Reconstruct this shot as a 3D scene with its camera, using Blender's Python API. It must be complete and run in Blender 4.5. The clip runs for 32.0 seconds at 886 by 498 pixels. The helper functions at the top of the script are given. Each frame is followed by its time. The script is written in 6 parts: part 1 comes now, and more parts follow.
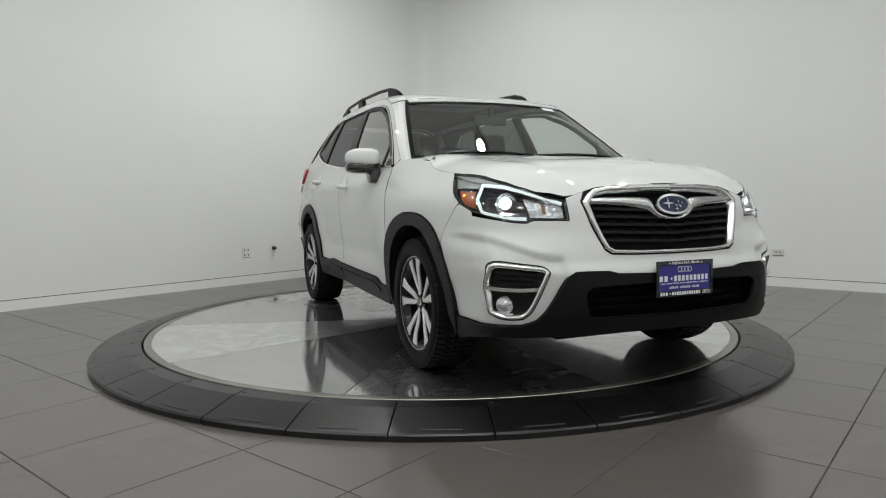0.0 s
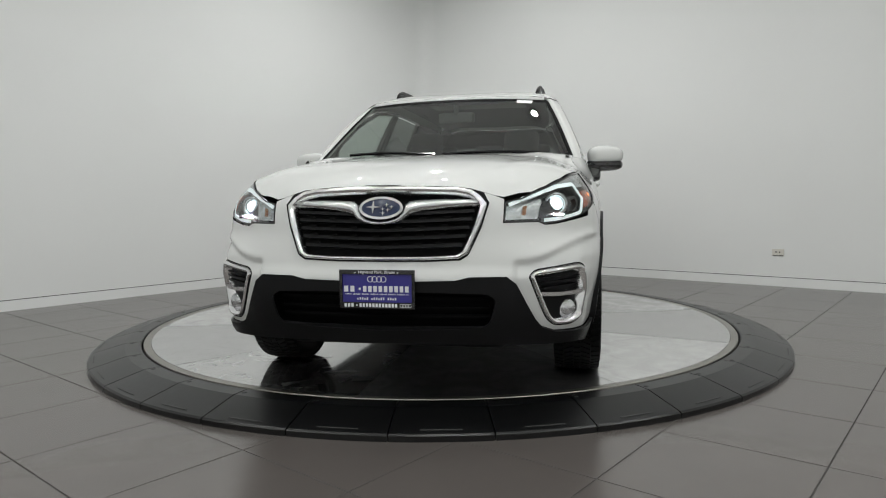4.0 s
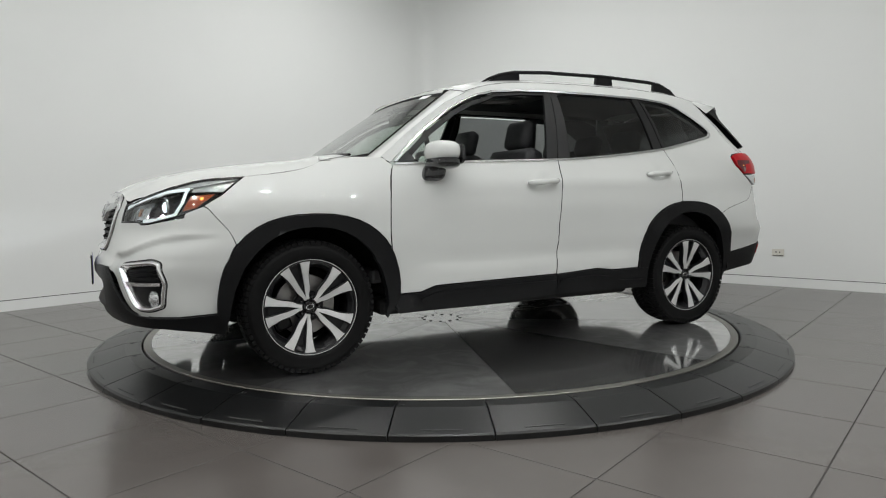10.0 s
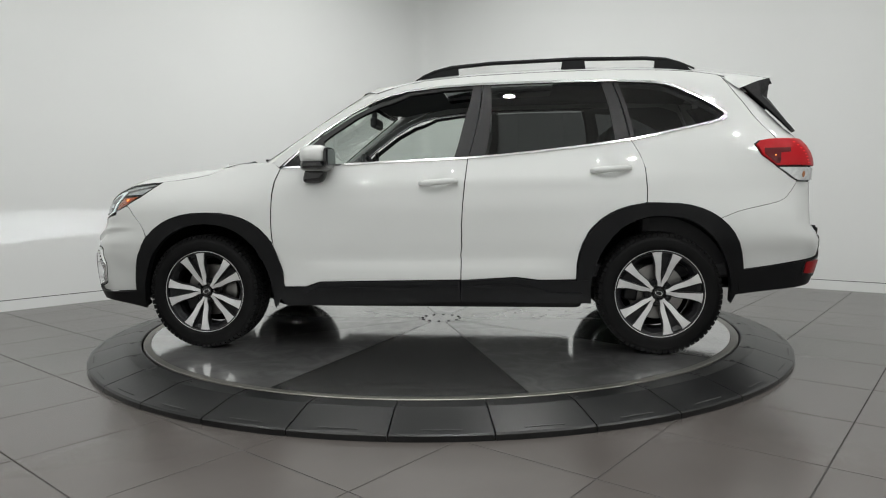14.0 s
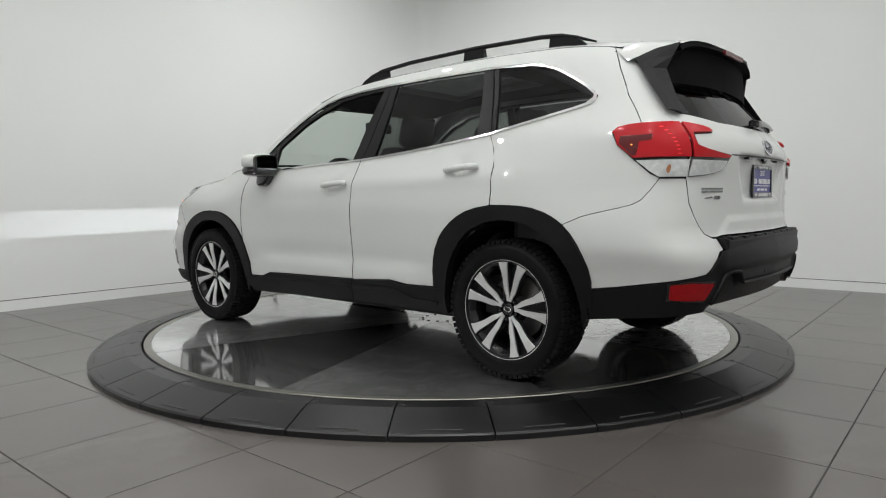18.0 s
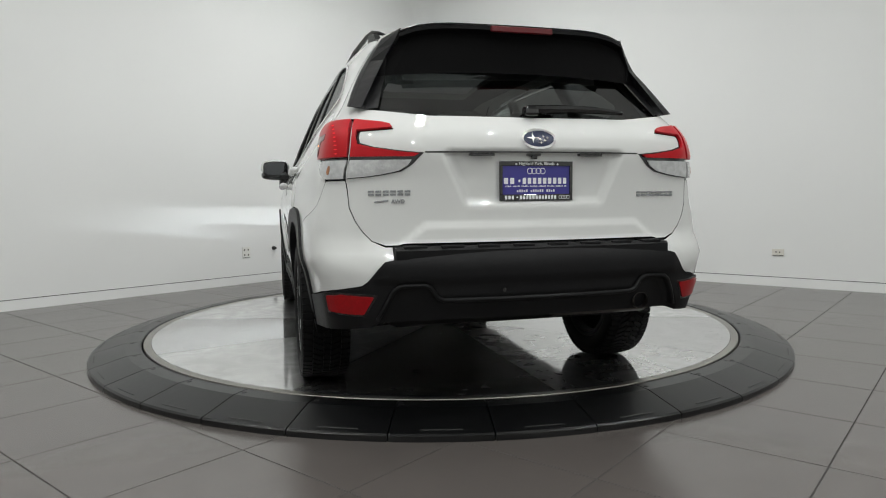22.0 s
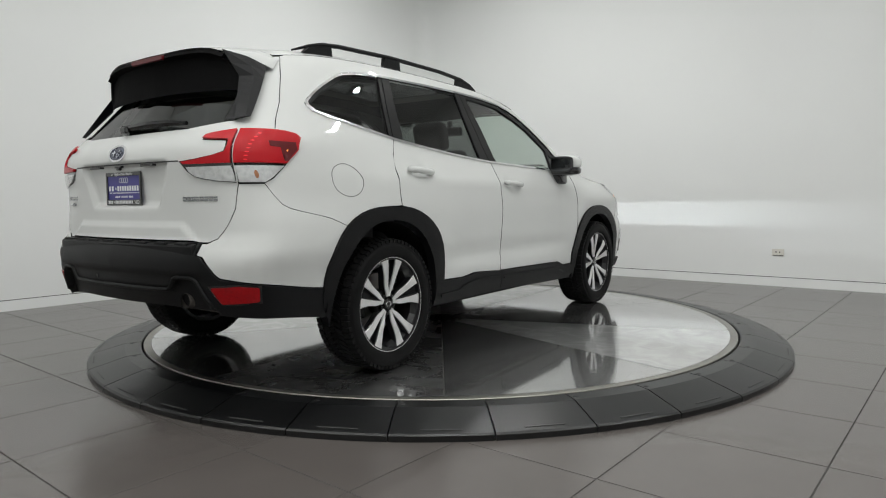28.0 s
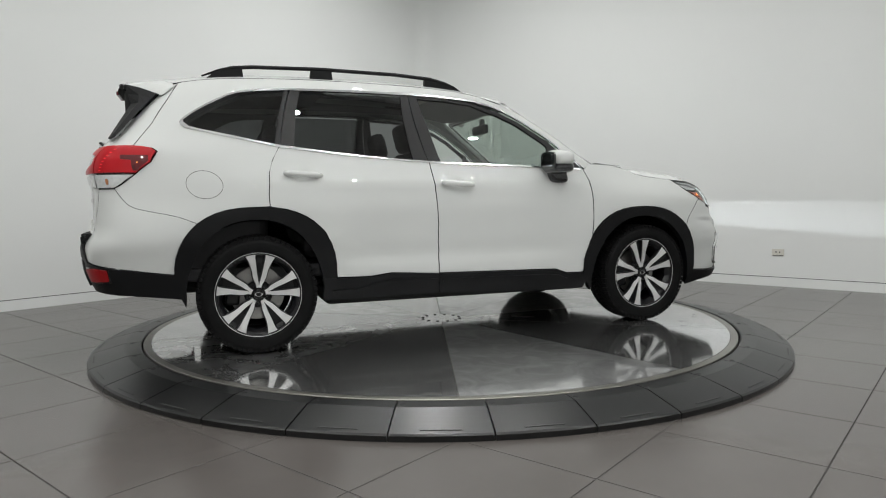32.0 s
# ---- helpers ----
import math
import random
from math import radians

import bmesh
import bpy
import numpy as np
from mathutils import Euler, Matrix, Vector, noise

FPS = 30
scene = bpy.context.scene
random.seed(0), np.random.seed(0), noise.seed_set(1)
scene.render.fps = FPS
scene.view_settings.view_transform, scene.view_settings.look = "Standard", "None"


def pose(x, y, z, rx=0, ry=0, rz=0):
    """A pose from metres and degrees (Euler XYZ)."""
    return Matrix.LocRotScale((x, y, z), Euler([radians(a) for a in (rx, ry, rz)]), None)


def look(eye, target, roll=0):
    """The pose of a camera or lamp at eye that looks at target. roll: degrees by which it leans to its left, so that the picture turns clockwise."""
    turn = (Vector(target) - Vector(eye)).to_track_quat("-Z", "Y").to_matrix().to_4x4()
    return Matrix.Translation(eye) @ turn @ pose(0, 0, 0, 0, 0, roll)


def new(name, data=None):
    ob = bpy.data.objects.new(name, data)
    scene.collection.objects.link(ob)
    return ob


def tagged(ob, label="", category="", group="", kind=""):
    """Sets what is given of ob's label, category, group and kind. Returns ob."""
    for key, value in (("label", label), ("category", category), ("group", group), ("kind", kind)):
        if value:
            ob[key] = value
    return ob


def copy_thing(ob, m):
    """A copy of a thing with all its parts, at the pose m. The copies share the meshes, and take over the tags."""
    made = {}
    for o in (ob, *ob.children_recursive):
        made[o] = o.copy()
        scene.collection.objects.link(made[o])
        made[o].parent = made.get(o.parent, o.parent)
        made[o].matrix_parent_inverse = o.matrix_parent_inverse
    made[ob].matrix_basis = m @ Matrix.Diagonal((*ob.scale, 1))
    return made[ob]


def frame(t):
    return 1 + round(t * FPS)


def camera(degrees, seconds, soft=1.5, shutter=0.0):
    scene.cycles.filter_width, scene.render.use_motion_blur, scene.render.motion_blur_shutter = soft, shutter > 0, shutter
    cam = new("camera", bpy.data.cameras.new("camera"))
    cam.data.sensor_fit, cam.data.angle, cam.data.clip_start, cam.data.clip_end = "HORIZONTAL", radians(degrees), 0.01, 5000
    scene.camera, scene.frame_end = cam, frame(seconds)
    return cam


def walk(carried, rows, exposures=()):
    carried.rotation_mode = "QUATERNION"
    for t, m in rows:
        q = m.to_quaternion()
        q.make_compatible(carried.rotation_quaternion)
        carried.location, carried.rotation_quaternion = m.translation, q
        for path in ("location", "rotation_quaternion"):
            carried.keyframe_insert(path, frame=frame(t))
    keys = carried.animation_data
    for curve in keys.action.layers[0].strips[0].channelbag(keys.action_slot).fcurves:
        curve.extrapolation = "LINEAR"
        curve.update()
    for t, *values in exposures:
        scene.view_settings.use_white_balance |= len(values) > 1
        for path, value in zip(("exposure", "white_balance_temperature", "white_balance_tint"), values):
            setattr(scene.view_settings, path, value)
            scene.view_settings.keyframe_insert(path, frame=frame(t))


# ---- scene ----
from mathutils.geometry import delaunay_2d_cdt

# ---- camera: stands still on a tripod, level with the door handles ----
cam = camera(67.52, 32.0, soft=1.1)
EYE = look((0.0, -4.892, 0.960), (0.02, 0.095, 0.5862), -0.66)
walk(cam, [(0.0, EYE), (32.0, EYE)], exposures=[(0.0, -0.13), (3.0, -0.14), (7.0, -0.07), (10.0, -0.02), (13.0, 0.02), (20.0, 0.0), (25.0, 0.03), (32.0, -0.03)])

# the turntable: centre at the origin, heading of the car over time
TOP = 0.08
HEADING, RATE = -67.575, -8.5227
OFF = (-0.0265, 0.2067)
DISC_R, RING_R = 2.026, 2.332

# ---- light: a plain closed studio with rows of ceiling lamps ----
world = bpy.data.worlds.new("world")
scene.world = world
world.use_nodes = True
world.node_tree.nodes["Background"].inputs[0].default_value = (0.9, 0.95, 1.0, 1)
world.node_tree.nodes["Background"].inputs[1].default_value = 0.02
CEIL = 4.4
LAMP_COLOR = (0.992, 1.0, 0.985)
LAMP_WATT = 17.4
# the lamps by the corner are the brightest, those far along the walls dimmer
LAMP_SHARE = {(0, 0): 2.9, (0, 1): 0.75, (1, 0): 1.15, (0, 2): 0.50, (0, 3): 0.75, (0, 4): 0.85, (2, 0): 0.65, (3, 0): 0.55, (4, 0): 0.7, (1, 1): 0.22, (1, 2): 0.65, (2, 1): 0.65, (2, 2): 1.0, (2, 3): 1.2, (3, 2): 1.2, (3, 3): 1.2, (3, 4): 1.3, (4, 3): 1.3, (4, 4): 1.3}
scene.view_settings.exposure = 0.0


# ---- small helpers ----
def link(nt, a, b):
    nt.links.new(a, b)


def material(name, color, rough=0.5, metal=0.0, vary=0.08, scale=6.0, bump=0.0, bump_scale=60.0, coat=0.0, coat_rough=0.03,
             rough_vary=0.0, spec=0.5):
    """A principled surface with two scales of variation in colour and relief."""
    m = bpy.data.materials.new(name)
    m.use_nodes = True
    nt = m.node_tree
    p = nt.nodes["Principled BSDF"]
    p.inputs["Roughness"].default_value = rough
    p.inputs["Metallic"].default_value = metal
    p.inputs["Coat Weight"].default_value = coat
    p.inputs["Coat Roughness"].default_value = coat_rough
    p.inputs["Specular IOR Level"].default_value = spec
    tc = nt.nodes.new("ShaderNodeTexCoord")
    n1 = nt.nodes.new("ShaderNodeTexNoise")
    n1.inputs["Scale"].default_value = scale
    n1.inputs["Detail"].default_value = 6
    link(nt, tc.outputs["Object"], n1.inputs["Vector"])
    if vary:
        mr = nt.nodes.new("ShaderNodeMapRange")
        mr.inputs["From Min"].default_value, mr.inputs["From Max"].default_value = 0.3, 0.7
        mr.inputs["To Min"].default_value, mr.inputs["To Max"].default_value = 1 - vary, 1 + vary
        link(nt, n1.outputs["Fac"], mr.inputs["Value"])
        mx = nt.nodes.new("ShaderNodeMix")
        mx.data_type, mx.blend_type = "RGBA", "MULTIPLY"
        mx.inputs["Factor"].default_value = 1
        mx.inputs["A"].default_value = (*color, 1)
        link(nt, mr.outputs["Result"], mx.inputs["B"])
        link(nt, mx.outputs["Result"], p.inputs["Base Color"])
    else:
        p.inputs["Base Color"].default_value = (*color, 1)
    if rough_vary:
        rr = nt.nodes.new("ShaderNodeMapRange")
        rr.inputs["From Min"].default_value, rr.inputs["From Max"].default_value = 0.3, 0.7
        rr.inputs["To Min"].default_value, rr.inputs["To Max"].default_value = max(0, rough - rough_vary), rough + rough_vary
        link(nt, n1.outputs["Fac"], rr.inputs["Value"])
        link(nt, rr.outputs["Result"], p.inputs["Roughness"])
    if bump:
        n2 = nt.nodes.new("ShaderNodeTexNoise")
        n2.inputs["Scale"].default_value = bump_scale
        n2.inputs["Detail"].default_value = 4
        link(nt, tc.outputs["Object"], n2.inputs["Vector"])
        b = nt.nodes.new("ShaderNodeBump")
        b.inputs["Strength"].default_value = bump
        b.inputs["Distance"].default_value = 0.01
        link(nt, n2.outputs["Fac"], b.inputs["Height"])
        link(nt, b.outputs["Normal"], p.inputs["Normal"])
    return m


def glow(name, color, strength):
    m = bpy.data.materials.new(name)
    m.use_nodes = True
    p = m.node_tree.nodes["Principled BSDF"]
    p.inputs["Base Color"].default_value = (*color, 1)
    p.inputs["Emission Color"].default_value = (*color, 1)
    p.inputs["Emission Strength"].default_value = strength
    return m


def glass(name, tint, rough=0.0, gloss=0.07, rim=0.85):
    """A thin pane: clear or tinted see-through with a mirror coat on top."""
    m = bpy.data.materials.new(name)
    m.use_nodes = True
    nt = m.node_tree
    nt.nodes.remove(nt.nodes["Principled BSDF"])
    out = nt.nodes["Material Output"]
    tr = nt.nodes.new("ShaderNodeBsdfTransparent")
    tr.inputs["Color"].default_value = (*tint, 1)
    gl = nt.nodes.new("ShaderNodeBsdfGlossy")
    gl.inputs["Roughness"].default_value = rough
    lw = nt.nodes.new("ShaderNodeLayerWeight")
    lw.inputs["Blend"].default_value = 0.5
    pw = nt.nodes.new("ShaderNodeMath")
    pw.operation = "POWER"
    pw.inputs[1].default_value = 4.0
    link(nt, lw.outputs["Facing"], pw.inputs[0])
    fr = nt.nodes.new("ShaderNodeMath")
    fr.operation = "MULTIPLY_ADD"
    fr.inputs[1].default_value, fr.inputs[2].default_value = rim, gloss
    link(nt, pw.outputs["Value"], fr.inputs[0])
    mix = nt.nodes.new("ShaderNodeMixShader")
    link(nt, fr.outputs["Value"], mix.inputs["Fac"])
    link(nt, tr.outputs["BSDF"], mix.inputs[1])
    link(nt, gl.outputs["BSDF"], mix.inputs[2])
    link(nt, mix.outputs["Shader"], out.inputs["Surface"])
    return m


def part(name, bm, mat, parent=None, label="", smooth=False):
    """One bmesh as one mesh object under a thing or a part."""
    me = bpy.data.meshes.new(name)
    bm.to_mesh(me)
    bm.free()
    me.materials.append(mat)
    if smooth:
        me.polygons.foreach_set("use_smooth", [True] * len(me.polygons))
    ob = new(name, me)
    ob.parent = parent
    if label:
        ob["label"] = label
    return ob


def pydata(name, verts, faces, mat, parent=None, label="", smooth=True):
    me = bpy.data.meshes.new(name)
    me.from_pydata([tuple(v) for v in verts], [], faces)
    me.materials.append(mat)
    if smooth:
        me.polygons.foreach_set("use_smooth", [True] * len(me.polygons))
    me.update()
    ob = new(name, me)
    ob.parent = parent
    if label:
        ob["label"] = label
    return ob


def box(bm, x0, x1, y0, y1, z0, z1, bevel=0.0, m=None):
    r = bmesh.ops.create_cube(bm, size=1)
    vs = r["verts"]
    for v in vs:
        v.co = Vector((x0 + (v.co.x + 0.5) * (x1 - x0), y0 + (v.co.y + 0.5) * (y1 - y0), z0 + (v.co.z + 0.5) * (z1 - z0)))
    if bevel:
        es = list({e for v in vs for e in v.link_edges})
        r2 = bmesh.ops.bevel(bm, geom=es, offset=bevel, segments=2, affect="EDGES", profile=0.5)
        vs = list({v for f in r2["faces"] for v in f.verts} | {v for v in vs if v.is_valid})
    if m is not None:
        bmesh.ops.transform(bm, matrix=m, verts=vs)
    return vs


def lathe(bm, profile, n=48, axis="y", arc=None):
    """Turn a profile of (radius, along) pairs about an axis."""
    rings = []
    for k in range(n):
        a = 2 * math.pi * k / n
        c, s = math.cos(a), math.sin(a)
        row = []
        for r, h in profile:
            co = (r * c, h, r * s) if axis == "y" else ((r * c, r * s, h) if axis == "z" else (h, r * c, r * s))
            row.append(bm.verts.new(co))
        rings.append(row)
    for k in range(n):
        a, b = rings[k], rings[(k + 1) % n]
        for i in range(len(profile) - 1):
            bm.faces.new((a[i], a[i + 1], b[i + 1], b[i]))
    bmesh.ops.recalc_face_normals(bm, faces=bm.faces)


def tube(bm, pts, radius, n=8, flat=1.0):
    """A tube along points; flat squeezes it in height."""
    rings = []
    pts = [Vector(q) for q in pts]
    for i, q in enumerate(pts):
        d = (pts[min(i + 1, len(pts) - 1)] - pts[max(i - 1, 0)]).normalized()
        side = d.cross(Vector((0, 0, 1)))
        side = side.normalized() if side.length > 1e-4 else Vector((1, 0, 0))
        up = side.cross(d).normalized()
        rad = radius[i] if isinstance(radius, (list, tuple)) else radius
        rings.append([bm.verts.new(q + (side * math.cos(a) + up * math.sin(a) * flat) * rad) for a in [2 * math.pi * k / n for k in range(n)]])
    for a, b in zip(rings, rings[1:]):
        for k in range(n):
            bm.faces.new((a[k], a[(k + 1) % n], b[(k + 1) % n], b[k]))
    bm.faces.new(rings[0][::-1])
    bm.faces.new(rings[-1])
    bmesh.ops.recalc_face_normals(bm, faces=bm.faces)


class Curve:
    """A smooth monotone curve through a few design points."""

    def __init__(self, pts):
        pts = sorted(pts)
        self.x = [p[0] for p in pts]
        self.y = [p[1] for p in pts]
        n = len(pts)
        d = [(self.y[i + 1] - self.y[i]) / (self.x[i + 1] - self.x[i]) for i in range(n - 1)]
        m = [d[0]] + [0.0 if d[i - 1] * d[i] <= 0 else 2 * d[i - 1] * d[i] / (d[i - 1] + d[i]) for i in range(1, n - 1)] + [d[-1]]
        self.m = m

    def __call__(self, v):
        x = self.x
        if v <= x[0]:
            return self.y[0] + self.m[0] * (v - x[0])
        if v >= x[-1]:
            return self.y[-1] + self.m[-1] * (v - x[-1])
        i = 0
        while x[i + 1] < v:
            i += 1
        h = x[i + 1] - x[i]
        t = (v - x[i]) / h
        a, b = self.y[i], self.y[i + 1]
        return (2 * t**3 - 3 * t**2 + 1) * a + (t**3 - 2 * t**2 + t) * h * self.m[i] + (-2 * t**3 + 3 * t**2) * b + (t**3 - t**2) * h * self.m[i + 1]


def smooth(a, b, v):
    t = min(1, max(0, (v - a) / (b - a)))
    return t * t * (3 - 2 * t)


def rounded(poly, r, closed=True):
    """Round the corners of a 2D outline."""
    out, n = [], len(poly)
    for i, q in enumerate(poly):
        if not closed and i in (0, n - 1):
            out.append(q)
            continue
        a, b = Vector(poly[i - 1]), Vector(poly[(i + 1) % n])
        c = Vector(q)
        rr = r if not isinstance(r, (list, tuple)) else r[i]
        ra, rb = min(rr, (a - c).length * 0.45), min(rr, (b - c).length * 0.45)
        p0, p1 = c + (a - c).normalized() * ra, c + (b - c).normalized() * rb
        for k in range(5):
            t = k / 4
            v = p0 * (1 - t) ** 2 + c * 2 * t * (1 - t) + p1 * t * t
            out.append((v.x, v.y))
    return out


def inset(poly, d):
    n = len(poly)
    area = sum(poly[i - 1][0] * poly[i][1] - poly[i][0] * poly[i - 1][1] for i in range(n))
    s = 1 if area > 0 else -1
    out = []
    for i in range(n):
        a, b, c = Vector(poly[i - 1]), Vector(poly[i]), Vector(poly[(i + 1) % n])
        e1, e2 = (b - a), (c - b)
        if e1.length < 1e-6 or e2.length < 1e-6:
            out.append(tuple(b))
            continue
        n1 = Vector((-e1.y, e1.x)).normalized() * s
        n2 = Vector((-e2.y, e2.x)).normalized() * s
        m = n1 + n2
        if m.length < 0.3:
            m = n1
        m.normalize()
        k = d / max(0.5, m.dot(n1))
        out.append((b.x + m.x * k, b.y + m.y * k))
    return out


def dense(poly, step, closed=True):
    out, n = [], len(poly)
    for i in range(n if closed else n - 1):
        a, b = Vector(poly[i]), Vector(poly[(i + 1) % n])
        k = max(1, int((b - a).length / step + 0.5))
        for j in range(k):
            out.append(tuple(a.lerp(b, j / k)))
    if not closed:
        out.append(tuple(poly[-1]))
    return out


def inside(pts, poly):
    """Which of the points lie in the outline (even-odd rule)."""
    pts, q = np.asarray(pts, float), np.asarray(poly, float)
    r = np.zeros(len(pts), bool)
    for (x0, y0), (x1, y1) in zip(q, np.roll(q, -1, 0)):
        c = (y0 > pts[:, 1]) != (y1 > pts[:, 1])
        if abs(y1 - y0) > 1e-12:
            r ^= c & (pts[:, 0] < (x1 - x0) * (pts[:, 1] - y0) / (y1 - y0) + x0)
    return r


def sheet(outer, holes=(), step=0.05):
    """Triangulate a flat outline with holes on a fine grid: points, triangles, rim loops."""
    loops = [dense(outer, step)] + [dense(h, step) for h in holes]
    pts, edges, rims = [], [], []
    for lp in loops:
        o = len(pts)
        pts += lp
        edges += [(o + i, o + (i + 1) % len(lp)) for i in range(len(lp))]
    b = np.array(pts)
    lo, hi = np.array(loops[0]).min(0), np.array(loops[0]).max(0)
    gx, gy = np.meshgrid(np.arange(lo[0] + step / 2, hi[0], step), np.arange(lo[1] + step / 2, hi[1], step * 0.866))
    gx[1::2] += step / 2
    g = np.stack([gx.ravel(), gy.ravel()], 1)
    if len(g):
        keep = inside(g, loops[0])
        for h in loops[1:]:
            keep &= ~inside(g, h)
        g = g[keep]
        if len(g):
            d = np.min(np.hypot(g[:, None, 0] - b[None, :, 0], g[:, None, 1] - b[None, :, 1]), 1)
            g = g[d > step * 0.45]
            pts += [tuple(q) for q in g]
    vs, es, fs, *_ = delaunay_2d_cdt([Vector(q) for q in pts], edges, [], 0, 1e-6)
    vs = np.array([tuple(v) for v in vs])
    tri = np.array([f for f in fs if len(f) == 3])
    c = vs[tri].mean(1)
    keep = inside(c, loops[0])
    for h in loops[1:]:
        keep &= ~inside(c, h)
    tri = tri[keep]
    # anticlockwise
    a = vs[tri]
    area = (a[:, 1, 0] - a[:, 0, 0]) * (a[:, 2, 1] - a[:, 0, 1]) - (a[:, 2, 0] - a[:, 0, 0]) * (a[:, 1, 1] - a[:, 0, 1])
    tri[area < 0] = tri[area < 0][:, ::-1]
    tri = tri[abs(area) > 1e-10]
    cnt = {}
    for t in tri.tolist():
        for i in range(3):
            cnt[(t[i], t[(i + 1) % 3])] = 1
    rim = [e for e in cnt if (e[1], e[0]) not in cnt]
    return vs, tri.tolist(), rim


def shell(name, chart, outer, mat, parent, holes=(), step=0.05, thick=0.012, off=0.0, gap=0.003, label="", side=1, bend=None):
    """A panel with a turned-in rim: the flat outline laid on the surface chart(u, v) -> point; side -1 mirrors it."""
    if gap:
        outer = inset(outer, gap)
    vs, tri, rim = sheet(outer, holes, step)
    P, N = [], []
    e = 2e-3
    for u, v in vs:
        p = Vector(chart(u, v))
        n = (Vector(chart(u + e, v)) - Vector(chart(u - e, v))).cross(Vector(chart(u, v + e)) - Vector(chart(u, v - e)))
        n.normalize()
        if bend:
            p = p + n * bend(u, v)
        P.append(p + n * off)
        N.append(n)
    # outward: away from the car's middle
    mid = sum(P, Vector()) / len(P)
    nm = sum(N, Vector())
    s = 1 if nm.dot(mid - Vector((mid.x * 0.6, 0, 0.75))) >= 0 else -1
    if s < 0:
        P = [p - n * 2 * off for p, n in zip(P, N)]
        if bend:
            P = [p - n * 2 * bend(u, v) for p, n, (u, v) in zip(P, N, vs)]
        N = [-n for n in N]
        tri = [t[::-1] for t in tri]
        rim = [(b, a) for a, b in rim]
    verts, faces = [tuple(p) for p in P], list(tri)
    if thick:
        idx = {}
        for a, b in rim:
            for k in (a, b):
                if k not in idx:
                    idx[k] = len(verts)
                    verts.append(tuple(P[k]))
                    verts.append(tuple(P[k] - N[k] * thick))
            faces.append((idx[b], idx[a], idx[a] + 1, idx[b] + 1))
    if side < 0:
        verts = [(x, -y, z) for x, y, z in verts]
        faces = [tuple(f)[::-1] for f in faces]
    ob = pydata(name, verts, faces, mat, parent, label)
    if thick and mat.name == "white_pearl_paint":
        # folded edges coloured near black, so the panel gaps look shaded
        ob.data.materials.append(M_GAP_SHADE)
        for i in range(len(tri), len(faces)):
            ob.data.polygons[i].material_index = 1
    return ob


def bordered(name, chart, outer, inner, mat, parent, offs=(-0.012, 0.006, 0.011, 0.006, -0.03), label="", side=1, closed=True):
    """A domed band between two outlines of equal count, laid on chart; offs: heights from the outer to the inner edge."""
    m, n, e = len(offs), len(outer), 2e-3
    P = []
    for a, b in zip(outer, inner):
        for i, o in enumerate(offs):
            t = (0.0, 0.10, 0.5, 0.90, 1.0)[i]
            u, v = a[0] + (b[0] - a[0]) * t, a[1] + (b[1] - a[1]) * t
            p = Vector(chart(u, v))
            nn = (Vector(chart(u + e, v)) - Vector(chart(u - e, v))).cross(Vector(chart(u, v + e)) - Vector(chart(u, v - e))).normalized()
            if nn.dot(p - Vector((p.x * 0.6, 0, 0.75))) < 0:
                nn = -nn
            P.append(p + nn * o)
    fs = [(k * m + i, k * m + i + 1, (k + 1) % n * m + i + 1, (k + 1) % n * m + i) for k in range(n if closed else n - 1) for i in range(m - 1)]
    bm = bmesh.new()
    vs = [bm.verts.new((p.x, p.y * side, p.z)) for p in P]
    for f in fs:
        bm.faces.new([vs[i] for i in f])
    if not closed:
        bm.faces.new(vs[:m])
        bm.faces.new(vs[-m:][::-1])
    bmesh.ops.recalc_face_normals(bm, faces=bm.faces)
    return part(name, bm, mat, parent, label, smooth=True)


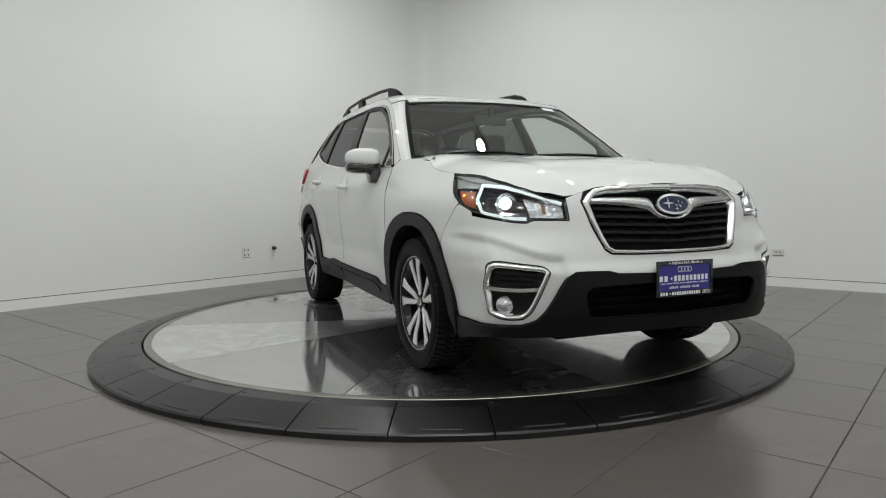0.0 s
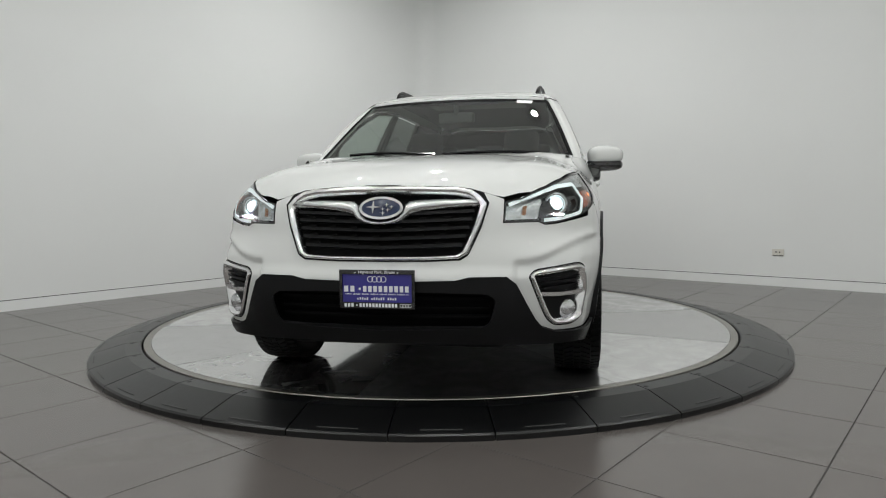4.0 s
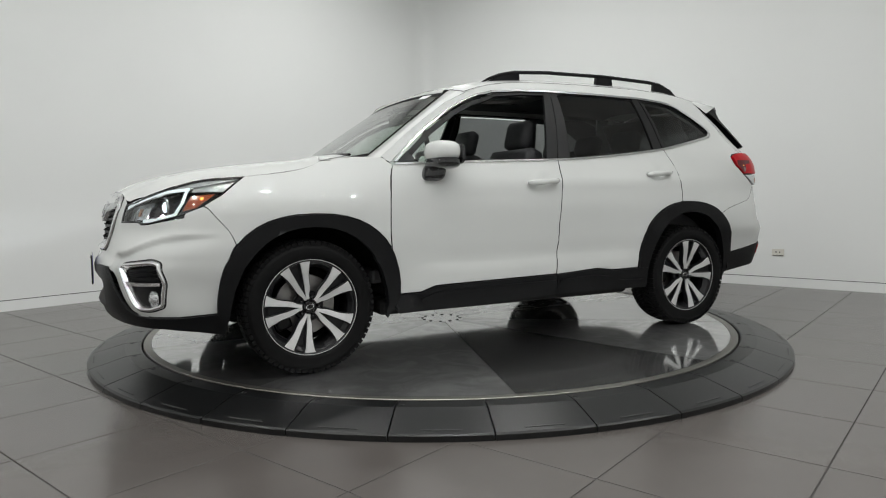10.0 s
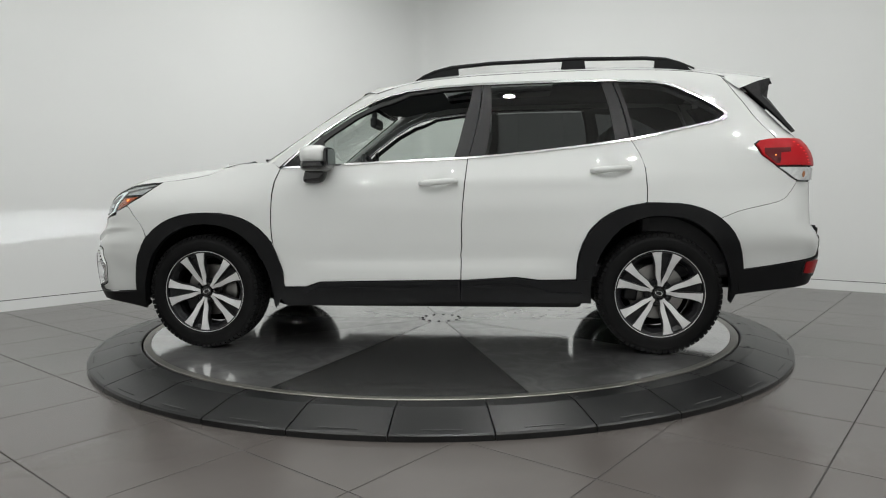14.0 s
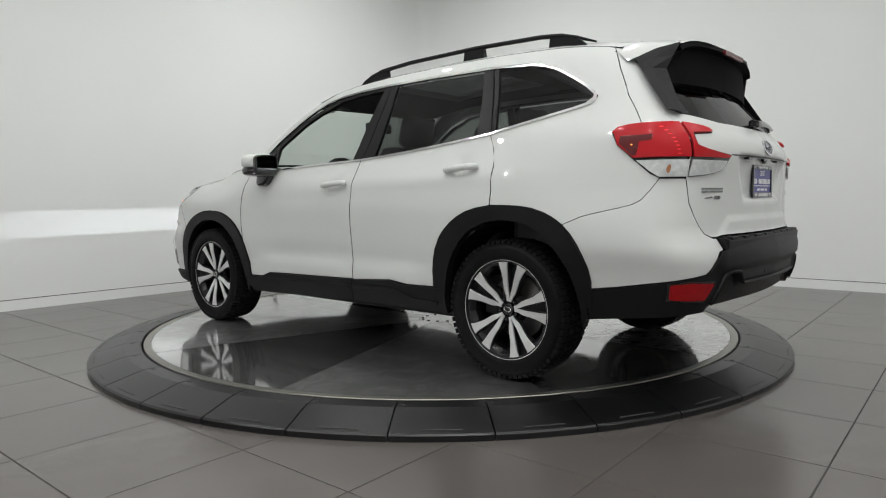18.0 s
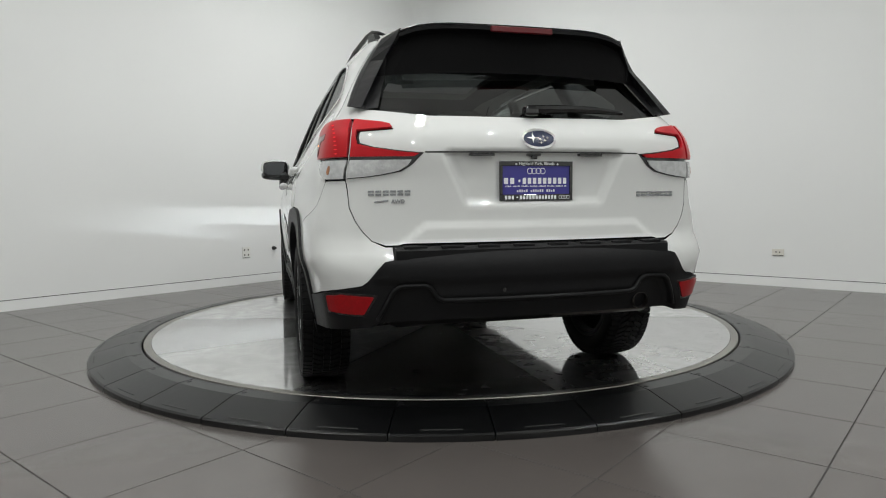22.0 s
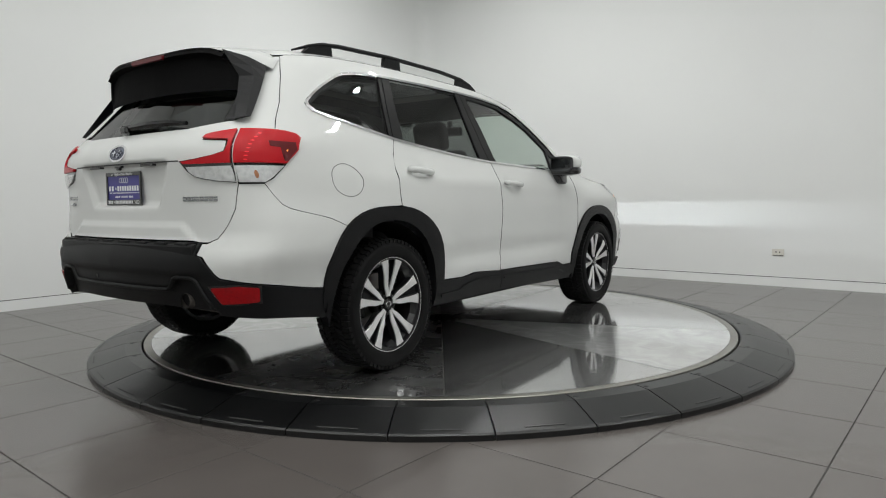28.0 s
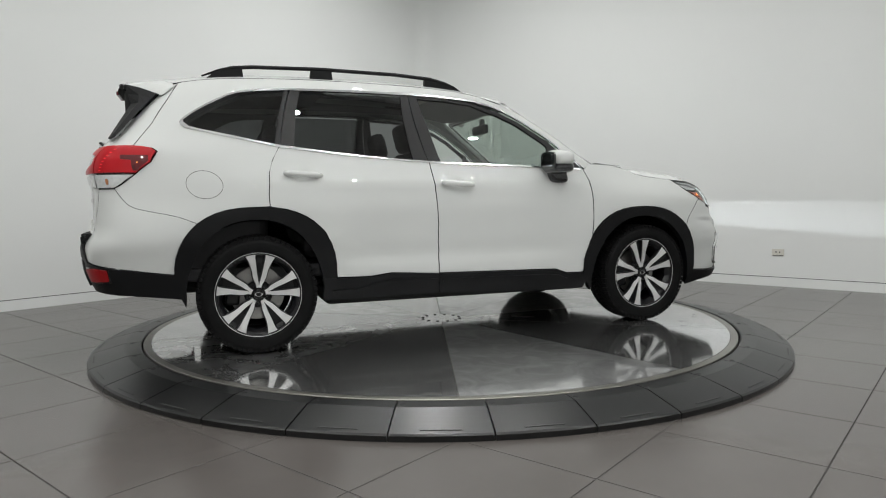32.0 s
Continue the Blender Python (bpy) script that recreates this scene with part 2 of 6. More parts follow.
# ---- materials ----
def brushed_steel():
    """Rolled sheet: fine grain along one axis of each sector, dull stains, a tone of its own."""
    m = material("brushed_steel", (0.55, 0.54, 0.52), 0.24, 1.0, vary=0.0)
    nt = m.node_tree
    p = nt.nodes["Principled BSDF"]
    tc = nt.nodes.new("ShaderNodeTexCoord")
    mp = nt.nodes.new("ShaderNodeMapping")
    mp.inputs["Scale"].default_value = (3.0, 260.0, 1.0)
    link(nt, tc.outputs["Object"], mp.inputs["Vector"])
    grain = nt.nodes.new("ShaderNodeTexNoise")
    grain.inputs["Scale"].default_value, grain.inputs["Detail"].default_value = 1.0, 3
    link(nt, mp.outputs["Vector"], grain.inputs["Vector"])
    stain = nt.nodes.new("ShaderNodeTexNoise")
    stain.inputs["Scale"].default_value, stain.inputs["Detail"].default_value, stain.inputs["Roughness"].default_value = 2.6, 8, 0.65
    link(nt, tc.outputs["Object"], stain.inputs["Vector"])
    info = nt.nodes.new("ShaderNodeObjectInfo")
    tone = nt.nodes.new("ShaderNodeMapRange")
    tone.inputs["To Min"].default_value, tone.inputs["To Max"].default_value = 0.62, 0.82
    link(nt, info.outputs["Random"], tone.inputs["Value"])
    st = nt.nodes.new("ShaderNodeMapRange")
    st.inputs["From Min"].default_value, st.inputs["From Max"].default_value = 0.35, 0.75
    st.inputs["To Min"].default_value, st.inputs["To Max"].default_value = 0.97, 1.03
    link(nt, stain.outputs["Fac"], st.inputs["Value"])
    mu = nt.nodes.new("ShaderNodeMath")
    mu.operation = "MULTIPLY"
    link(nt, tone.outputs["Result"], mu.inputs[0])
    link(nt, st.outputs["Result"], mu.inputs[1])
    link(nt, mu.outputs["Value"], p.inputs["Base Color"])
    ro = nt.nodes.new("ShaderNodeMapRange")
    ro.inputs["From Min"].default_value, ro.inputs["From Max"].default_value = 0.3, 0.75
    ro.inputs["To Min"].default_value, ro.inputs["To Max"].default_value = 0.06, 0.085
    link(nt, stain.outputs["Fac"], ro.inputs["Value"])
    link(nt, ro.outputs["Result"], p.inputs["Roughness"])
    # worn haze of fine scratches over the polish, stronger on some sectors
    haze = nt.nodes.new("ShaderNodeBsdfGlossy")
    haze.inputs["Roughness"].default_value = 0.40
    link(nt, mu.outputs["Value"], haze.inputs["Color"])
    scuff = nt.nodes.new("ShaderNodeTexNoise")
    scuff.inputs["Scale"].default_value, scuff.inputs["Detail"].default_value, scuff.inputs["Distortion"].default_value = 5.5, 9, 1.2
    link(nt, tc.outputs["Object"], scuff.inputs["Vector"])
    sc = nt.nodes.new("ShaderNodeMapRange")
    sc.inputs["From Min"].default_value, sc.inputs["From Max"].default_value = 0.42, 0.72
    sc.inputs["To Min"].default_value, sc.inputs["To Max"].default_value = 0.88, 1.18
    link(nt, scuff.outputs["Fac"], sc.inputs["Value"])
    wear = nt.nodes.new("ShaderNodeMapRange")
    wear.inputs["To Min"].default_value, wear.inputs["To Max"].default_value = 0.13, 0.40
    link(nt, info.outputs["Random"], wear.inputs["Value"])
    wm = nt.nodes.new("ShaderNodeMath")
    wm.operation = "MULTIPLY"
    link(nt, wear.outputs["Result"], wm.inputs[0])
    link(nt, sc.outputs["Result"], wm.inputs[1])
    both = nt.nodes.new("ShaderNodeMixShader")
    link(nt, wm.outputs["Value"], both.inputs["Fac"])
    link(nt, p.outputs["BSDF"], both.inputs[1])
    link(nt, haze.outputs["BSDF"], both.inputs[2])
    link(nt, both.outputs["Shader"], nt.nodes["Material Output"].inputs["Surface"])
    b = nt.nodes.new("ShaderNodeBump")
    b.inputs["Strength"].default_value, b.inputs["Distance"].default_value = 0.008, 0.002
    link(nt, grain.outputs["Fac"], b.inputs["Height"])
    link(nt, b.outputs["Normal"], p.inputs["Normal"])
    return m


M_WALL = material("wall_paint", (0.80, 0.81, 0.80), 0.6, vary=0.015, scale=0.7, bump=0.05, bump_scale=180)
M_BASE = material("baseboard_paint", (0.82, 0.83, 0.82), 0.35, vary=0.02, scale=3)
M_CEIL = material("ceiling_paint", (0.78, 0.79, 0.78), 0.7, vary=0.03, scale=2)
M_GROUT = material("grout", (0.032, 0.030, 0.028), 0.8, vary=0.15, scale=20)
M_TILE = material("porcelain_tile", (0.096, 0.086, 0.080), 0.235, vary=0.05, scale=2.2, bump=0.02, bump_scale=260, rough_vary=0.012, spec=0.85)
M_RING = material("black_rubber", (0.0045, 0.0047, 0.0050), 0.32, vary=0.15, scale=4, bump=0.03, bump_scale=320, rough_vary=0.012)
M_MARK = material("scuffed_rubber", (0.05, 0.05, 0.05), 0.5, vary=0.3, scale=30)
M_STEEL = brushed_steel()
M_SEAM = material("dull_steel", (0.12, 0.118, 0.11), 0.55, 0.3, vary=0.1)
M_RIM = material("steel_trim", (0.34, 0.33, 0.30), 0.38, 1.0, vary=0.06, scale=8)
M_PLASTIC_W = material("white_plastic", (0.78, 0.78, 0.74), 0.35, vary=0.02)
M_PLASTIC_I = material("ivory_plastic", (0.70, 0.68, 0.62), 0.35, vary=0.02)
M_SLOT = material("dark_slot", (0.02, 0.02, 0.02), 0.5, vary=0)
M_LAMPCAN = material("lamp_can", (0.6, 0.6, 0.6), 0.4, vary=0.03)

M_PAINT = material("white_pearl_paint", (0.615, 0.626, 0.613), 0.55, vary=0.012, scale=3, coat=1.0, coat_rough=0.012, spec=0.15)
M_CLAD = material("black_grained_plastic", (0.0058, 0.006, 0.0066), 0.44, vary=0.15, scale=8, bump=0.12, bump_scale=700, spec=0.20)
M_GLOSS = material("gloss_black", (0.008, 0.008, 0.009), 0.12, vary=0.05, coat=0.6)
M_BLACK = material("matt_black", (0.003, 0.003, 0.0032), 0.8, vary=0.1, spec=0.1)
M_POST = material("satin_black", (0.008, 0.008, 0.0085), 0.38, vary=0.05, spec=0.3)
M_CHROME = material("chrome", (0.88, 0.88, 0.89), 0.17, 1.0, vary=0.02)
M_SATIN = material("satin_silver", (0.62, 0.63, 0.64), 0.25, 1.0, vary=0.03)
M_TYRE = material("tyre_rubber", (0.0045, 0.0045, 0.0047), 0.6, vary=0.25, scale=14, bump=0.1, bump_scale=240, spec=0.12)
M_ALLOY = material("machined_alloy", (0.74, 0.74, 0.74), 0.32, 0.6, vary=0.05, scale=30)
M_ALLOY_D = material("dark_alloy", (0.007, 0.007, 0.008), 0.28, 0.0, vary=0.1, spec=0.35)
M_BRAKE = material("brake_steel", (0.35, 0.34, 0.33), 0.35, 0.9, vary=0.15, scale=12)
M_SEAT = material("dark_upholstery", (0.028, 0.028, 0.031), 0.6, vary=0.2, scale=20, bump=0.1, bump_scale=200)
M_DASH = material("dash_plastic", (0.035, 0.035, 0.037), 0.6, vary=0.15, bump=0.1, bump_scale=400)
M_LINER = material("headliner_cloth", (0.11, 0.112, 0.115), 0.9, vary=0.1, bump=0.1, bump_scale=300)
M_WIND = glass("clear_glass", (0.80, 0.88, 0.83), 0.0, 0.21)
M_PRIV = glass("privacy_glass", (0.21, 0.22, 0.22), 0.0, 0.08, 0.4)
M_REARGLASS = glass("rear_privacy_glass", (0.20, 0.21, 0.21), 0.0, 0.17, 0.4)
M_LENS = glass("lamp_lens", (0.93, 0.95, 0.95))
M_RED = material("red_lens", (0.42, 0.002, 0.008), 0.35, vary=0.03, coat=0.22, spec=0.2)
M_REDD = material("deep_red_lens", (0.10, 0.003, 0.006), 0.3, vary=0.03, coat=0.7, spec=0.2)
M_REFL = material("red_reflector", (0.29, 0.002, 0.005), 0.35, vary=0.15, scale=90, coat=0.25, spec=0.2)
M_AMBER = material("amber_lens", (0.30, 0.05, 0.008), 0.2, vary=0.08, scale=60, coat=0.8)
M_CLEAR = material("frosted_lens", (0.58, 0.59, 0.59), 0.14, 0.4, vary=0.14, scale=45, bump=0.22, bump_scale=60, coat=0.8)
M_BOWL = material("silvered_bowl", (0.60, 0.61, 0.62), 0.22, 0.8, vary=0.3, scale=45, bump=0.5, bump_scale=60)
M_BLUE = material("blue_print", (0.03, 0.025, 0.22), 0.4, vary=0.05, coat=0.3)
M_NAVY = material("navy_enamel", (0.012, 0.022, 0.06), 0.2, vary=0.02, coat=0.8)
M_PRINT = material("white_print", (0.75, 0.76, 0.78), 0.45, vary=0.02)
M_EXH = material("exhaust_steel", (0.12, 0.11, 0.10), 0.45, 0.8, vary=0.3, scale=20)
M_BADGE = material("dark_chrome", (0.34, 0.35, 0.36), 0.2, 1.0, vary=0.03)
M_UNDER = material("underbody", (0.005, 0.005, 0.005), 0.7, vary=0.3, scale=5, spec=0.2)
M_DRL = glow("running_light", (0.74, 0.81, 0.82), 0.45)
M_LOW = glow("low_beam", (0.85, 0.96, 1.0), 1.7)
# mirror metal tinted dark, in place of a dark reflection
M_MIRROR = material("darkened_mirror_glass", (0.10, 0.105, 0.11), 0.03, 1.0, vary=0.0)
M_TAILGLOW = glow("tail_glow", (0.75, 0.01, 0.02), 0.25)
M_BEAM = glow("beam_source", (0.92, 0.97, 1.0), 185000.0)
# painted shade for panel gaps and the outlines of chrome frames
M_GAP_SHADE = material("gap_shade", (0.01, 0.01, 0.01), 0.8, vary=0, spec=0.1)
M_BROWN = material("brown_bulb", (0.30, 0.12, 0.05), 0.25, vary=0.1, scale=60, coat=0.6)
M_SPARK = glow("marker_glow", (1.0, 0.28, 0.05), 1.6)

# ---- room: two white walls that meet behind the turntable, closed round the camera ----
CORNER = Vector((-0.212, 5.112, 0))
AR, AL = radians(-38.74), radians(180 + 47.76)
DR, DL = Vector((math.cos(AR), math.sin(AR), 0)), Vector((math.cos(AL), math.sin(AL), 0))
LEN = 11.0


def slab(name, a, b, out, z0, z1, mat, thick=0.15):
    """A wall from a to b, thick to its outer side."""
    bm = bmesh.new()
    pts = [a, b, b + out * thick, a + out * thick]
    lo = [bm.verts.new((q.x, q.y, z0)) for q in pts]
    hi = [bm.verts.new((q.x, q.y, z1)) for q in pts]
    for i in range(4):
        bm.faces.new((lo[i], lo[(i + 1) % 4], hi[(i + 1) % 4], hi[i]))
    bm.faces.new(lo[::-1])
    bm.faces.new(hi)
    bmesh.ops.recalc_face_normals(bm, faces=bm.faces)
    return part(name, bm, mat)


def room():
    A, B, D = CORNER, CORNER + DR * LEN, CORNER + DL * LEN
    E = CORNER + DR * LEN + DL * LEN
    for name, a, b, out, length in (("wall_east", A, B, -DL, 0), ("wall_west", A, D, -DR, 0), ("wall_south", B, E, DR, 0), ("wall_north", D, E, DL, 0)):
        d = (b - a).normalized()
        w = slab(name, a - d * 0.15, b + d * 0.15, out, -0.02, CEIL, M_WALL)
        tagged(w, "plain matt white painted studio wall", "wall", kind="structure")
    for name, a, b, out in (("baseboard_east", A, B, DL), ("baseboard_west", A, D, DR)):
        d = (b - a).normalized()
        w = slab(name, a + d * 0.002, b, out, 0.0, 0.094, M_BASE, 0.012)
        tagged(w, "low white painted baseboard along the wall", "baseboard", kind="structure")
        # near-black strip painted as the shadow line above the board
        g = slab("trim", a + d * 0.002, b, out, 0.094, 0.100, M_SLOT, 0.004)
        tagged(g, "thin dark strip drawn as the shadow line over the baseboard", "trim", kind="structure")
    # soft rounded inner corner
    bm = bmesh.new()
    r = 0.22
    prev = None
    for k in range(11):
        t = k / 10
        q = (A + DR * r) * (1 - t) ** 2 + A * 2 * t * (1 - t) + (A + DL * r) * t * t
        row = [bm.verts.new((q.x, q.y, 0.1)), bm.verts.new((q.x, q.y, CEIL))]
        if prev:
            bm.faces.new((prev[0], row[0], row[1], prev[1]))
        prev = row
    tagged(part("trim_corner", bm, M_WALL, smooth=True), "rounded plaster corner between white walls", "wall corner", kind="structure")
    bm = bmesh.new()
    lo = [bm.verts.new((q.x, q.y, CEIL)) for q in (A, B, E, D)]
    hi = [bm.verts.new((q.x, q.y, CEIL + 0.15)) for q in (A, B, E, D)]
    bm.faces.new(lo)
    bm.faces.new(hi)
    for i in range(4):
        bm.faces.new((lo[i], lo[(i + 1) % 4], hi[(i + 1) % 4], hi[i]))
    bmesh.ops.recalc_face_normals(bm, faces=bm.faces)
    tagged(part("ceiling", bm, M_CEIL), "plain pale grey studio ceiling", "ceiling", kind="structure")


def ceiling_lamps():
    for i, a in enumerate((2.20, 3.80, 5.45, 7.2, 9.2)):
        for j, b in enumerate((2.45, 4.10, 5.75, 7.4, 9.3)):
            q = CORNER + DR * a + DL * b
            bm = bmesh.new()
            lathe(bm, [(0.13, 0.0), (0.15, 0.0), (0.15, -0.10), (0.135, -0.10), (0.13, -0.02), (0.0, -0.02)], 24, "z")
            ob = part("ceiling_lamp", bm, M_LAMPCAN, None, smooth=False)
            ob.location = (q.x, q.y, CEIL - 0.001)
            tagged(ob, "round white ceiling downlight, switched on", "ceiling lamp", "ceiling lamps")
            la = bpy.data.lights.new("lamp", "AREA")
            la.shape, la.size, la.energy, la.color = "DISK", 0.12, LAMP_WATT * LAMP_SHARE.get((i, j), 1.0), LAMP_COLOR
            lo = new("ceiling_light", la)
            lo.location = (q.x, q.y, CEIL - 0.105)


def sockets():
    # a wide ivory outlet on one wall, a square one and a small grommet on the other
    def put(name, d, n, along, z, w, h, mat, label, holes):
        bm = bmesh.new()
        box(bm, -w / 2, w / 2, 0.0, 0.008, -h / 2, h / 2, 0.003)
        ob = part(name, bm, mat)
        q = CORNER + d * along + n * 0.001
        m = Matrix((( d.x, n.x, 0, q.x), (d.y, n.y, 0, q.y), (0, 0, 1, z), (0, 0, 0, 1)))
        ob.matrix_world = m
        tagged(ob, label, "wall outlet")
        for hx, hz, hw, hh in holes:
            b2 = bmesh.new()
            box(b2, hx - hw / 2, hx + hw / 2, 0.007, 0.0095, hz - hh / 2, hz + hh / 2, 0.0008)
            part("slot", b2, M_SLOT, ob)
    put("wall_outlet", DR, DL, 4.85, 0.36, 0.118, 0.072, M_PLASTIC_I, "ivory plastic power outlet on the white wall",
        [(-0.018, 0.004, 0.012, 0.012), (0.018, 0.004, 0.012, 0.012), (0, -0.03, 0.10, 0.004)])
    put("wall_outlet", DL, DR, 3.064, 0.368, 0.106, 0.125, M_PLASTIC_W, "square white double power outlet on the white wall",
        [(-0.024, 0.03, 0.014, 0.02), (0.024, 0.03, 0.014, 0.02), (-0.024, -0.03, 0.014, 0.02), (0.024, -0.03, 0.014, 0.02), (0, -0.060, 0.1, 0.004)])
    bm = bmesh.new()
    lathe(bm, [(0.0, 0.05), (0.012, 0.05), (0.014, 0.03), (0.022, 0.02), (0.024, 0.0), (0.0, 0.0)], 20, "y")
    ob = part("cable_grommet", bm, M_SLOT, None, smooth=True)
    q = CORNER + DL * 2.69
    ob.matrix_world = Matrix(((DL.x, DR.x, 0, q.x), (DL.y, DR.y, 0, q.y), (0, 0, 1, 0.397), (0, 0, 0, 1)))
    tagged(ob, "small black cable stub in the white wall", "cable grommet")


def turntable():
    # fixed ring of black ramp segments
    ring = new("ramp_ring")
    tagged(ring, "fixed ring of black rubber ramp segments round a turntable", "turntable ring")
    n = 34
    seg = 2 * math.pi / n
    prof = [(DISC_R + 0.012, 0.0), (DISC_R + 0.012, TOP - 0.004), (DISC_R + 0.020, TOP + 0.001), (DISC_R + 0.105, TOP - 0.001), (DISC_R + 0.125, TOP - 0.006),
            (RING_R - 0.010, 0.031), (RING_R, 0.024), (RING_R, 0.0)]
    gapa = 0.0028
    verts, faces = [], []
    steps = 6
    for k in range(steps + 1):
        a = -seg / 2 + gapa / 2 + (seg - gapa) * k / steps
        for r, z in prof:
            verts.append((r * math.cos(a), r * math.sin(a), z))
    m = len(prof)
    for k in range(steps):
        for i in range(m - 1):
            faces.append((k * m + i, k * m + i + 1, (k + 1) * m + i + 1, (k + 1) * m + i)[::-1])
    faces.append(tuple(range(m)))
    faces.append(tuple(steps * m + i for i in range(m))[::-1])
    me = bpy.data.meshes.new("ramp_segment")
    me.from_pydata(verts, [], faces)
    me.materials.append(M_RING)
    bm = bmesh.new()
    bm.from_mesh(me)
    bmesh.ops.recalc_face_normals(bm, faces=bm.faces)
    bm.to_mesh(me)
    bm.free()
    b2 = bmesh.new()
    lathe(b2, [(0.0, 0.002), (0.010, 0.002), (0.013, 0.0), (0.013, -0.004)], 14, "z")
    bolt = bpy.data.meshes.new("bolt")
    b2.to_mesh(bolt)
    b2.free()
    bolt.materials.append(M_SLOT)
    b3 = bmesh.new()
    box(b3, -0.003, 0.003, -0.085, 0.085, -0.001, 0.0012)
    mark = bpy.data.meshes.new("mould_mark")
    b3.to_mesh(mark)
    b3.free()
    mark.materials.append(M_MARK)
    slope = math.atan2(TOP - 0.006 - 0.031, RING_R - 0.010 - DISC_R - 0.125)
    for k in range(n):
        a = radians(-95.4) + seg * (k + 0.5)
        ob = new("ramp_segment", me)
        ob.parent, ob.rotation_euler = ring, (0, 0, a)
        q = new("bolt", bolt)
        q.parent = ob
        q.location = ((DISC_R + 0.065) * math.cos(-seg / 2 + 0.012), (DISC_R + 0.065) * math.sin(-seg / 2 + 0.012), TOP)
        e = new("mould_mark", mark)
        e.parent = ob
        e.location = (RING_R - 0.035, 0.0, 0.0388)
        e.rotation_euler = (0, slope, 0)
    # the turning plate
    plate = new("turntable")
    tagged(plate, "round brushed steel turntable plate that slowly turns", "turntable")
    bm = bmesh.new()
    lathe(bm, [(0.0, TOP - 0.05), (DISC_R - 0.01, TOP - 0.05), (DISC_R - 0.01, TOP - 0.006), (0.0, TOP - 0.006)], 96, "z")
    part("base", bm, M_SEAM, plate)
    r1 = DISC_R - 0.045
    verts, faces = [], []
    sa = 2 * math.pi / 10
    rr = [0.165, 0.45, 0.8, 1.2, 1.6, r1 - 0.0015]
    for k in range(13):
        for r in rr:
            a = (-sa / 2 + sa * k / 12) * (1 - 0.0052 / (r * sa))
            verts.append((r * math.cos(a), r * math.sin(a), TOP - 0.001))
    for k in range(12):
        for i in range(len(rr) - 1):
            faces.append((k * len(rr) + i, k * len(rr) + i + 1, (k + 1) * len(rr) + i + 1, (k + 1) * len(rr) + i))
    me = bpy.data.meshes.new("plate_sector")
    me.from_pydata(verts, [], faces)
    me.materials.append(M_STEEL)
    for k in range(10):
        ob = new("plate_sector", me)
        ob.parent, ob.rotation_euler = plate, (0, 0, radians(36 * k + 18.5))
    bm = bmesh.new()
    lathe(bm, [(r1 + 0.0015, TOP - 0.006), (r1 + 0.0015, TOP - 0.001), (DISC_R - 0.002, TOP), (DISC_R, TOP - 0.003), (DISC_R, TOP - 0.03)], 160, "z")
    part("edge_trim", bm, M_RIM, plate, "bright steel edge band", smooth=False)
    bm = bmesh.new()
    lathe(bm, [(0.0, TOP - 0.001), (0.163, TOP - 0.001), (0.163, TOP - 0.006)], 48, "z")
    hub = part("hub_plate", bm, M_STEEL, plate)
    for k in range(12):
        a = 2 * math.pi * k / 12
        b2 = bmesh.new()
        lathe(b2, [(0.0, 0.004), (0.009, 0.004), (0.013, 0.0), (0.013, -0.002)], 12, "z")
        o = part("bolt", b2, M_SLOT, hub)
        o.location = (0.14 * math.cos(a), 0.14 * math.sin(a), TOP - 0.001)
    return plate


def floor():
    # grout bed, then single tiles laid at an angle to the camera
    A, B, D = CORNER, CORNER + DR * LEN, CORNER + DL * LEN
    E = CORNER + DR * LEN + DL * LEN
    bm = bmesh.new()
    hi = [bm.verts.new((q.x, q.y, -0.002)) for q in (A, D, E, B)]
    lo = [bm.verts.new((q.x, q.y, -0.1)) for q in (A, D, E, B)]
    bm.faces.new(hi)
    bm.faces.new(lo[::-1])
    for i in range(4):
        bm.faces.new((lo[i], lo[(i + 1) % 4], hi[(i + 1) % 4], hi[i]))
    bmesh.ops.recalc_face_normals(bm, faces=bm.faces)
    fl = tagged(part("floor", bm, M_GROUT), "grey-brown porcelain tile floor with thin dark joints", "floor", kind="structure")
    ang = radians(50.4)
    U, V = Vector((math.cos(ang), math.sin(ang), 0)), Vector((math.sin(ang), -math.cos(ang), 0))
    pu, pv, u0, v0 = 0.592, 0.599, 0.035, 2.72
    bm = bmesh.new()
    g = 0.0026
    box(bm, g, pu - g, g, pv - g, -0.008, 0.0, 0.0012)
    me = bpy.data.meshes.new("floor_tile")
    bm.to_mesh(me)
    bm.free()
    me.materials.append(M_TILE)
    rest_v, rest_f = [], []
    for i in range(-14, 10):
        for j in range(-12, 8):
            o = U * (u0 + i * pu) + V * (v0 + j * pv)
            c = o + U * pu / 2 + V * pv / 2
            w = c - CORNER
            # the part of the room inside the walls
            det = DR.x * DL.y - DR.y * DL.x
            a = (w.x * DL.y - w.y * DL.x) / det
            b = (DR.x * w.y - DR.y * w.x) / det
            if a < -0.3 or b < -0.3 or a > LEN or b > LEN or c.length < 1.75:
                continue
            if c.y > -3.6 and a < 8.2 and b < 8.2:
                ob = new("floor_tile", me)
                ob.parent = fl
                ob.location = o + V * pv
                ob.rotation_euler = (0, 0, ang)
            else:
                k = len(rest_v)
                for x, y in ((g, g), (pu - g, g), (pu - g, pv - g), (g, pv - g)):
                    q = o + U * x + V * y
                    rest_v.append((q.x, q.y, 0.0))
                rest_f.append((k, k + 3, k + 2, k + 1))
    r = pydata("floor_tiles", rest_v, rest_f, M_TILE, fl, smooth=False)
    tagged(r, kind="stuff")


room()
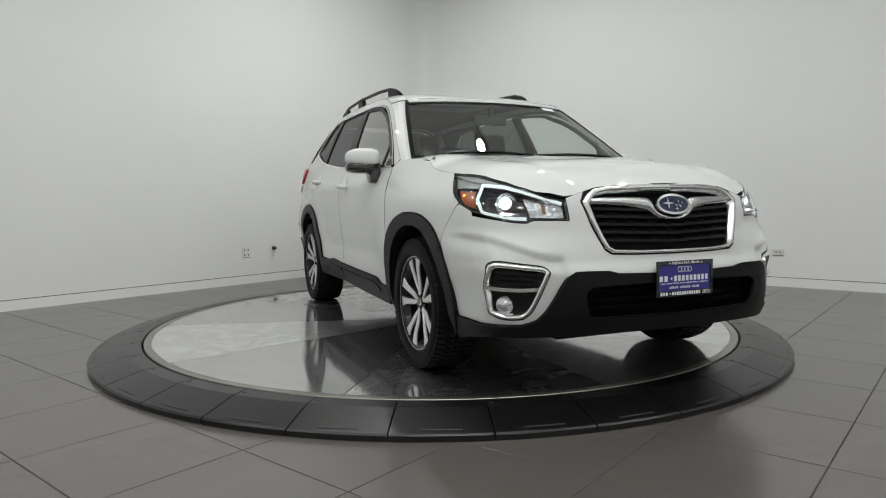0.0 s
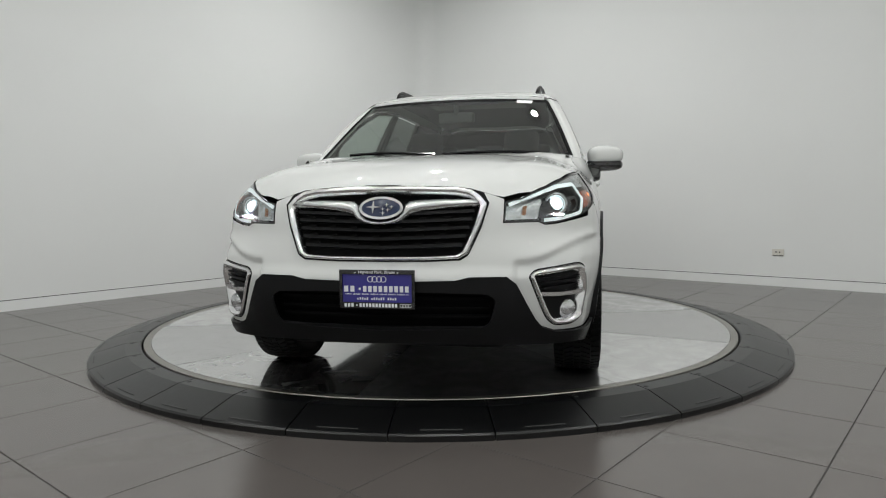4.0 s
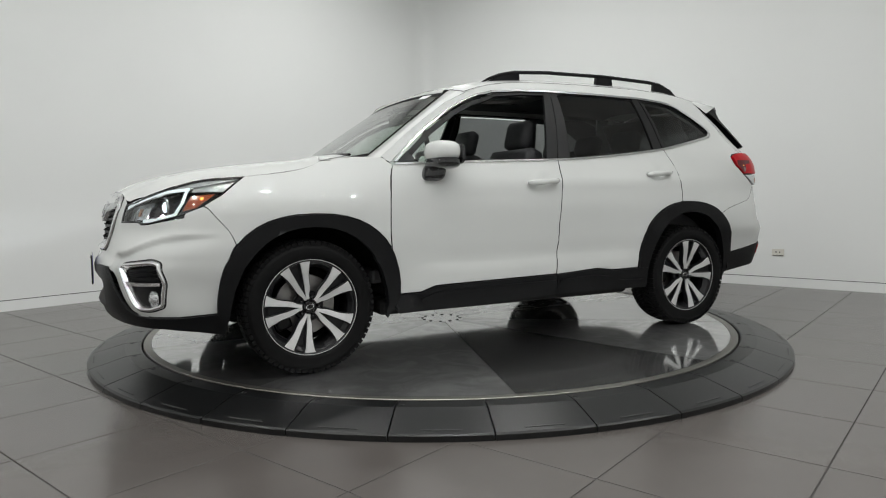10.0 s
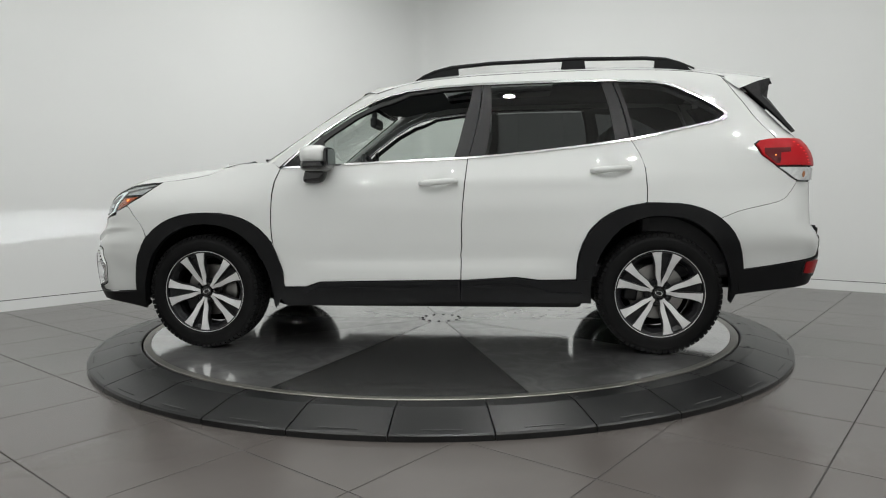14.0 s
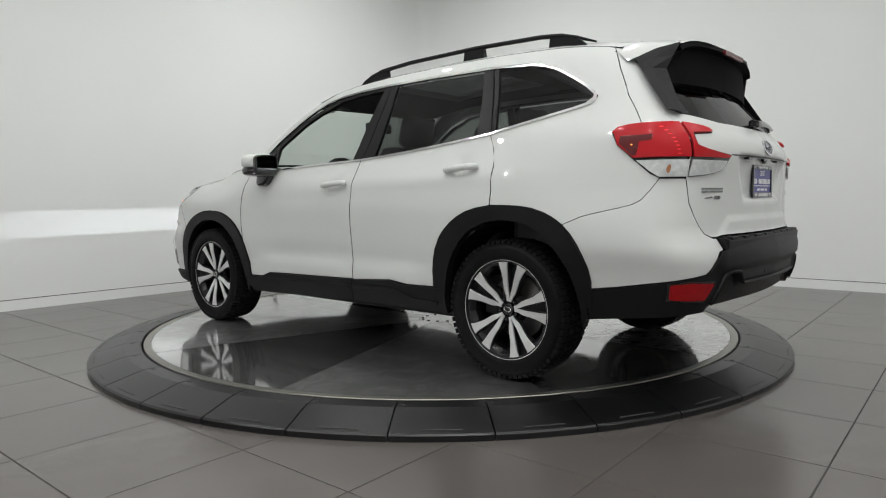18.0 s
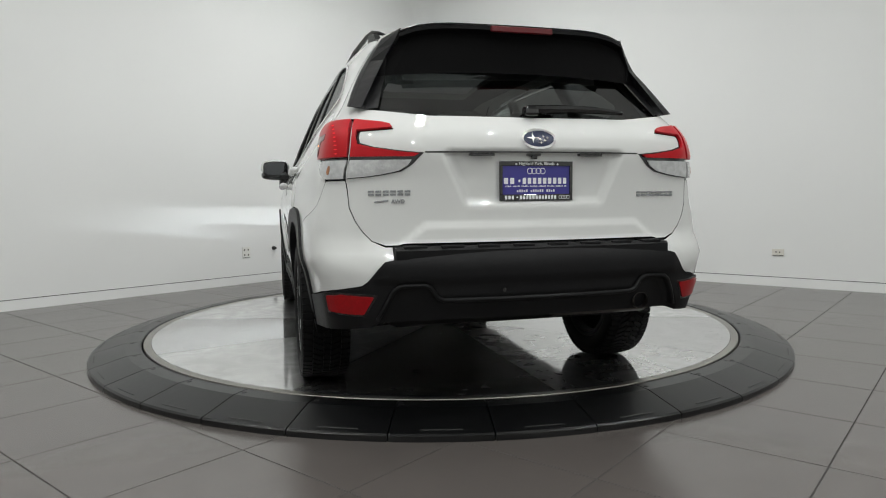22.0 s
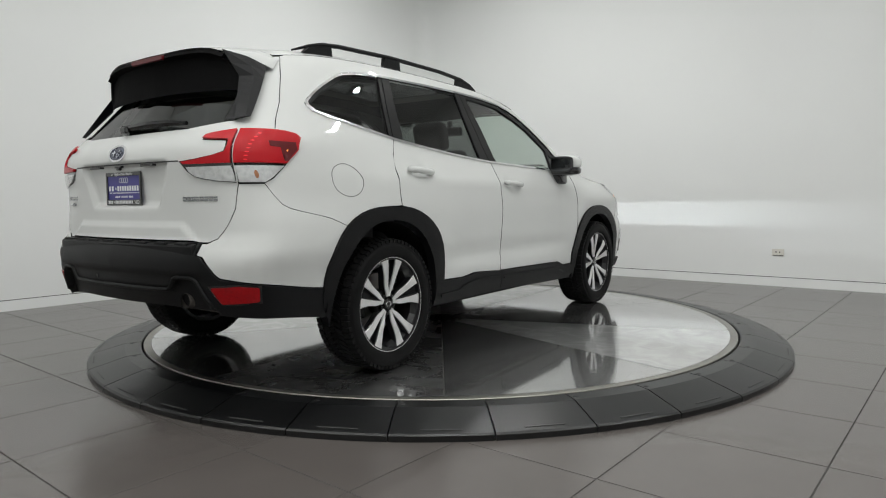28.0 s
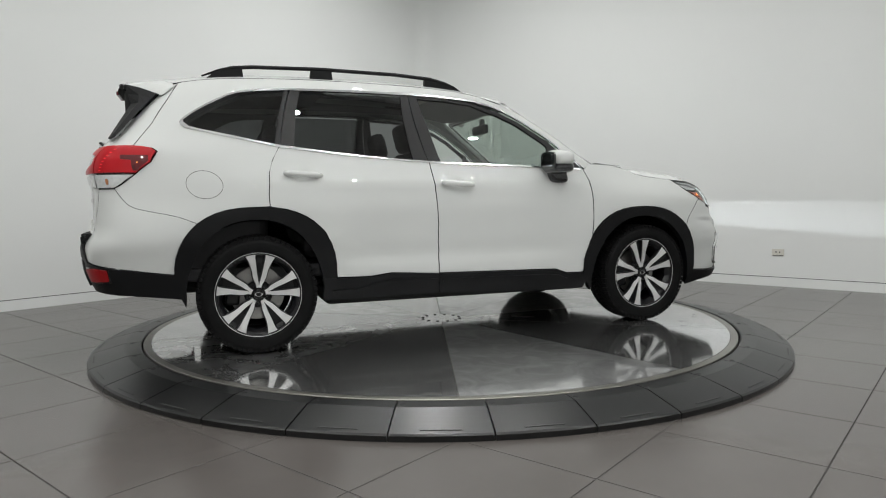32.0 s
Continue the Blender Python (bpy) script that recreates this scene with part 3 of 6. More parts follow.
ceiling_lamps()
sockets()
PLATE = turntable()


# ---- the car: surfaces of its body; x forward, y to its left, z up from the plate ----
XF = Curve([(0.22, 2.19), (0.30, 2.25), (0.45, 2.285), (0.56, 2.29), (0.62, 2.264), (0.70, 2.252), (0.78, 2.24), (0.85, 2.222), (0.93, 2.178), (1.0, 2.10), (1.12, 1.97)])
XR = Curve([(0.30, -2.23), (0.42, -2.278), (0.52, -2.303), (0.62, -2.308), (0.68, -2.285), (0.72, -2.257), (0.80, -2.254), (0.95, -2.260), (1.06, -2.272), (1.11, -2.264),
            (1.20, -2.204), (1.30, -2.126), (1.40, -2.045), (1.50, -1.955), (1.60, -1.86), (1.70, -1.76)])
WZ = Curve([(0.20, 0.825), (0.28, 0.85), (0.36, 0.868), (0.45, 0.874), (0.55, 0.886), (0.70, 0.899), (0.82, 0.901), (0.92, 0.893), (1.0, 0.876), (1.06, 0.852), (1.10, 0.833),
            (1.20, 0.793), (1.30, 0.755), (1.40, 0.713), (1.50, 0.668), (1.56, 0.637), (1.60, 0.605), (1.65, 0.55)])
FPLAN = [(0, 0), (-0.012, 0.18), (-0.035, 0.36), (-0.078, 0.55), (-0.165, 0.735), (-0.245, 0.85), (-0.285, 0.89), (-0.38, 0.94), (-0.60, 0.977), (-1.0, 0.993), (-1.4, 1.0)]
FLOW = [(0, 0), (-0.008, 0.18), (-0.025, 0.36), (-0.055, 0.55), (-0.115, 0.735), (-0.185, 0.86), (-0.23, 0.91), (-0.33, 0.955), (-0.55, 0.983), (-0.98, 0.995), (-1.4, 1.0)]
RPLAN = [(0, 0), (0.008, 0.25), (0.028, 0.5), (0.055, 0.70), (0.085, 0.83), (0.12, 0.90), (0.16, 0.945), (0.23, 0.98), (0.34, 0.993), (0.5, 0.997), (0.8, 0.999), (1.2, 1.0)]
WT = Curve([(0.30, 0.815), (0.5, 0.845), (0.56, 0.855), (0.66, 0.882), (0.78, 0.874), (0.85, 0.856), (0.96, 0.835), (1.05, 0.825), (1.16, 0.802), (1.2, 0.780), (1.25, 0.745), (1.33, 0.702), (1.4, 0.668), (1.516, 0.603), (1.56, 0.58), (1.65, 0.50)])


def arc(plan):
    s, out = 0.0, [0.0]
    for (a, b), (c, d) in zip(plan, plan[1:]):
        s += math.hypot(c - a, (d - b) * 0.89)
        out.append(s)
    return Curve(list(zip(out, [p[0] for p in plan]))), Curve(list(zip(out, [p[1] for p in plan]))), s


FX, FYN, QF = arc(FPLAN)
FX2, FYN2 = Curve(list(zip(FX.x, [p[0] for p in FLOW]))), Curve(list(zip(FX.x, [p[1] for p in FLOW])))
RX, RYN, QR = arc(RPLAN)
QS = (2.305 - 1.4) - (-2.34 + 1.2)
QT = QF + QS + QR


def half_width(x, z):
    w = WZ(z)
    w -= max(0.0, z - 0.88) * 0.5 * smooth(0.75, 1.45, x) * (1 if z < 1.15 else max(0, 1 - (z - 1.15) * 4))
    k = smooth(-1.0, -2.0, x)
    w += (WT(z) - w) * k
    # flared fenders over the wheels and a hollow along the doors
    for cx, top in ((1.30, 0.80), (-1.33, 0.83)):
        d = math.hypot((x - cx) / 0.60, (z - 0.62) / 0.34)
        w += 0.010 * math.exp(-((d - 0.7) / 0.42) ** 2)
    mid = smooth(0.85, 0.5, x) * smooth(-1.0, -0.7, x)
    w -= 0.010 * mid * smooth(0.86, 0.66, z) * smooth(0.47, 0.535, z)
    w -= 0.005 * mid * math.exp(-((z - 0.55) / 0.05) ** 2)
    w += 0.006 * math.exp(-((z - 0.985) / 0.03) ** 2) * smooth(1.2, 0.7, x)
    # shoulder crease below the handles, and a fold that climbs over the lower rear door
    w += 0.007 * math.exp(-abs(z - 0.952 + 0.036 * x) / 0.045) * smooth(1.35, 0.9, x) * smooth(-1.5, -1.0, x)
    fold = 0.475 + 0.26 * smooth(-0.35, -1.05, x)
    w += 0.004 * smooth(fold + 0.03, fold - 0.08, z) * smooth(-0.30, -0.7, x) * smooth(-1.25, -1.0, x)
    return w


def body(q, z):
    """A point of the body's skin: q runs round it from the nose (0) to the tail (QT), z up."""
    if q < QF:
        k = smooth(0.76, 0.62, z)
        a = abs(q)
        x = XF(z) + FX(a) * (1 - k) + FX2(a) * k
        yn = (FYN(a) * (1 - k) + FYN2(a) * k) * (1 if q >= 0 else -1)
    elif q < QF + QS:
        x, yn = XF(z) - 1.4 + (XR(z) + 1.2 - XF(z) + 1.4) * (q - QF) / QS, 1.0
    else:
        s = QT - q
        x, yn = XR(z) + RX(abs(s)), RYN(abs(s)) * (1 if s >= 0 else -1)
    return (x, yn * half_width(x, z), z)


def sx(x, z):
    """(q, z) of the place on the car's side at this x."""
    a, b = 0.0, QT
    for _ in range(34):
        m = (a + b) / 2
        if body(m, z)[0] > x:
            a = m
        else:
            b = m
    return ((a + b) / 2, z)


def fy(y, z):
    """(q, z) of the place on the nose at this half width."""
    a, b = 0.0, QF
    for _ in range(34):
        m = (a + b) / 2
        if body(m, z)[1] < y:
            a = m
        else:
            b = m
    return ((a + b) / 2, z)


def ry(y, z):
    """(q, z) of the place on the tail at this half width."""
    a, b = QT - QR, QT
    for _ in range(34):
        m = (a + b) / 2
        if body(m, z)[1] > y:
            a = m
        else:
            b = m
    return ((a + b) / 2, z)


def SX(*pts):
    return [sx(*p) for p in pts]


def FY(*pts):
    return [fy(*p) for p in pts]


def RY(*pts):
    return [ry(*p) for p in pts]


# windscreen surface: v up, u across
XW = Curve([(1.04, 1.155), (1.09, 1.080), (1.145, 0.998), (1.316, 0.758), (1.45, 0.564), (1.527, 0.449), (1.58, 0.366), (1.64, 0.27)])


def screen(y, z):
    w = abs(y) / half_width(0.5, z)
    return (XW(z) - 0.035 * w**2 - 0.072 * w**4, y, z)


def GLASS_TOP(y):
    return 1.537 - 0.060 * abs(y) ** 2


# bonnet and roof seen from above
HC = Curve([(0.85, 1.14), (1.10, 1.132), (1.40, 1.110), (1.70, 1.075), (1.90, 1.04), (2.05, 1.00), (2.13, 0.965), (2.17, 0.938), (2.24, 0.89)])
HE = Curve([(0.85, 1.13), (1.10, 1.112), (1.226, 1.087), (1.27, 1.064), (1.325, 1.045), (1.45, 1.024), (1.614, 1.005), (1.80, 0.991), (1.90, 0.967), (1.963, 0.947), (2.02, 0.925), (2.064, 0.906), (2.10, 0.887), (2.13, 0.870), (2.24, 0.85)])
HY = Curve([(x, body(*sx(x, HE(x)))[1]) for x in (0.85, 1.0, 1.1, 1.22, 1.33, 1.5, 1.62, 1.72, 1.8, 1.9, 2.0, 2.07, 2.13)] + [(2.20, 0.42), (2.26, 0.40)])


NOSE_X = Curve([(0.0, 2.178), (0.15, 2.172), (0.28, 2.158), (0.36, 2.146), (0.41, 2.141), (0.46, 2.136), (0.494, 2.120), (0.56, 2.09), (0.64, 2.05)])
NOSE_Z = Curve([(0.0, 0.940), (0.15, 0.941), (0.28, 0.936), (0.36, 0.925), (0.41, 0.907), (0.46, 0.897), (0.494, 0.886), (0.56, 0.897), (0.64, 0.915)])


def bonnet(x, y):
    a = abs(y)
    p = bonnet_top(x, y)
    if a > 0.64 or x < 1.95:
        return p
    over = max(0.0, bonnet_top(NOSE_X(a), y)[2] - NOSE_Z(a))
    return (x, y, p[2] - over * smooth(NOSE_X(a) - 0.15, NOSE_X(a), x) * smooth(0.64, 0.54, a))


def bonnet_top(x, y):
    k = min(1.25, abs(y) / HY(x))
    z = HC(x) - (HC(x) - HE(x)) * k**3.2
    z += 0.010 * smooth(0.62, 0.74, k) * smooth(0.98, 0.80, k) * smooth(2.2, 1.9, x)
    return (x, y, z)


RC = Curve([(0.50, 1.525), (0.45, 1.541), (0.35, 1.570), (0.25, 1.595), (0.0, 1.640), (-0.4, 1.674), (-0.9, 1.684), (-1.4, 1.672), (-1.9, 1.620), (-2.12, 1.585)])
RE = Curve([(0.50, 1.44), (0.40, 1.485), (0.32, 1.514), (0.15, 1.566), (0.0, 1.596), (-0.4, 1.626), (-0.9, 1.635), (-1.4, 1.624), (-1.85, 1.572), (-2.1, 1.541)])


RW = Curve([(x, body(*sx(x, RE(x)))[1]) for x in (0.5, 0.4, 0.3, 0.2, 0.09, 0.0, -0.3, -0.6, -0.9, -1.1, -1.3, -1.4, -1.5, -1.58, -1.65, -1.70, -1.75)] + [(-1.85, 0.545), (-2.1, 0.50)])


def roof(x, y):
    e = RE(x)
    w = RW(x)
    k = min(1.2, abs(y) / w)
    return (x, y, e + (RC(x) - e) * (1 - k**6.5))


CAR = new("car")
tagged(CAR, "white compact SUV with black lower cladding, headlamps on", "car")


def arch(cx, hw, base, top, p=0.82, n=22, a0=0.0, a1=180.0):
    out = []
    for k in range(n + 1):
        a = radians(a0 + (a1 - a0) * k / n)
        c, s = math.cos(a), math.sin(a)
        out.append((cx + hw * math.copysign(abs(c) ** p, c), base + (top - base) * abs(s) ** p))
    return out


A_FO = arch(1.300, 0.476, 0.34, 0.815)
A_FI = arch(1.306, 0.412, 0.24, 0.747, 0.9)
A_RO = arch(-1.328, 0.455, 0.42, 0.848)
A_RI = arch(-1.336, 0.386, 0.28, 0.775, 0.9)


def nose_wide(poly):
    """Mirror a half outline that starts and ends on the nose's middle."""
    return poly + [(-q, z) for q, z in poly[::-1] if q > 1e-4]


def tail_wide(poly):
    return poly + [(2 * QT - q, z) for q, z in poly[::-1] if q < QT - 1e-4]


def ribbon(line, w):
    """An outline w wide along an open line."""
    up, lo, n = [], [], len(line)
    for i, q in enumerate(line):
        d = (Vector(line[min(i + 1, n - 1)]) - Vector(line[max(i - 1, 0)])).normalized()
        s = Vector((-d.y, d.x)) * w / 2
        up.append((q[0] + s.x, q[1] + s.y))
        lo.append((q[0] - s.x, q[1] - s.y))
    return up + lo[::-1]


def oval(c, a, b, n=28):
    return [(c[0] + a * math.cos(2 * math.pi * k / n), c[1] + b * math.sin(2 * math.pi * k / n)) for k in range(n)]


FOG = [(0.828, 0.598), (0.800, 0.615), (0.625, 0.598), (0.603, 0.576), (0.672, 0.392), (0.70, 0.363), (0.76, 0.360), (0.812, 0.385), (0.832, 0.50)]


def body_panels():
    both = ((1, "left"), (-1, "right"))
    seam_f = [(0.846, 1.072), (0.873, 0.996), (0.888, 0.85), (0.891, 0.72), (0.884, 0.62)]
    seam_m = [(-0.262, 1.112), (-0.251, 0.984), (-0.233, 0.79), (-0.225, 0.594), (-0.221, 0.412)]
    seam_r = [(-1.182, 1.200), (-1.225, 1.12), (-1.250, 1.039), (-1.257, 0.92), (-1.254, 0.850)]
    def flow(seam):
        c = Curve([(z, x) for x, z in seam])
        z0, z1, n = seam[0][1], seam[-1][1], 12
        return [(c(z0 + (z1 - z0) * k / n), z0 + (z1 - z0) * k / n) for k in range(n + 1)]
    seam_f, seam_m = flow(seam_f), flow(seam_m)
    # fender: from the lamp over the wheel to the door
    fender = [(1.800, 0.846), (1.822, 0.862), (1.736, 0.912), (1.666, 0.967), *[(x, HE(x) + 0.001) for x in (1.614, 1.53, 1.45, 1.38, 1.325, 1.27, 1.226)], (1.05, 1.105), (0.90, 1.11)]
    fender += seam_f + [p for p in A_FO[::-1] if 0.872 < p[0] < 1.68] + [(1.686, 0.676)]
    # doors
    sill = [(0.829, 0.372), (0.702, 0.372), (0.643, 0.392), (0.611, 0.402), (-0.221, 0.416)]
    sill_r = [(-0.221, 0.416), (-0.534, 0.432), (-0.60, 0.424), (-0.666, 0.416), (-0.874, 0.42)]
    belt = [(-0.262, 1.112), (0.2, 1.097), (0.5, 1.085), (0.846, 1.074)]
    door_f = seam_f + [p for p in A_FO[::-1] if p[0] < 0.884 and p[1] > 0.38] + sill + seam_m[::-1][1:] + belt[1:-1]
    belt_r = [(-1.182, 1.200), (-0.95, 1.172), (-0.682, 1.144), (-0.45, 1.124), (-0.262, 1.112)]
    door_r = seam_m + sill_r[1:] + [p for p in A_RO if p[0] > -1.24 and p[1] > 0.43] + seam_r[::-1] + belt_r[1:-1]
    # body side: quarter panel, pillar and roof edge in one pressing
    dlo_up = [(0.86, 1.078), (0.735, 1.190), (0.611, 1.290), (0.442, 1.402), (0.307, 1.475), (0.20, 1.515), (0.106, 1.537), (-0.096, 1.558), (-0.331, 1.567), (-0.7, 1.570), (-1.093, 1.566),
              (-1.315, 1.552), (-1.40, 1.536), (-1.46, 1.513), (-1.592, 1.441), (-1.695, 1.372), (-1.722, 1.345), (-1.718, 1.322), (-1.69, 1.306), (-1.645, 1.294), (-1.40, 1.243)]
    hatch = [(-1.728, 1.582), (-1.79, 1.47), (-1.868, 1.33), (-1.965, 1.194)]
    tail_o = [(-1.965, 1.194), (-1.915, 1.190), (-1.868, 1.182), (-1.842, 1.163), (-1.876, 1.103), (-1.957, 1.036), (-2.027, 0.978), (-2.062, 0.960)]
    RB_END = min(A_RO, key=lambda p: abs(p[0] + 1.655))
    rb_seam = [(-2.064, 0.956), (-2.03, 0.906), (-1.995, 0.866), (-1.96, 0.848), (-1.904, 0.834), (-1.80, 0.812), (-1.74, 0.797), RB_END]
    roof_edge = [(x, RE(x)) for x in (-1.70, -1.65, -1.58, -1.5, -1.4, -1.3, -1.2, -1.1, -0.9, -0.6, -0.3, -0.15, 0.0, 0.09, 0.15)] + [(0.30, 1.512), (0.45, 1.440), (0.63, 1.322), (0.80, 1.195), (0.90, 1.112)]
    quarter = [(-1.257, 0.92), (-1.254, 0.850)] + [p for p in A_RO if RB_END[0] + 0.001 < p[0] < -1.26] + rb_seam[::-1] + tail_o[::-1] + hatch[::-1][1:] + roof_edge + dlo_up + [(-1.182, 1.200)] + seam_r[1:3]
    quarter = [p for i, p in enumerate(quarter) if i == 0 or p != quarter[i - 1]]
    # bumpers
    grille_edge = [(0.0, 0.634), (0.20, 0.635), (0.325, 0.640), (0.352, 0.655), (0.379, 0.71), (0.411, 0.785), (0.434, 0.862)]
    lamp_low = [(0.495, 0.872), (0.492, 0.782), (0.63, 0.783), (0.655, 0.771), (0.70, 0.774), (0.83, 0.805)]
    fog = FOG
    black_top = [(0.70, 0.338), (0.648, 0.362), (0.62, 0.40), (0.545, 0.548), (0.510, 0.570), (0.366, 0.570), (0.315, 0.560), (0.0, 0.553)]
    cut = [fy(0.83, 0.805), sx(1.90, 0.826), sx(1.822, 0.858), sx(1.800, 0.846), sx(1.686, 0.676)]
    bumper = FY(*grille_edge, (0.413, 0.906), (0.455, 0.893), (0.494, 0.878), *lamp_low[1:-1]) + cut + SX(*[p for p in A_FO if p[0] > 1.69][::-1]) + SX((1.775, 0.342), (1.95, 0.334), (2.06, 0.336)) + FY(*black_top)
    fogq = rounded(FY(*fog), 0.02)
    black = SX((1.775, 0.340), (1.95, 0.332), (2.06, 0.334)) + FY(*black_top) + FY((0.0, 0.300), (0.33, 0.298), (0.46, 0.296), (0.59, 0.290)) + SX((2.00, 0.282), (1.86, 0.260), (1.735, 0.233), (1.728, 0.30))
    intake = rounded(FY((0.0, 0.515), (0.44, 0.508), (0.47, 0.48), (0.44, 0.375), (0.0, 0.37)), [0.0001, 0.03, 0.03, 0.04, 0.0001])
    gate_side = [(0.745, 0.955), (0.735, 0.85), (0.715, 0.80), (0.69, 0.76), (0.655, 0.722), (0.607, 0.700)]
    rb_top = [(0.580, 0.652), (0.615, 0.645), (0.640, 0.62), (0.676, 0.575), (0.70, 0.556), (0.76, 0.545)]
    r_low = [p for p in A_RO[::-1] if p[0] < RB_END[0] - 0.001 and p[1] > 0.47]
    r_bumper = SX(*rb_seam) + SX(*r_low[::-1]) + SX((-1.775, 0.478), (-1.90, 0.495), (-2.05, 0.520)) + RY(*rb_top[::-1]) + RY((0.580, 0.700)) + RY(*gate_side[::-1]) + [sx(-2.12, 0.955)]
    r_black = SX((-1.770, 0.474), (-1.90, 0.491), (-2.05, 0.516)) + RY(*[(a, b - 0.004) for a, b in rb_top[::-1]]) + RY((0.578, 0.690), (0.0, 0.692), (0.0, 0.405), (0.35, 0.405), (0.60, 0.40)) + SX((-2.14, 0.385), (-1.95, 0.362), (-1.735, 0.335), (-1.722, 0.40))
    for sd, word in both:
        shell("fender", body, SX(*fender), M_PAINT, CAR, side=sd)
        for out, hx, hz in ((door_f, -0.10, 0.978), (door_r, -1.06, 1.036)):
            hq = sx(hx, hz)[0]
            shell("door", body, SX(*out), M_PAINT, CAR, side=sd, step=0.035,
                  bend=lambda q, z: -0.016 * math.exp(-((q - hq) / 0.055) ** 4 - ((z - hz) / 0.042) ** 4))
        shell("quarter_panel", body, SX(*quarter), M_PAINT, CAR, side=sd, step=0.055, gap=0.0018)
        shell("rear_bumper", body, r_bumper, M_PAINT, CAR, side=sd, gap=0.001)
        shell("arch_trim", body, SX(*A_FO) + SX(*A_FI[::-1]), M_CLAD, CAR, side=sd, off=0.012, thick=0.05, step=0.035, label="black wheel arch trim")
        shell("arch_trim", body, SX(*A_RO) + SX(*A_RI[::-1]), M_CLAD, CAR, side=sd, off=0.012, thick=0.05, step=0.035, label="black wheel arch trim")
        sc = SX(*sill) + SX((-0.221, 0.29), (0.3, 0.272), (0.829, 0.262), (0.86, 0.31))
        shell("sill_cladding", body, sc, M_CLAD, CAR, side=sd, off=0.014, thick=0.04)
        sc = SX(*sill_r[:-1]) + SX((-0.95, 0.42), (-0.96, 0.285), (-0.221, 0.29))
        shell("sill_cladding", body, sc, M_CLAD, CAR, side=sd, off=0.014, thick=0.04)
    # pieces that run across the whole width start on the middle
    fogm = [(-q, z) for q, z in fogq[::-1]]

    def pocket(q, z):
        # the fog lamps sit in a shallow pocket below a rising crease
        y = abs(body(q, z)[1])
        edge = 0.632 + 0.085 * smooth(0.58, 0.86, y)
        return -0.015 * smooth(edge + 0.005, edge - 0.007, z) * smooth(0.53, 0.56, y) * smooth(0.885, 0.845, y) + 0.003 * math.exp(-((z - edge - 0.012) / 0.02) ** 2) * smooth(0.52, 0.66, y) * smooth(0.90, 0.84, y)

    def jut(q, z):
        y = abs(body(q, z)[1])
        return 0.016 * smooth(0.15, 0.50, y) * smooth(0.66, 0.53, y) * smooth(0.30, 0.38, z)
    shell("front_bumper", body, nose_wide(bumper), M_PAINT, CAR, holes=[fogq, fogm], gap=0, step=0.013, bend=pocket)
    mid = [i for i, p in enumerate(black) if p[0] < 1e-3]
    ring = black[mid[-1]:] + black[:mid[0] + 1]
    itk = [p for p in intake if p[0] > 1e-3]
    itk = [(0.0, 0.515)] + itk + [(0.0, 0.37)]
    shell("bumper_cladding", body, nose_wide(ring), M_CLAD, CAR, holes=[nose_wide(itk)], off=0.004, gap=0, label="black textured lower bumper", bend=jut)
    mid = [i for i, p in enumerate(r_black) if p[0] > QT - 1e-3]
    ring = r_black[mid[-1]:] + r_black[:mid[0] + 1]
    hook_z = Curve([(0.0, 0.492), (0.39, 0.494), (0.418, 0.500), (0.445, 0.546), (0.47, 0.553), (0.54, 0.553), (0.57, 0.540), (0.60, 0.497), (0.64, 0.42), (0.70, 0.33)])

    def step_in(q, z):
        # the upper band stands proud; below the moulding the skirt is set back
        y = abs(body(q, z)[1])
        zh = hook_z(y)
        return 0.012 * smooth(0.560, 0.572, z) * smooth(0.68, 0.60, y) - 0.030 * smooth(zh + 0.004, zh - 0.010, z) * smooth(0.665, 0.63, y)
    shell("rear_cladding", body, tail_wide(ring), M_CLAD, CAR, off=0.008, gap=0, step=0.017, label="black textured rear bumper", bend=step_in)
    # tailgate, one piece across
    gate_low = [(0.745, 0.955), (0.735, 0.85), (0.715, 0.80), (0.69, 0.76), (0.655, 0.722), (0.607, 0.704), (0.0, 0.704)]
    gate_w = RY((0.0, 1.203), (0.42, 1.208), (0.645, 1.236), (0.668, 1.26)) + SX((-2.035, 1.275), (-1.835, 1.505), (-1.818, 1.56)) + SX(*hatch) + RY((0.70, 1.193), (0.745, 0.955)) + RY(*gate_low[1:])

    def dent(q, z):
        y = abs(QT - q)
        edge = 0.30 + 0.095 * (z - 0.865) / 0.185
        r = smooth(edge + 0.012, edge - 0.012, y) * smooth(0.855, 0.880, z) * smooth(1.060, 1.054, z) * -0.026
        rim = 0.455 + max(0.0, 0.785 - z) * 1.2
        c = smooth(rim + 0.014, rim - 0.010, y) * smooth(0.790, 0.774, z) * 0.012
        return r + c
    shell("tailgate_skin", body, tail_wide(gate_w), M_PAINT, CAR, gap=0.0025, bend=dent, step=0.017)
    # bonnet
    front = [(2.178, 0.0), (2.172, 0.15), (2.158, 0.28), (2.146, 0.36), (2.141, 0.41), (2.136, 0.46), (2.120, 0.494)]
    hood = front + [(x, HY(x) + 0.003) for x in (2.06, 2.0, 1.9, 1.8, 1.7, 1.62, 1.5, 1.4, 1.33, 1.27, 1.22, 1.12)] + [(1.07, 0.73), (1.10, 0.60), (1.16, 0.35), (1.18, 0.0)]
    hood = hood + [(x, -y) for x, y in hood[::-1][1:-1]]
    shell("bonnet", bonnet, hood, M_PAINT, CAR, step=0.05, thick=0.002, gap=0.001)
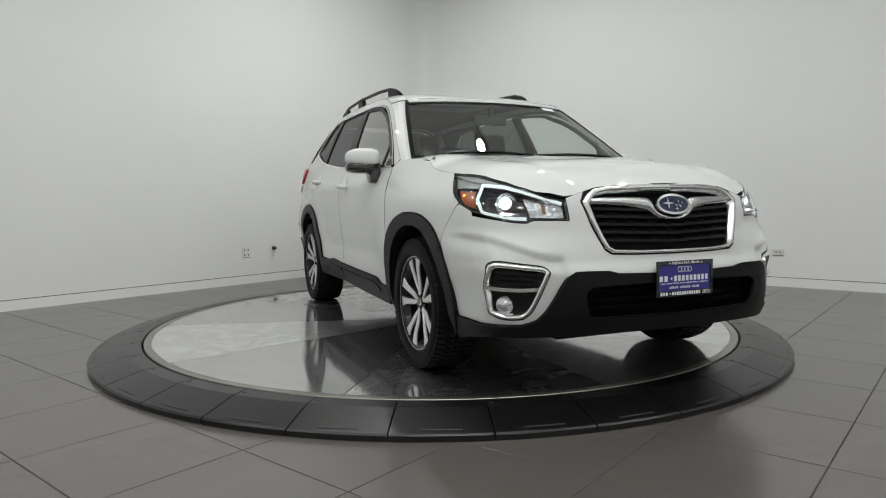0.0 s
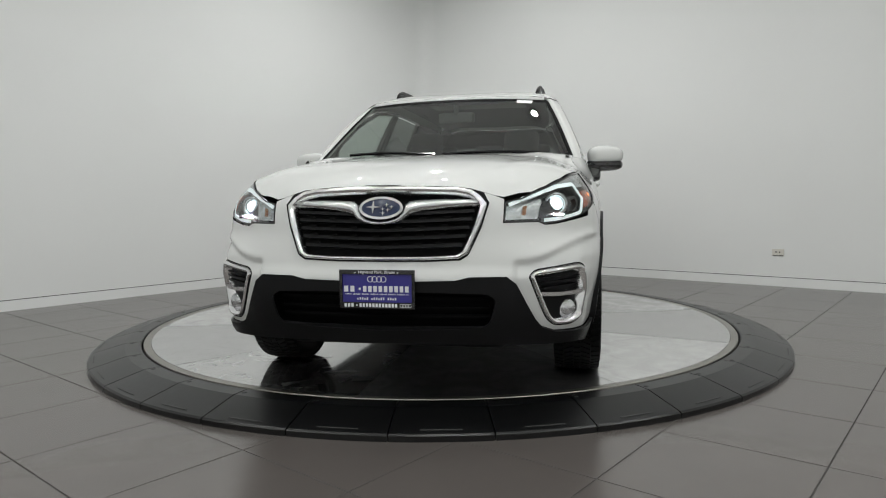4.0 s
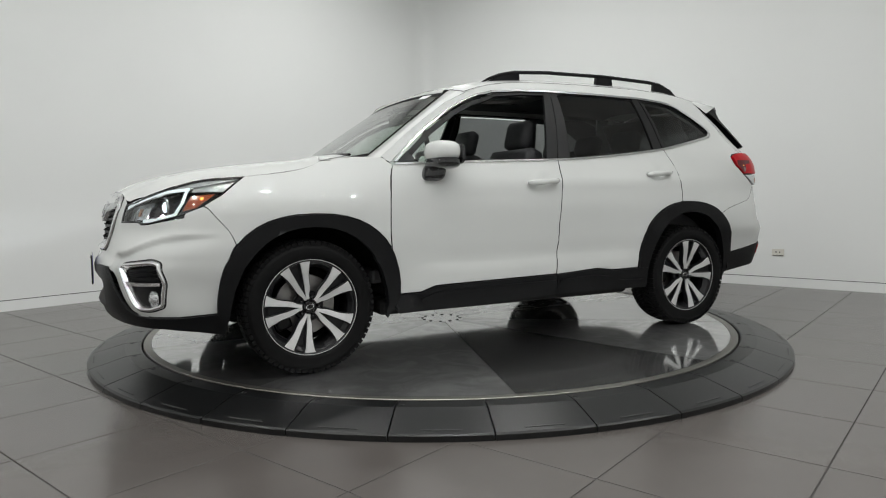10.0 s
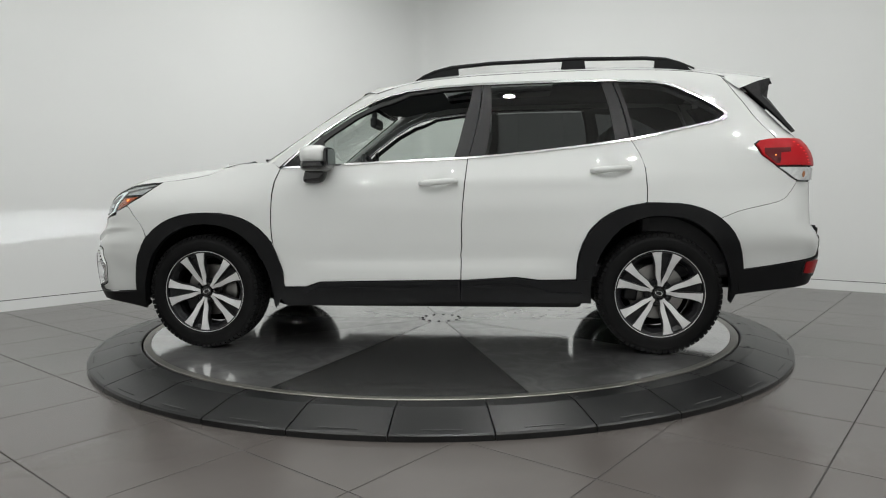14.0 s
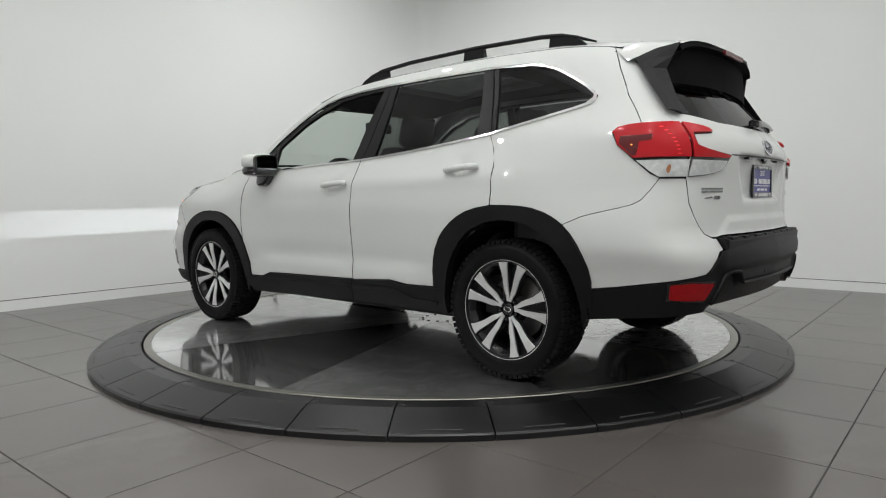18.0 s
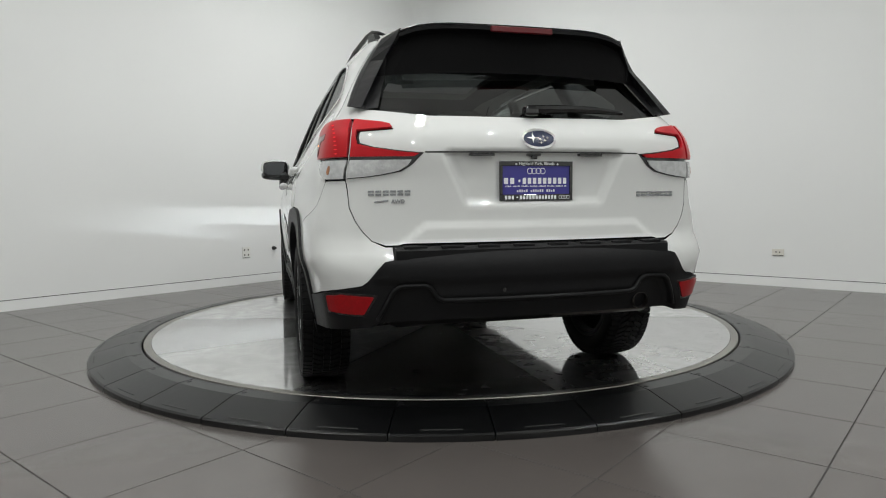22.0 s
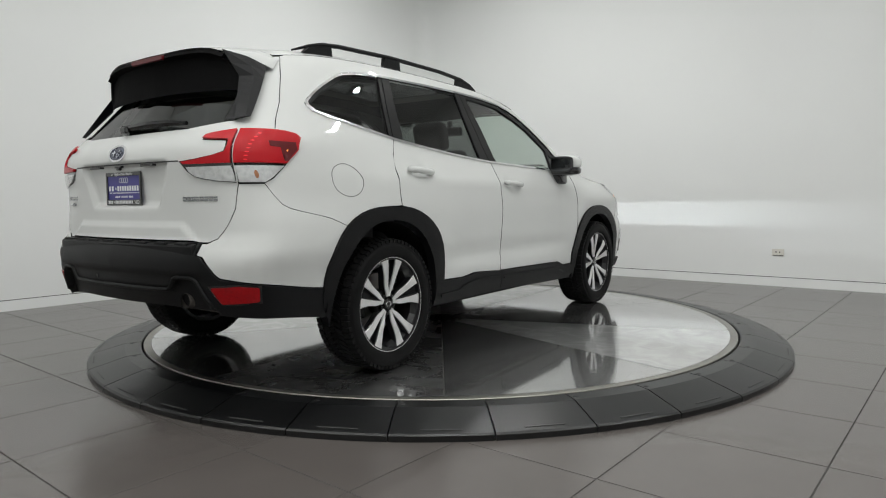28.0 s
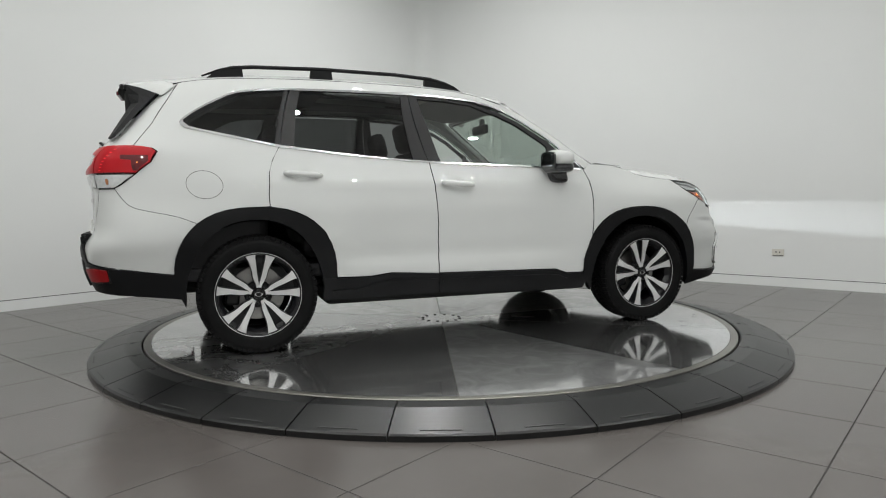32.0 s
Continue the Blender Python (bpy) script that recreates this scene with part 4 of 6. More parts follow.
    rp = [(screen(y, GLASS_TOP(y))[0] - 0.006, y) for y in (0.0, 0.15, 0.3, 0.42, 0.50, 0.56)] + [(x, RW(x) - 0.001) for x in (0.30, 0.20, 0.09, 0.0, -0.15, -0.3, -0.6, -0.9, -1.1, -1.2, -1.3, -1.4, -1.5, -1.58, -1.65, -1.70, -1.75)] + [(-1.80, 0.50), (-1.85, 0.25), (-1.86, 0.0)]
    rp = rp + [(x, -y) for x, y in rp[::-1][1:-1]]
    moon = rounded([(-0.02, 0.40), (-0.80, 0.40), (-0.80, -0.40), (-0.02, -0.40)], 0.05)
    shell("roof", roof, rp, M_PAINT, CAR, holes=[moon], step=0.07, thick=0.004, gap=0.001)
    shell("sunroof", roof, inset(moon, 0.004), M_PRIV, CAR, step=0.1, thick=0.004, off=-0.004, label="dark glass sunroof")
    # dark shell behind the gaps
    nz = FY((0.0, 0.30), (0.6, 0.29)) + SX((1.80, 0.30), (1.80, 0.80)) + FY((0.82, 0.86), (0.5, 0.90), (0.0, 0.915))
    shell("inner_nose", body, nose_wide(nz), M_BLACK, CAR, off=-0.07, thick=0, gap=0)
    for sd, word in both:
        shell("inner_side", body, SX((0.86, 0.30), (0.92, 0.60), (1.02, 0.76), (1.28, 0.83), (1.50, 0.80), (1.64, 0.74), (1.74, 0.80), (1.55, 0.97), (1.0, 1.03), (0.8, 1.03), (-0.25, 1.06), (-1.15, 1.12), (-1.70, 1.22), (-1.85, 1.10), (-2.0, 0.9),
              (-2.1, 0.6), (-1.80, 0.50), (-1.70, 0.72), (-1.50, 0.85), (-1.20, 0.85), (-1.0, 0.74), (-0.9, 0.56), (-0.9, 0.30)), M_BLACK, CAR, side=sd, off=-0.03, thick=0, gap=0)


body_panels()


def windows():
    for sd in (1, -1):
        fr = [(0.80, 1.085), (0.70, 1.185), (0.595, 1.272), (0.43, 1.383), (0.30, 1.453), (0.10, 1.517), (-0.1, 1.54), (-0.30, 1.548), (-0.255, 1.35), (-0.20, 1.118), (0.3, 1.10)]
        rr = [(-0.375, 1.548), (-0.7, 1.552), (-1.035, 1.548), (-1.105, 1.19), (-0.68, 1.150), (-0.355, 1.128)]
        qr = [(-1.115, 1.548), (-1.30, 1.535), (-1.39, 1.518), (-1.58, 1.425), (-1.685, 1.355), (-1.69, 1.335), (-1.64, 1.312), (-1.185, 1.215)]
        if sd < 0:
            shell("side_window", body, SX(*fr), M_WIND, CAR, side=sd, off=-0.012, thick=0.004, label="closed clear front side window")
        shell("side_window", body, SX(*rr), M_PRIV, CAR, side=sd, off=-0.012, thick=0.004, label="dark tinted rear side window")
        shell("quarter_window", body, SX(*qr), M_PRIV, CAR, side=sd, off=-0.010, thick=0.004, label="dark tinted rear quarter window")
    ws = [(-0.762, 1.115), (-0.4, 1.10), (0.0, 1.092), (0.4, 1.10), (0.762, 1.115), (0.711, 1.25), (0.658, 1.38), (0.602, 1.50), (0.584, GLASS_TOP(0.584)), (0.4, GLASS_TOP(0.4)), (0.0, GLASS_TOP(0)), (-0.4, GLASS_TOP(0.4)), (-0.584, GLASS_TOP(0.584)), (-0.602, 1.50), (-0.658, 1.38), (-0.711, 1.25)]
    shell("windscreen", screen, ws, M_WIND, CAR, step=0.08, thick=0.005)
    shell("screen_frit", screen, ws, M_BLACK, CAR, step=0.05, thick=0.0, off=0.0015, gap=0, holes=[inset(ws, 0.020)], label="black printed windscreen edge")
    edge = [(0.925, 1.092), (0.90, 1.112), (0.80, 1.195), (0.63, 1.322), (0.45, 1.440), (0.30, 1.512), (0.15, 1.566)]
    glass_y = Curve([(1.08, 0.777), (1.115, 0.764), (1.25, 0.713), (1.38, 0.660), (1.50, 0.604), (1.57, 0.567)])
    for sd in (1, -1):
        vs, fs = [], []
        line = dense(edge, 0.05, False)
        for x, z in line:
            a = Vector(body(*sx(x, z)))
            b = Vector(screen(glass_y(z), z))
            m = a.lerp(b, 0.45) + Vector((0.002, 0.004, 0.001))
            vs += [(a.x, sd * (a.y - 0.001), a.z), (m.x, sd * m.y, m.z), (b.x, sd * b.y, b.z), (b.x - 0.01, sd * b.y, b.z - 0.03)]
        for k in range(len(line) - 1):
            for i in range(3):
                f = (4 * k + i, 4 * k + i + 1, 4 * k + 5 + i, 4 * k + 4 + i)
                fs.append(f if sd > 0 else f[::-1])
        pydata("windscreen_pillar", vs, fs, M_PAINT, CAR, "white windscreen pillar")
        vs, fs = [], []
        for k in range(9):
            x = 0.86 + 0.36 * k / 8
            a = Vector(body(*sx(x, 1.096)))
            vs += [(x, sd * (a.y + 0.0015), a.z - 0.004), (x, sd * (a.y - 0.006), a.z + 0.008), (x, sd * (a.y - 0.03), a.z + 0.016), (x, sd * 0.725, a.z + 0.014), (x, sd * 0.715, a.z - 0.03)]
        for k in range(8):
            for i in range(4):
                fs.append((5 * k + i, 5 * k + i + 1, 5 * k + 6 + i, 5 * k + 5 + i))
        pydata("fender_top", vs, fs, M_PAINT, CAR)
        # folded gutter below the bonnet's edge
        vs, fs = [], []
        xs = [1.06 + 0.58 * k / 16 for k in range(17)]
        for x in xs:
            a = Vector(body(*sx(x, HE(x) - 0.006)))
            vs += [(x, sd * a.y, a.z), (x, sd * (a.y - 0.012), a.z - 0.004), (x, sd * (a.y - 0.05), a.z - 0.008)]
        for k in range(16):
            for i in range(2):
                f = (3 * k + i, 3 * k + i + 1, 3 * k + 4 + i, 3 * k + 3 + i)
                fs.append(f if sd > 0 else f[::-1])
        pydata("fender_gutter", vs, fs, M_PAINT, CAR)
    vs, fs = [], []
    for k in range(-12, 13):
        y = 0.572 * k / 12
        b = Vector(screen(y, GLASS_TOP(y)))
        a = Vector(roof(b.x - 0.045, y))
        vs += [(a.x, a.y, a.z + 0.0015), (b.x - 0.010, y, max(b.z + 0.002, roof(b.x - 0.01, y)[2] + 0.0005)), (b.x + 0.006, y, b.z + 0.001), (b.x + 0.004, y, b.z - 0.012)]
    for k in range(24):
        for i in range(3):
            fs.append((4 * k + i, 4 * k + i + 1, 4 * k + 5 + i, 4 * k + 4 + i)[::-1])
    pydata("roof_header", vs, fs, M_PAINT, CAR, "white roof edge over the windscreen")
    shell("rear_window", body, tail_wide(RY((0.0, 1.54), (0.55, 1.53), (0.605, 1.40), (0.652, 1.24), (0.42, 1.208), (0.0, 1.203))), M_REARGLASS, CAR, off=-0.008, thick=0.004, gap=0)


windows()




def nose(y, z):
    q, z = fy(abs(y), z)
    x, yy, zz = body(q, z)
    return (x, math.copysign(yy, y), zz)


def tail(y, z):
    """Looked at from behind: u runs to the car's left."""
    q, z = ry(abs(y), z)
    x, yy, zz = body(q, z)
    return (x, math.copysign(yy, y), zz)


def letters(text, size, mat, parent, m, name="lettering", depth=0.0006, bold=0.0):
    cu = bpy.data.curves.new(name, "FONT")
    cu.body, cu.size, cu.extrude, cu.align_x, cu.offset = text, size, depth, "CENTER", bold
    tmp = new("tmp", cu)
    dg = bpy.context.evaluated_depsgraph_get()
    me = bpy.data.meshes.new_from_object(tmp.evaluated_get(dg))
    bpy.data.objects.remove(tmp)
    bpy.data.curves.remove(cu)
    me.name = name
    me.materials.clear()
    me.materials.append(mat)
    ob = new(name, me)
    ob.parent = parent
    ob.matrix_basis = m
    return ob


def flat_box(name, mat, parent, m, w, h, d=0.0008, x=0.0, y=0.0, z=0.0, bevel=0.0):
    bm = bmesh.new()
    box(bm, x - w / 2, x + w / 2, y - h / 2, y + h / 2, z, z + d, bevel)
    o = part(name, bm, mat, parent)
    o.matrix_basis = m
    return o


def dealer_plate(m):
    """A dealer's advertising plate in a black frame; local x across, y up, z out. Parts hang on the plate."""
    bm = bmesh.new()
    box(bm, -0.150, 0.150, -0.074, 0.074, 0, 0.004, 0.002)
    plate = part("number_plate", bm, M_BLUE, CAR, "blue dealer plate in a black frame with white print")
    plate.matrix_basis = m
    bm = bmesh.new()
    for x0, x1, y0, y1 in ((-0.156, 0.156, 0.060, 0.078), (-0.156, 0.156, -0.078, -0.052), (-0.156, -0.143, -0.0521, 0.0601), (0.143, 0.156, -0.0521, 0.0601)):
        box(bm, x0, x1, y0, y1, 0.002, 0.009, 0.0015)
    part("plate_frame", bm, M_GLOSS, plate, "black plastic plate frame")
    letters("Highland Park, Illinois", 0.0175, M_PRINT, plate, pose(0, 0.0635, 0.0094))
    # business name and mark stay plain shapes
    for y, h, z, bars_ in ((-0.012, 0.026, 0.0045, ((-0.137, 0.052), (-0.076, 0.010), (-0.058, 0.195))), (-0.072, 0.016, 0.0094, ((-0.135, 0.043), (-0.086, 0.008), (-0.072, 0.160)))):
        bm = bmesh.new()
        for x, w in bars_:
            n = max(1, round(w / (h * 0.86)))
            for i in range(n):
                a, b = x + w * i / n, x + w * (i + 0.66) / n
                if n == 1:
                    box(bm, x, x + w * 0.8, y + h * 0.32, y + h * 0.68, z, z + 0.0006)
                else:
                    box(bm, a, b, y + h * 0.04, y + h * 0.96, z, z + 0.0006)
                    box(bm, a + (b - a) * 0.30, a + (b - a) * 0.70, y + h * 0.22, y + h * 0.78, z + 0.0001, z + 0.0005)
        part("print_bar", bm, M_PRINT, plate)
    for y, h, w in ((-0.0225, 0.0055, 0.262), (-0.043, 0.010, 0.165)):
        bm = bmesh.new()
        n = int(w / (h * 0.95))
        for i in range(n):
            if i % 7 == 5:
                continue
            x = -w / 2 + w * i / n
            box(bm, x, x + w / n * 0.62, y, y + h * (1.0 if i % 3 else 0.72), 0.0045, 0.0051)
        part("print_bar", bm, M_PRINT, plate)
    for cx, cy, r, z in ((0.0, 0.040, 0.0125, 0.0045), (0.118, -0.064, 0.0075, 0.0094)):
        bm = bmesh.new()
        for k in (-1.5, -0.5, 0.5, 1.5):
            n = 20
            for j in range(n):
                a, b = 2 * math.pi * j / n, 2 * math.pi * (j + 1) / n
                f = [bm.verts.new((cx + k * r * 1.45 + rr * math.cos(t), cy + rr * math.sin(t), z + 0.0003 * abs(k))) for rr, t in ((r, a), (r, b), (r * 0.78, b), (r * 0.78, a))]
                bm.faces.new(f[::-1])
        part("print_rings", bm, M_PRINT, plate)
    for x in (-0.088, 0.088):
        bm = bmesh.new()
        lathe(bm, [(0.0, 0.0045), (0.004, 0.004), (0.0055, 0.0)], 12, "z")
        o = part("screw", bm, M_SATIN, plate)
        o.location = (x, 0.066, 0.009)


def oval_badge(chart, cy, cz, a, b, off):
    """Navy oval with a silver rim and small silver stars."""
    sh = lambda n, out, m, o, th, **k: shell(n, chart, out, m, CAR, step=0.03, thick=th, off=o, gap=0, **k)
    sh("badge", oval((cy, cz), a, b, 40), M_NAVY, off, 0.012, label="navy oval badge with silver stars")
    sh("badge_rim", oval((cy, cz), a * 1.06, b * 1.10, 40), M_CHROME, off + 0.003, 0.012, holes=[oval((cy, cz), a * 0.93, b * 0.86, 40)])
    sg = 1 if chart is tail else -1

    def star(x, z, r):
        return [(cy + x + r * k * math.cos(math.pi / 4 * i), cz + z + r * k * 0.8 * math.sin(math.pi / 4 * i)) for i, k in enumerate((1.25, 0.28) * 4)]
    for x, z, r in ((0.032, 0.004, 0.026), (-0.024, 0.012, 0.010), (-0.045, 0.004, 0.009), (-0.008, -0.004, 0.009), (-0.030, -0.008, 0.010), (-0.010, -0.020, 0.011)):
        k = a / 0.088
        sh("badge_star", star(sg * x * k, z * k, r * k), M_CHROME, off + 0.0035, 0.002)


def front_end():
    half = [(0.0, 0.936), (0.15, 0.937), (0.30, 0.931), (0.365, 0.920), (0.402, 0.897), (0.433, 0.862), (0.411, 0.785), (0.379, 0.71), (0.356, 0.660), (0.325, 0.641), (0.20, 0.636), (0.0, 0.635)]
    full = half + [(-y, z) for y, z in half[::-1][1:-1]]
    hin = [(0.0, 0.911), (0.15, 0.910), (0.30, 0.904), (0.355, 0.893), (0.378, 0.876), (0.397, 0.852), (0.378, 0.780), (0.350, 0.71), (0.333, 0.674), (0.312, 0.662), (0.20, 0.656), (0.0, 0.655)]
    hin = [(a + (c - a) * 0.12, b + (d - b) * 0.12) for (a, b), (c, d) in zip(hin, half)]
    fin = hin + [(-y, z) for y, z in hin[::-1][1:-1]]
    gr = shell("grille", nose, inset(full, 0.01), M_BLACK, CAR, step=0.06, thick=0, off=-0.045, gap=0, label="black grille with chrome frame")
    fin = [(y * 0.995, z) for y, z in fin]
    out_, in_ = [], []
    for k in range(len(full)):
        for t in (0.0, 0.25, 0.5, 0.75):
            (a, b), (c, d) = full[k], full[(k + 1) % len(full)]
            (e, f), (g, h) = fin[k], fin[(k + 1) % len(fin)]
            out_.append((a + (c - a) * t, b + (d - b) * t))
            in_.append((e + (g - e) * t, f + (h - f) * t))
    bordered("grille_frame", nose, out_, in_, M_CHROME, CAR, (-0.02, 0.004, 0.013, 0.008, -0.04), "chrome grille frame")
    # dark ring painted as the shadow line round the grille frame
    bordered("grille_gap", nose, [(y * 1.012, z + (0.004 if z > 0.78 else -0.004)) for y, z in out_], out_, M_GAP_SHADE, CAR, (0.0, 0.002, 0.002, 0.002, 0.0))
    for z, w in ((0.690, 0.335), (0.724, 0.350), (0.758, 0.362), (0.792, 0.372), (0.826, 0.380)):
        for s, a in ((1, 0), (-1, 0)):
            y0 = 0.09 if z > 0.81 else 0.0
            ln = [(s * (y0 + (w - y0) * k / 8), z + 0.012 * (k / 8)) for k in range(9)]
            o = shell("slat", nose, ribbon(ln, 0.013), M_CLAD, CAR, step=0.05, thick=0.030, off=-0.014, gap=0)
            o.parent = gr
        for k in range(-3, 4):
            y = k * w / 3.8 + (0.03 if int(z * 1000) % 2 else -0.02)
            if abs(y) > w - 0.03 or (z > 0.81 and abs(y) < 0.11):
                continue
            zz = z + 0.010 + 0.012 * abs(y) / w
            o = shell("tab", nose, [(y - 0.016, zz - 0.004), (y + 0.016, zz - 0.004), (y + 0.011, zz + 0.004), (y - 0.011, zz + 0.004)], M_BLACK, CAR, step=0.05, thick=0.012, off=-0.008, gap=0)
            o.parent = gr
    for s in (1, -1):
        top_ = [(0.395, 0.880), (0.34, 0.884), (0.25, 0.885), (0.17, 0.883), (0.12, 0.880), (0.102, 0.868), (0.096, 0.852), (0.093, 0.838), (0.082, 0.820), (0.060, 0.805), (0.030, 0.796), (0.0, 0.793)]
        low_ = [(0.388, 0.854), (0.34, 0.852), (0.25, 0.846), (0.17, 0.836), (0.14, 0.829), (0.125, 0.824), (0.116, 0.819), (0.110, 0.812), (0.094, 0.799), (0.068, 0.788), (0.034, 0.781), (0.0, 0.779)]
        bordered("grille_wing", nose, [(s * y, z) for y, z in top_], [(s * y, z) for y, z in low_], M_SATIN, CAR, (-0.03, 0.000, 0.009, 0.003, -0.03), "satin silver wing across the grille", closed=False)
    oval_badge(nose, 0.004, 0.844, 0.086, 0.040, 0.010)
    # headlamps
    low = FY((0.499, 0.870), (0.495, 0.785), (0.628, 0.786), (0.654, 0.776), (0.70, 0.780), (0.79, 0.804))
    rear = SX((1.90, 0.826), (1.822, 0.862), (1.736, 0.914), (1.666, 0.969), (1.618, 1.002))
    top = SX(*[(x, HE(x) - 0.004) for x in (1.70, 1.80, 1.90, 2.00, 2.06, 2.10)])
    lamp = low + rear + top
    for s in (1, -1):
        hl = shell("headlamp", body, lamp, M_GLOSS, CAR, side=s, off=-0.055, thick=0, gap=0, label="headlamp with bright low beam and running light")
        sub = lambda n, out, m, o, th=0.01, st=0.03, lb="", holes=(): setattr_parent(shell(n, body, out, m, CAR, side=s, off=o, thick=th, gap=0, step=st, label=lb, holes=holes), hl)
        sub("lamp_bezel", lamp, M_GLOSS, 0.000, 0.018, 0.03, "gloss black lamp edge", [inset(rounded(lamp, 0.01), 0.005)])
        # silver brow along the top
        brow = SX((1.640, 0.992), (1.73, 0.976), (1.83, 0.958), *[(x, HE(x) - 0.017) for x in (1.90, 1.97, 2.03, 2.08, 2.105)]) + SX(*[(x, HE(x) - 0.007) for x in (2.105, 2.09, 2.05, 2.0, 1.9, 1.8, 1.7)])
        sub("brow", brow, M_CLEAR, -0.006, 0.004, 0.03, "silver lamp brow")
        # bracket-shaped running light
        below = lambda y, z: (y, min(z, HE(nose(y, z)[0]) - 0.017))
        drl = FY(below(0.515, 0.880), below(0.565, 0.903), below(0.63, 0.925), below(0.70, 0.941)) + SX((1.875, 0.945), (1.885, 0.935), (1.91, 0.88), (1.945, 0.822)) + FY((0.76, 0.806), (0.70, 0.795), (0.655, 0.792))
        sub("running_light", ribbon(rounded(drl, 0.012, False), 0.0150), M_DRL, -0.005, 0.004, 0.02, "white running light strip")
        amber = SX((1.915, 0.838), (1.85, 0.856), (1.765, 0.922), (1.87, 0.916), (1.90, 0.87))
        sub("side_marker", amber, M_AMBER, -0.010, 0.004, 0.03, "amber side marker")
        sub("marker_bulb", oval(sx(1.825, 0.899), 0.008, 0.007, 12), M_SPARK, -0.004, 0.002, 0.02)
        strip = SX((1.660, 0.984), (1.725, 0.937), (1.80, 0.938), (1.865, 0.936), (1.855, 0.955), (1.78, 0.970))
        sub("reflector", strip, M_CLEAR, -0.014, 0.004, 0.03, "clear reflector strip")
        # low beam projector and high beam bowl
        c = Vector(body(*fy(0.705, 0.855)))
        d = Vector((0.93, 0.30, 0.0)).normalized()
        bm = bmesh.new()
        lathe(bm, [(0.0, -0.010), (0.038, -0.010), (0.048, -0.002), (0.050, 0.006), (0.042, 0.010), (0.036, 0.002)], 32, "x")
        o = part("projector_ring", bm, M_SATIN, hl, "silver projector bezel", smooth=True)
        bm = bmesh.new()
        lathe(bm, [(0.0, 0.018), (0.012, 0.016), (0.022, 0.010), (0.028, 0.0)], 28, "x")
        o2 = part("projector_lens", bm, M_LOW, hl, "glowing low beam lens", smooth=True)
        for ob in (o, o2):
            ob.matrix_basis = Matrix.Translation((c.x - 0.055, s * c.y * 0.985, c.z)) @ Euler((0, 0, s * radians(10))).to_matrix().to_4x4()
        # low beam: a slot between two shades sends the light out flat and downward
        bm = bmesh.new()
        box(bm, -0.001, 0.0, -0.028, 0.028, -0.0003, 0.0)
        src = part("beam_source", bm, M_BEAM, hl, "low beam light source")
        bm = bmesh.new()
        box(bm, -0.002, 0.034, -0.034, 0.034, 0.0004, 0.0016)
        box(bm, 0.030, 0.034, -0.034, 0.034, -0.0104, -0.0046)
        box(bm, -0.002, 0.034, -0.034, 0.034, -0.0110, -0.0105)
        box(bm, -0.004, -0.0021, -0.034, 0.034, -0.0110, 0.0016)
        sh = part("beam_shade", bm, M_BLACK, hl)
        for ob in (src, sh):
            ob.matrix_basis = Matrix.Translation((c.x - 0.034, s * (c.y - 0.008), c.z - 0.040)) @ Euler((0, radians(0.7), s * radians(4))).to_matrix().to_4x4()
        bowl = FY((0.512, 0.862), (0.508, 0.80), (0.640, 0.802), (0.648, 0.90), (0.57, 0.884))
        sub("high_beam_bowl", bowl, M_BOWL, -0.035, 0.004, 0.02, "faceted silver high beam reflector")
        sub("projector_bowl", FY((0.655, 0.802), (0.652, 0.905), (0.735, 0.928), (0.785, 0.90), (0.79, 0.84), (0.755, 0.815)), M_GLOSS, -0.048, 0.002, 0.02, "dark housing round the projector")
        sub("amber_bulb", FY((0.58, 0.858), (0.578, 0.82), (0.592, 0.82), (0.595, 0.860)), M_BROWN, -0.031, 0.002, 0.02, "brown turn bulb")
        sub("lamp_lens", inset(lamp, 0.004), M_LENS, -0.003, 0.0, 0.04, "clear lamp cover")
        # fog lamp surround
        fog = rounded(FY(*FOG), 0.02)
        fs = shell("fog_surround", body, fog, M_CLAD, CAR, side=s, off=-0.045, thick=0, gap=0, label="black fog lamp recess with chrome frame")
        fsub = lambda n, out, m, o, th=0.012, st=0.03, lb="", holes=(): setattr_parent(shell(n, body, out, m, CAR, side=s, off=o, thick=th, gap=0, step=st, label=lb, holes=holes), fs)
        fd = dense(fog, 0.02)
        bordered("chrome_frame", body, fd, inset(fd, 0.020), M_CHROME, fs, (-0.04, -0.010, -0.003, -0.008, -0.045), "chrome frame", s)
        # dark ring drawn as shade round the fog lamp's chrome frame
        bordered("frame_gap", body, inset(fd, -0.006), fd, M_GAP_SHADE, fs, (-0.03, -0.0145, -0.0140, -0.0145, -0.03), "", s)
        fsub("chrome_bar", ribbon(FY((0.640, 0.497), (0.72, 0.492), (0.818, 0.496)), 0.016), M_CHROME, -0.011, 0.03, 0.03)
        for z in (0.515, 0.537, 0.559):
            fsub("louvre", ribbon(FY((0.655 + (0.54 - z) * 0.4, z), (0.73, z + 0.004), (0.81, z + 0.008)), 0.009), M_CLAD, -0.026, 0.03, 0.04)
        bm = bmesh.new()
        lathe(bm, [(0.0, 0.006), (0.020, 0.004), (0.030, -0.001), (0.033, -0.004), (0.038, -0.005), (0.040, -0.02)], 28, "x")
        o = part("fog_lamp", bm, M_BOWL, fs, "round clear fog lamp", smooth=True)
        p = Vector(body(*fy(0.752, 0.425)))
        o.matrix_basis = Matrix.Translation((p.x - 0.038, s * p.y * 0.99, p.z)) @ Euler((0, 0, s * radians(18))).to_matrix().to_4x4()
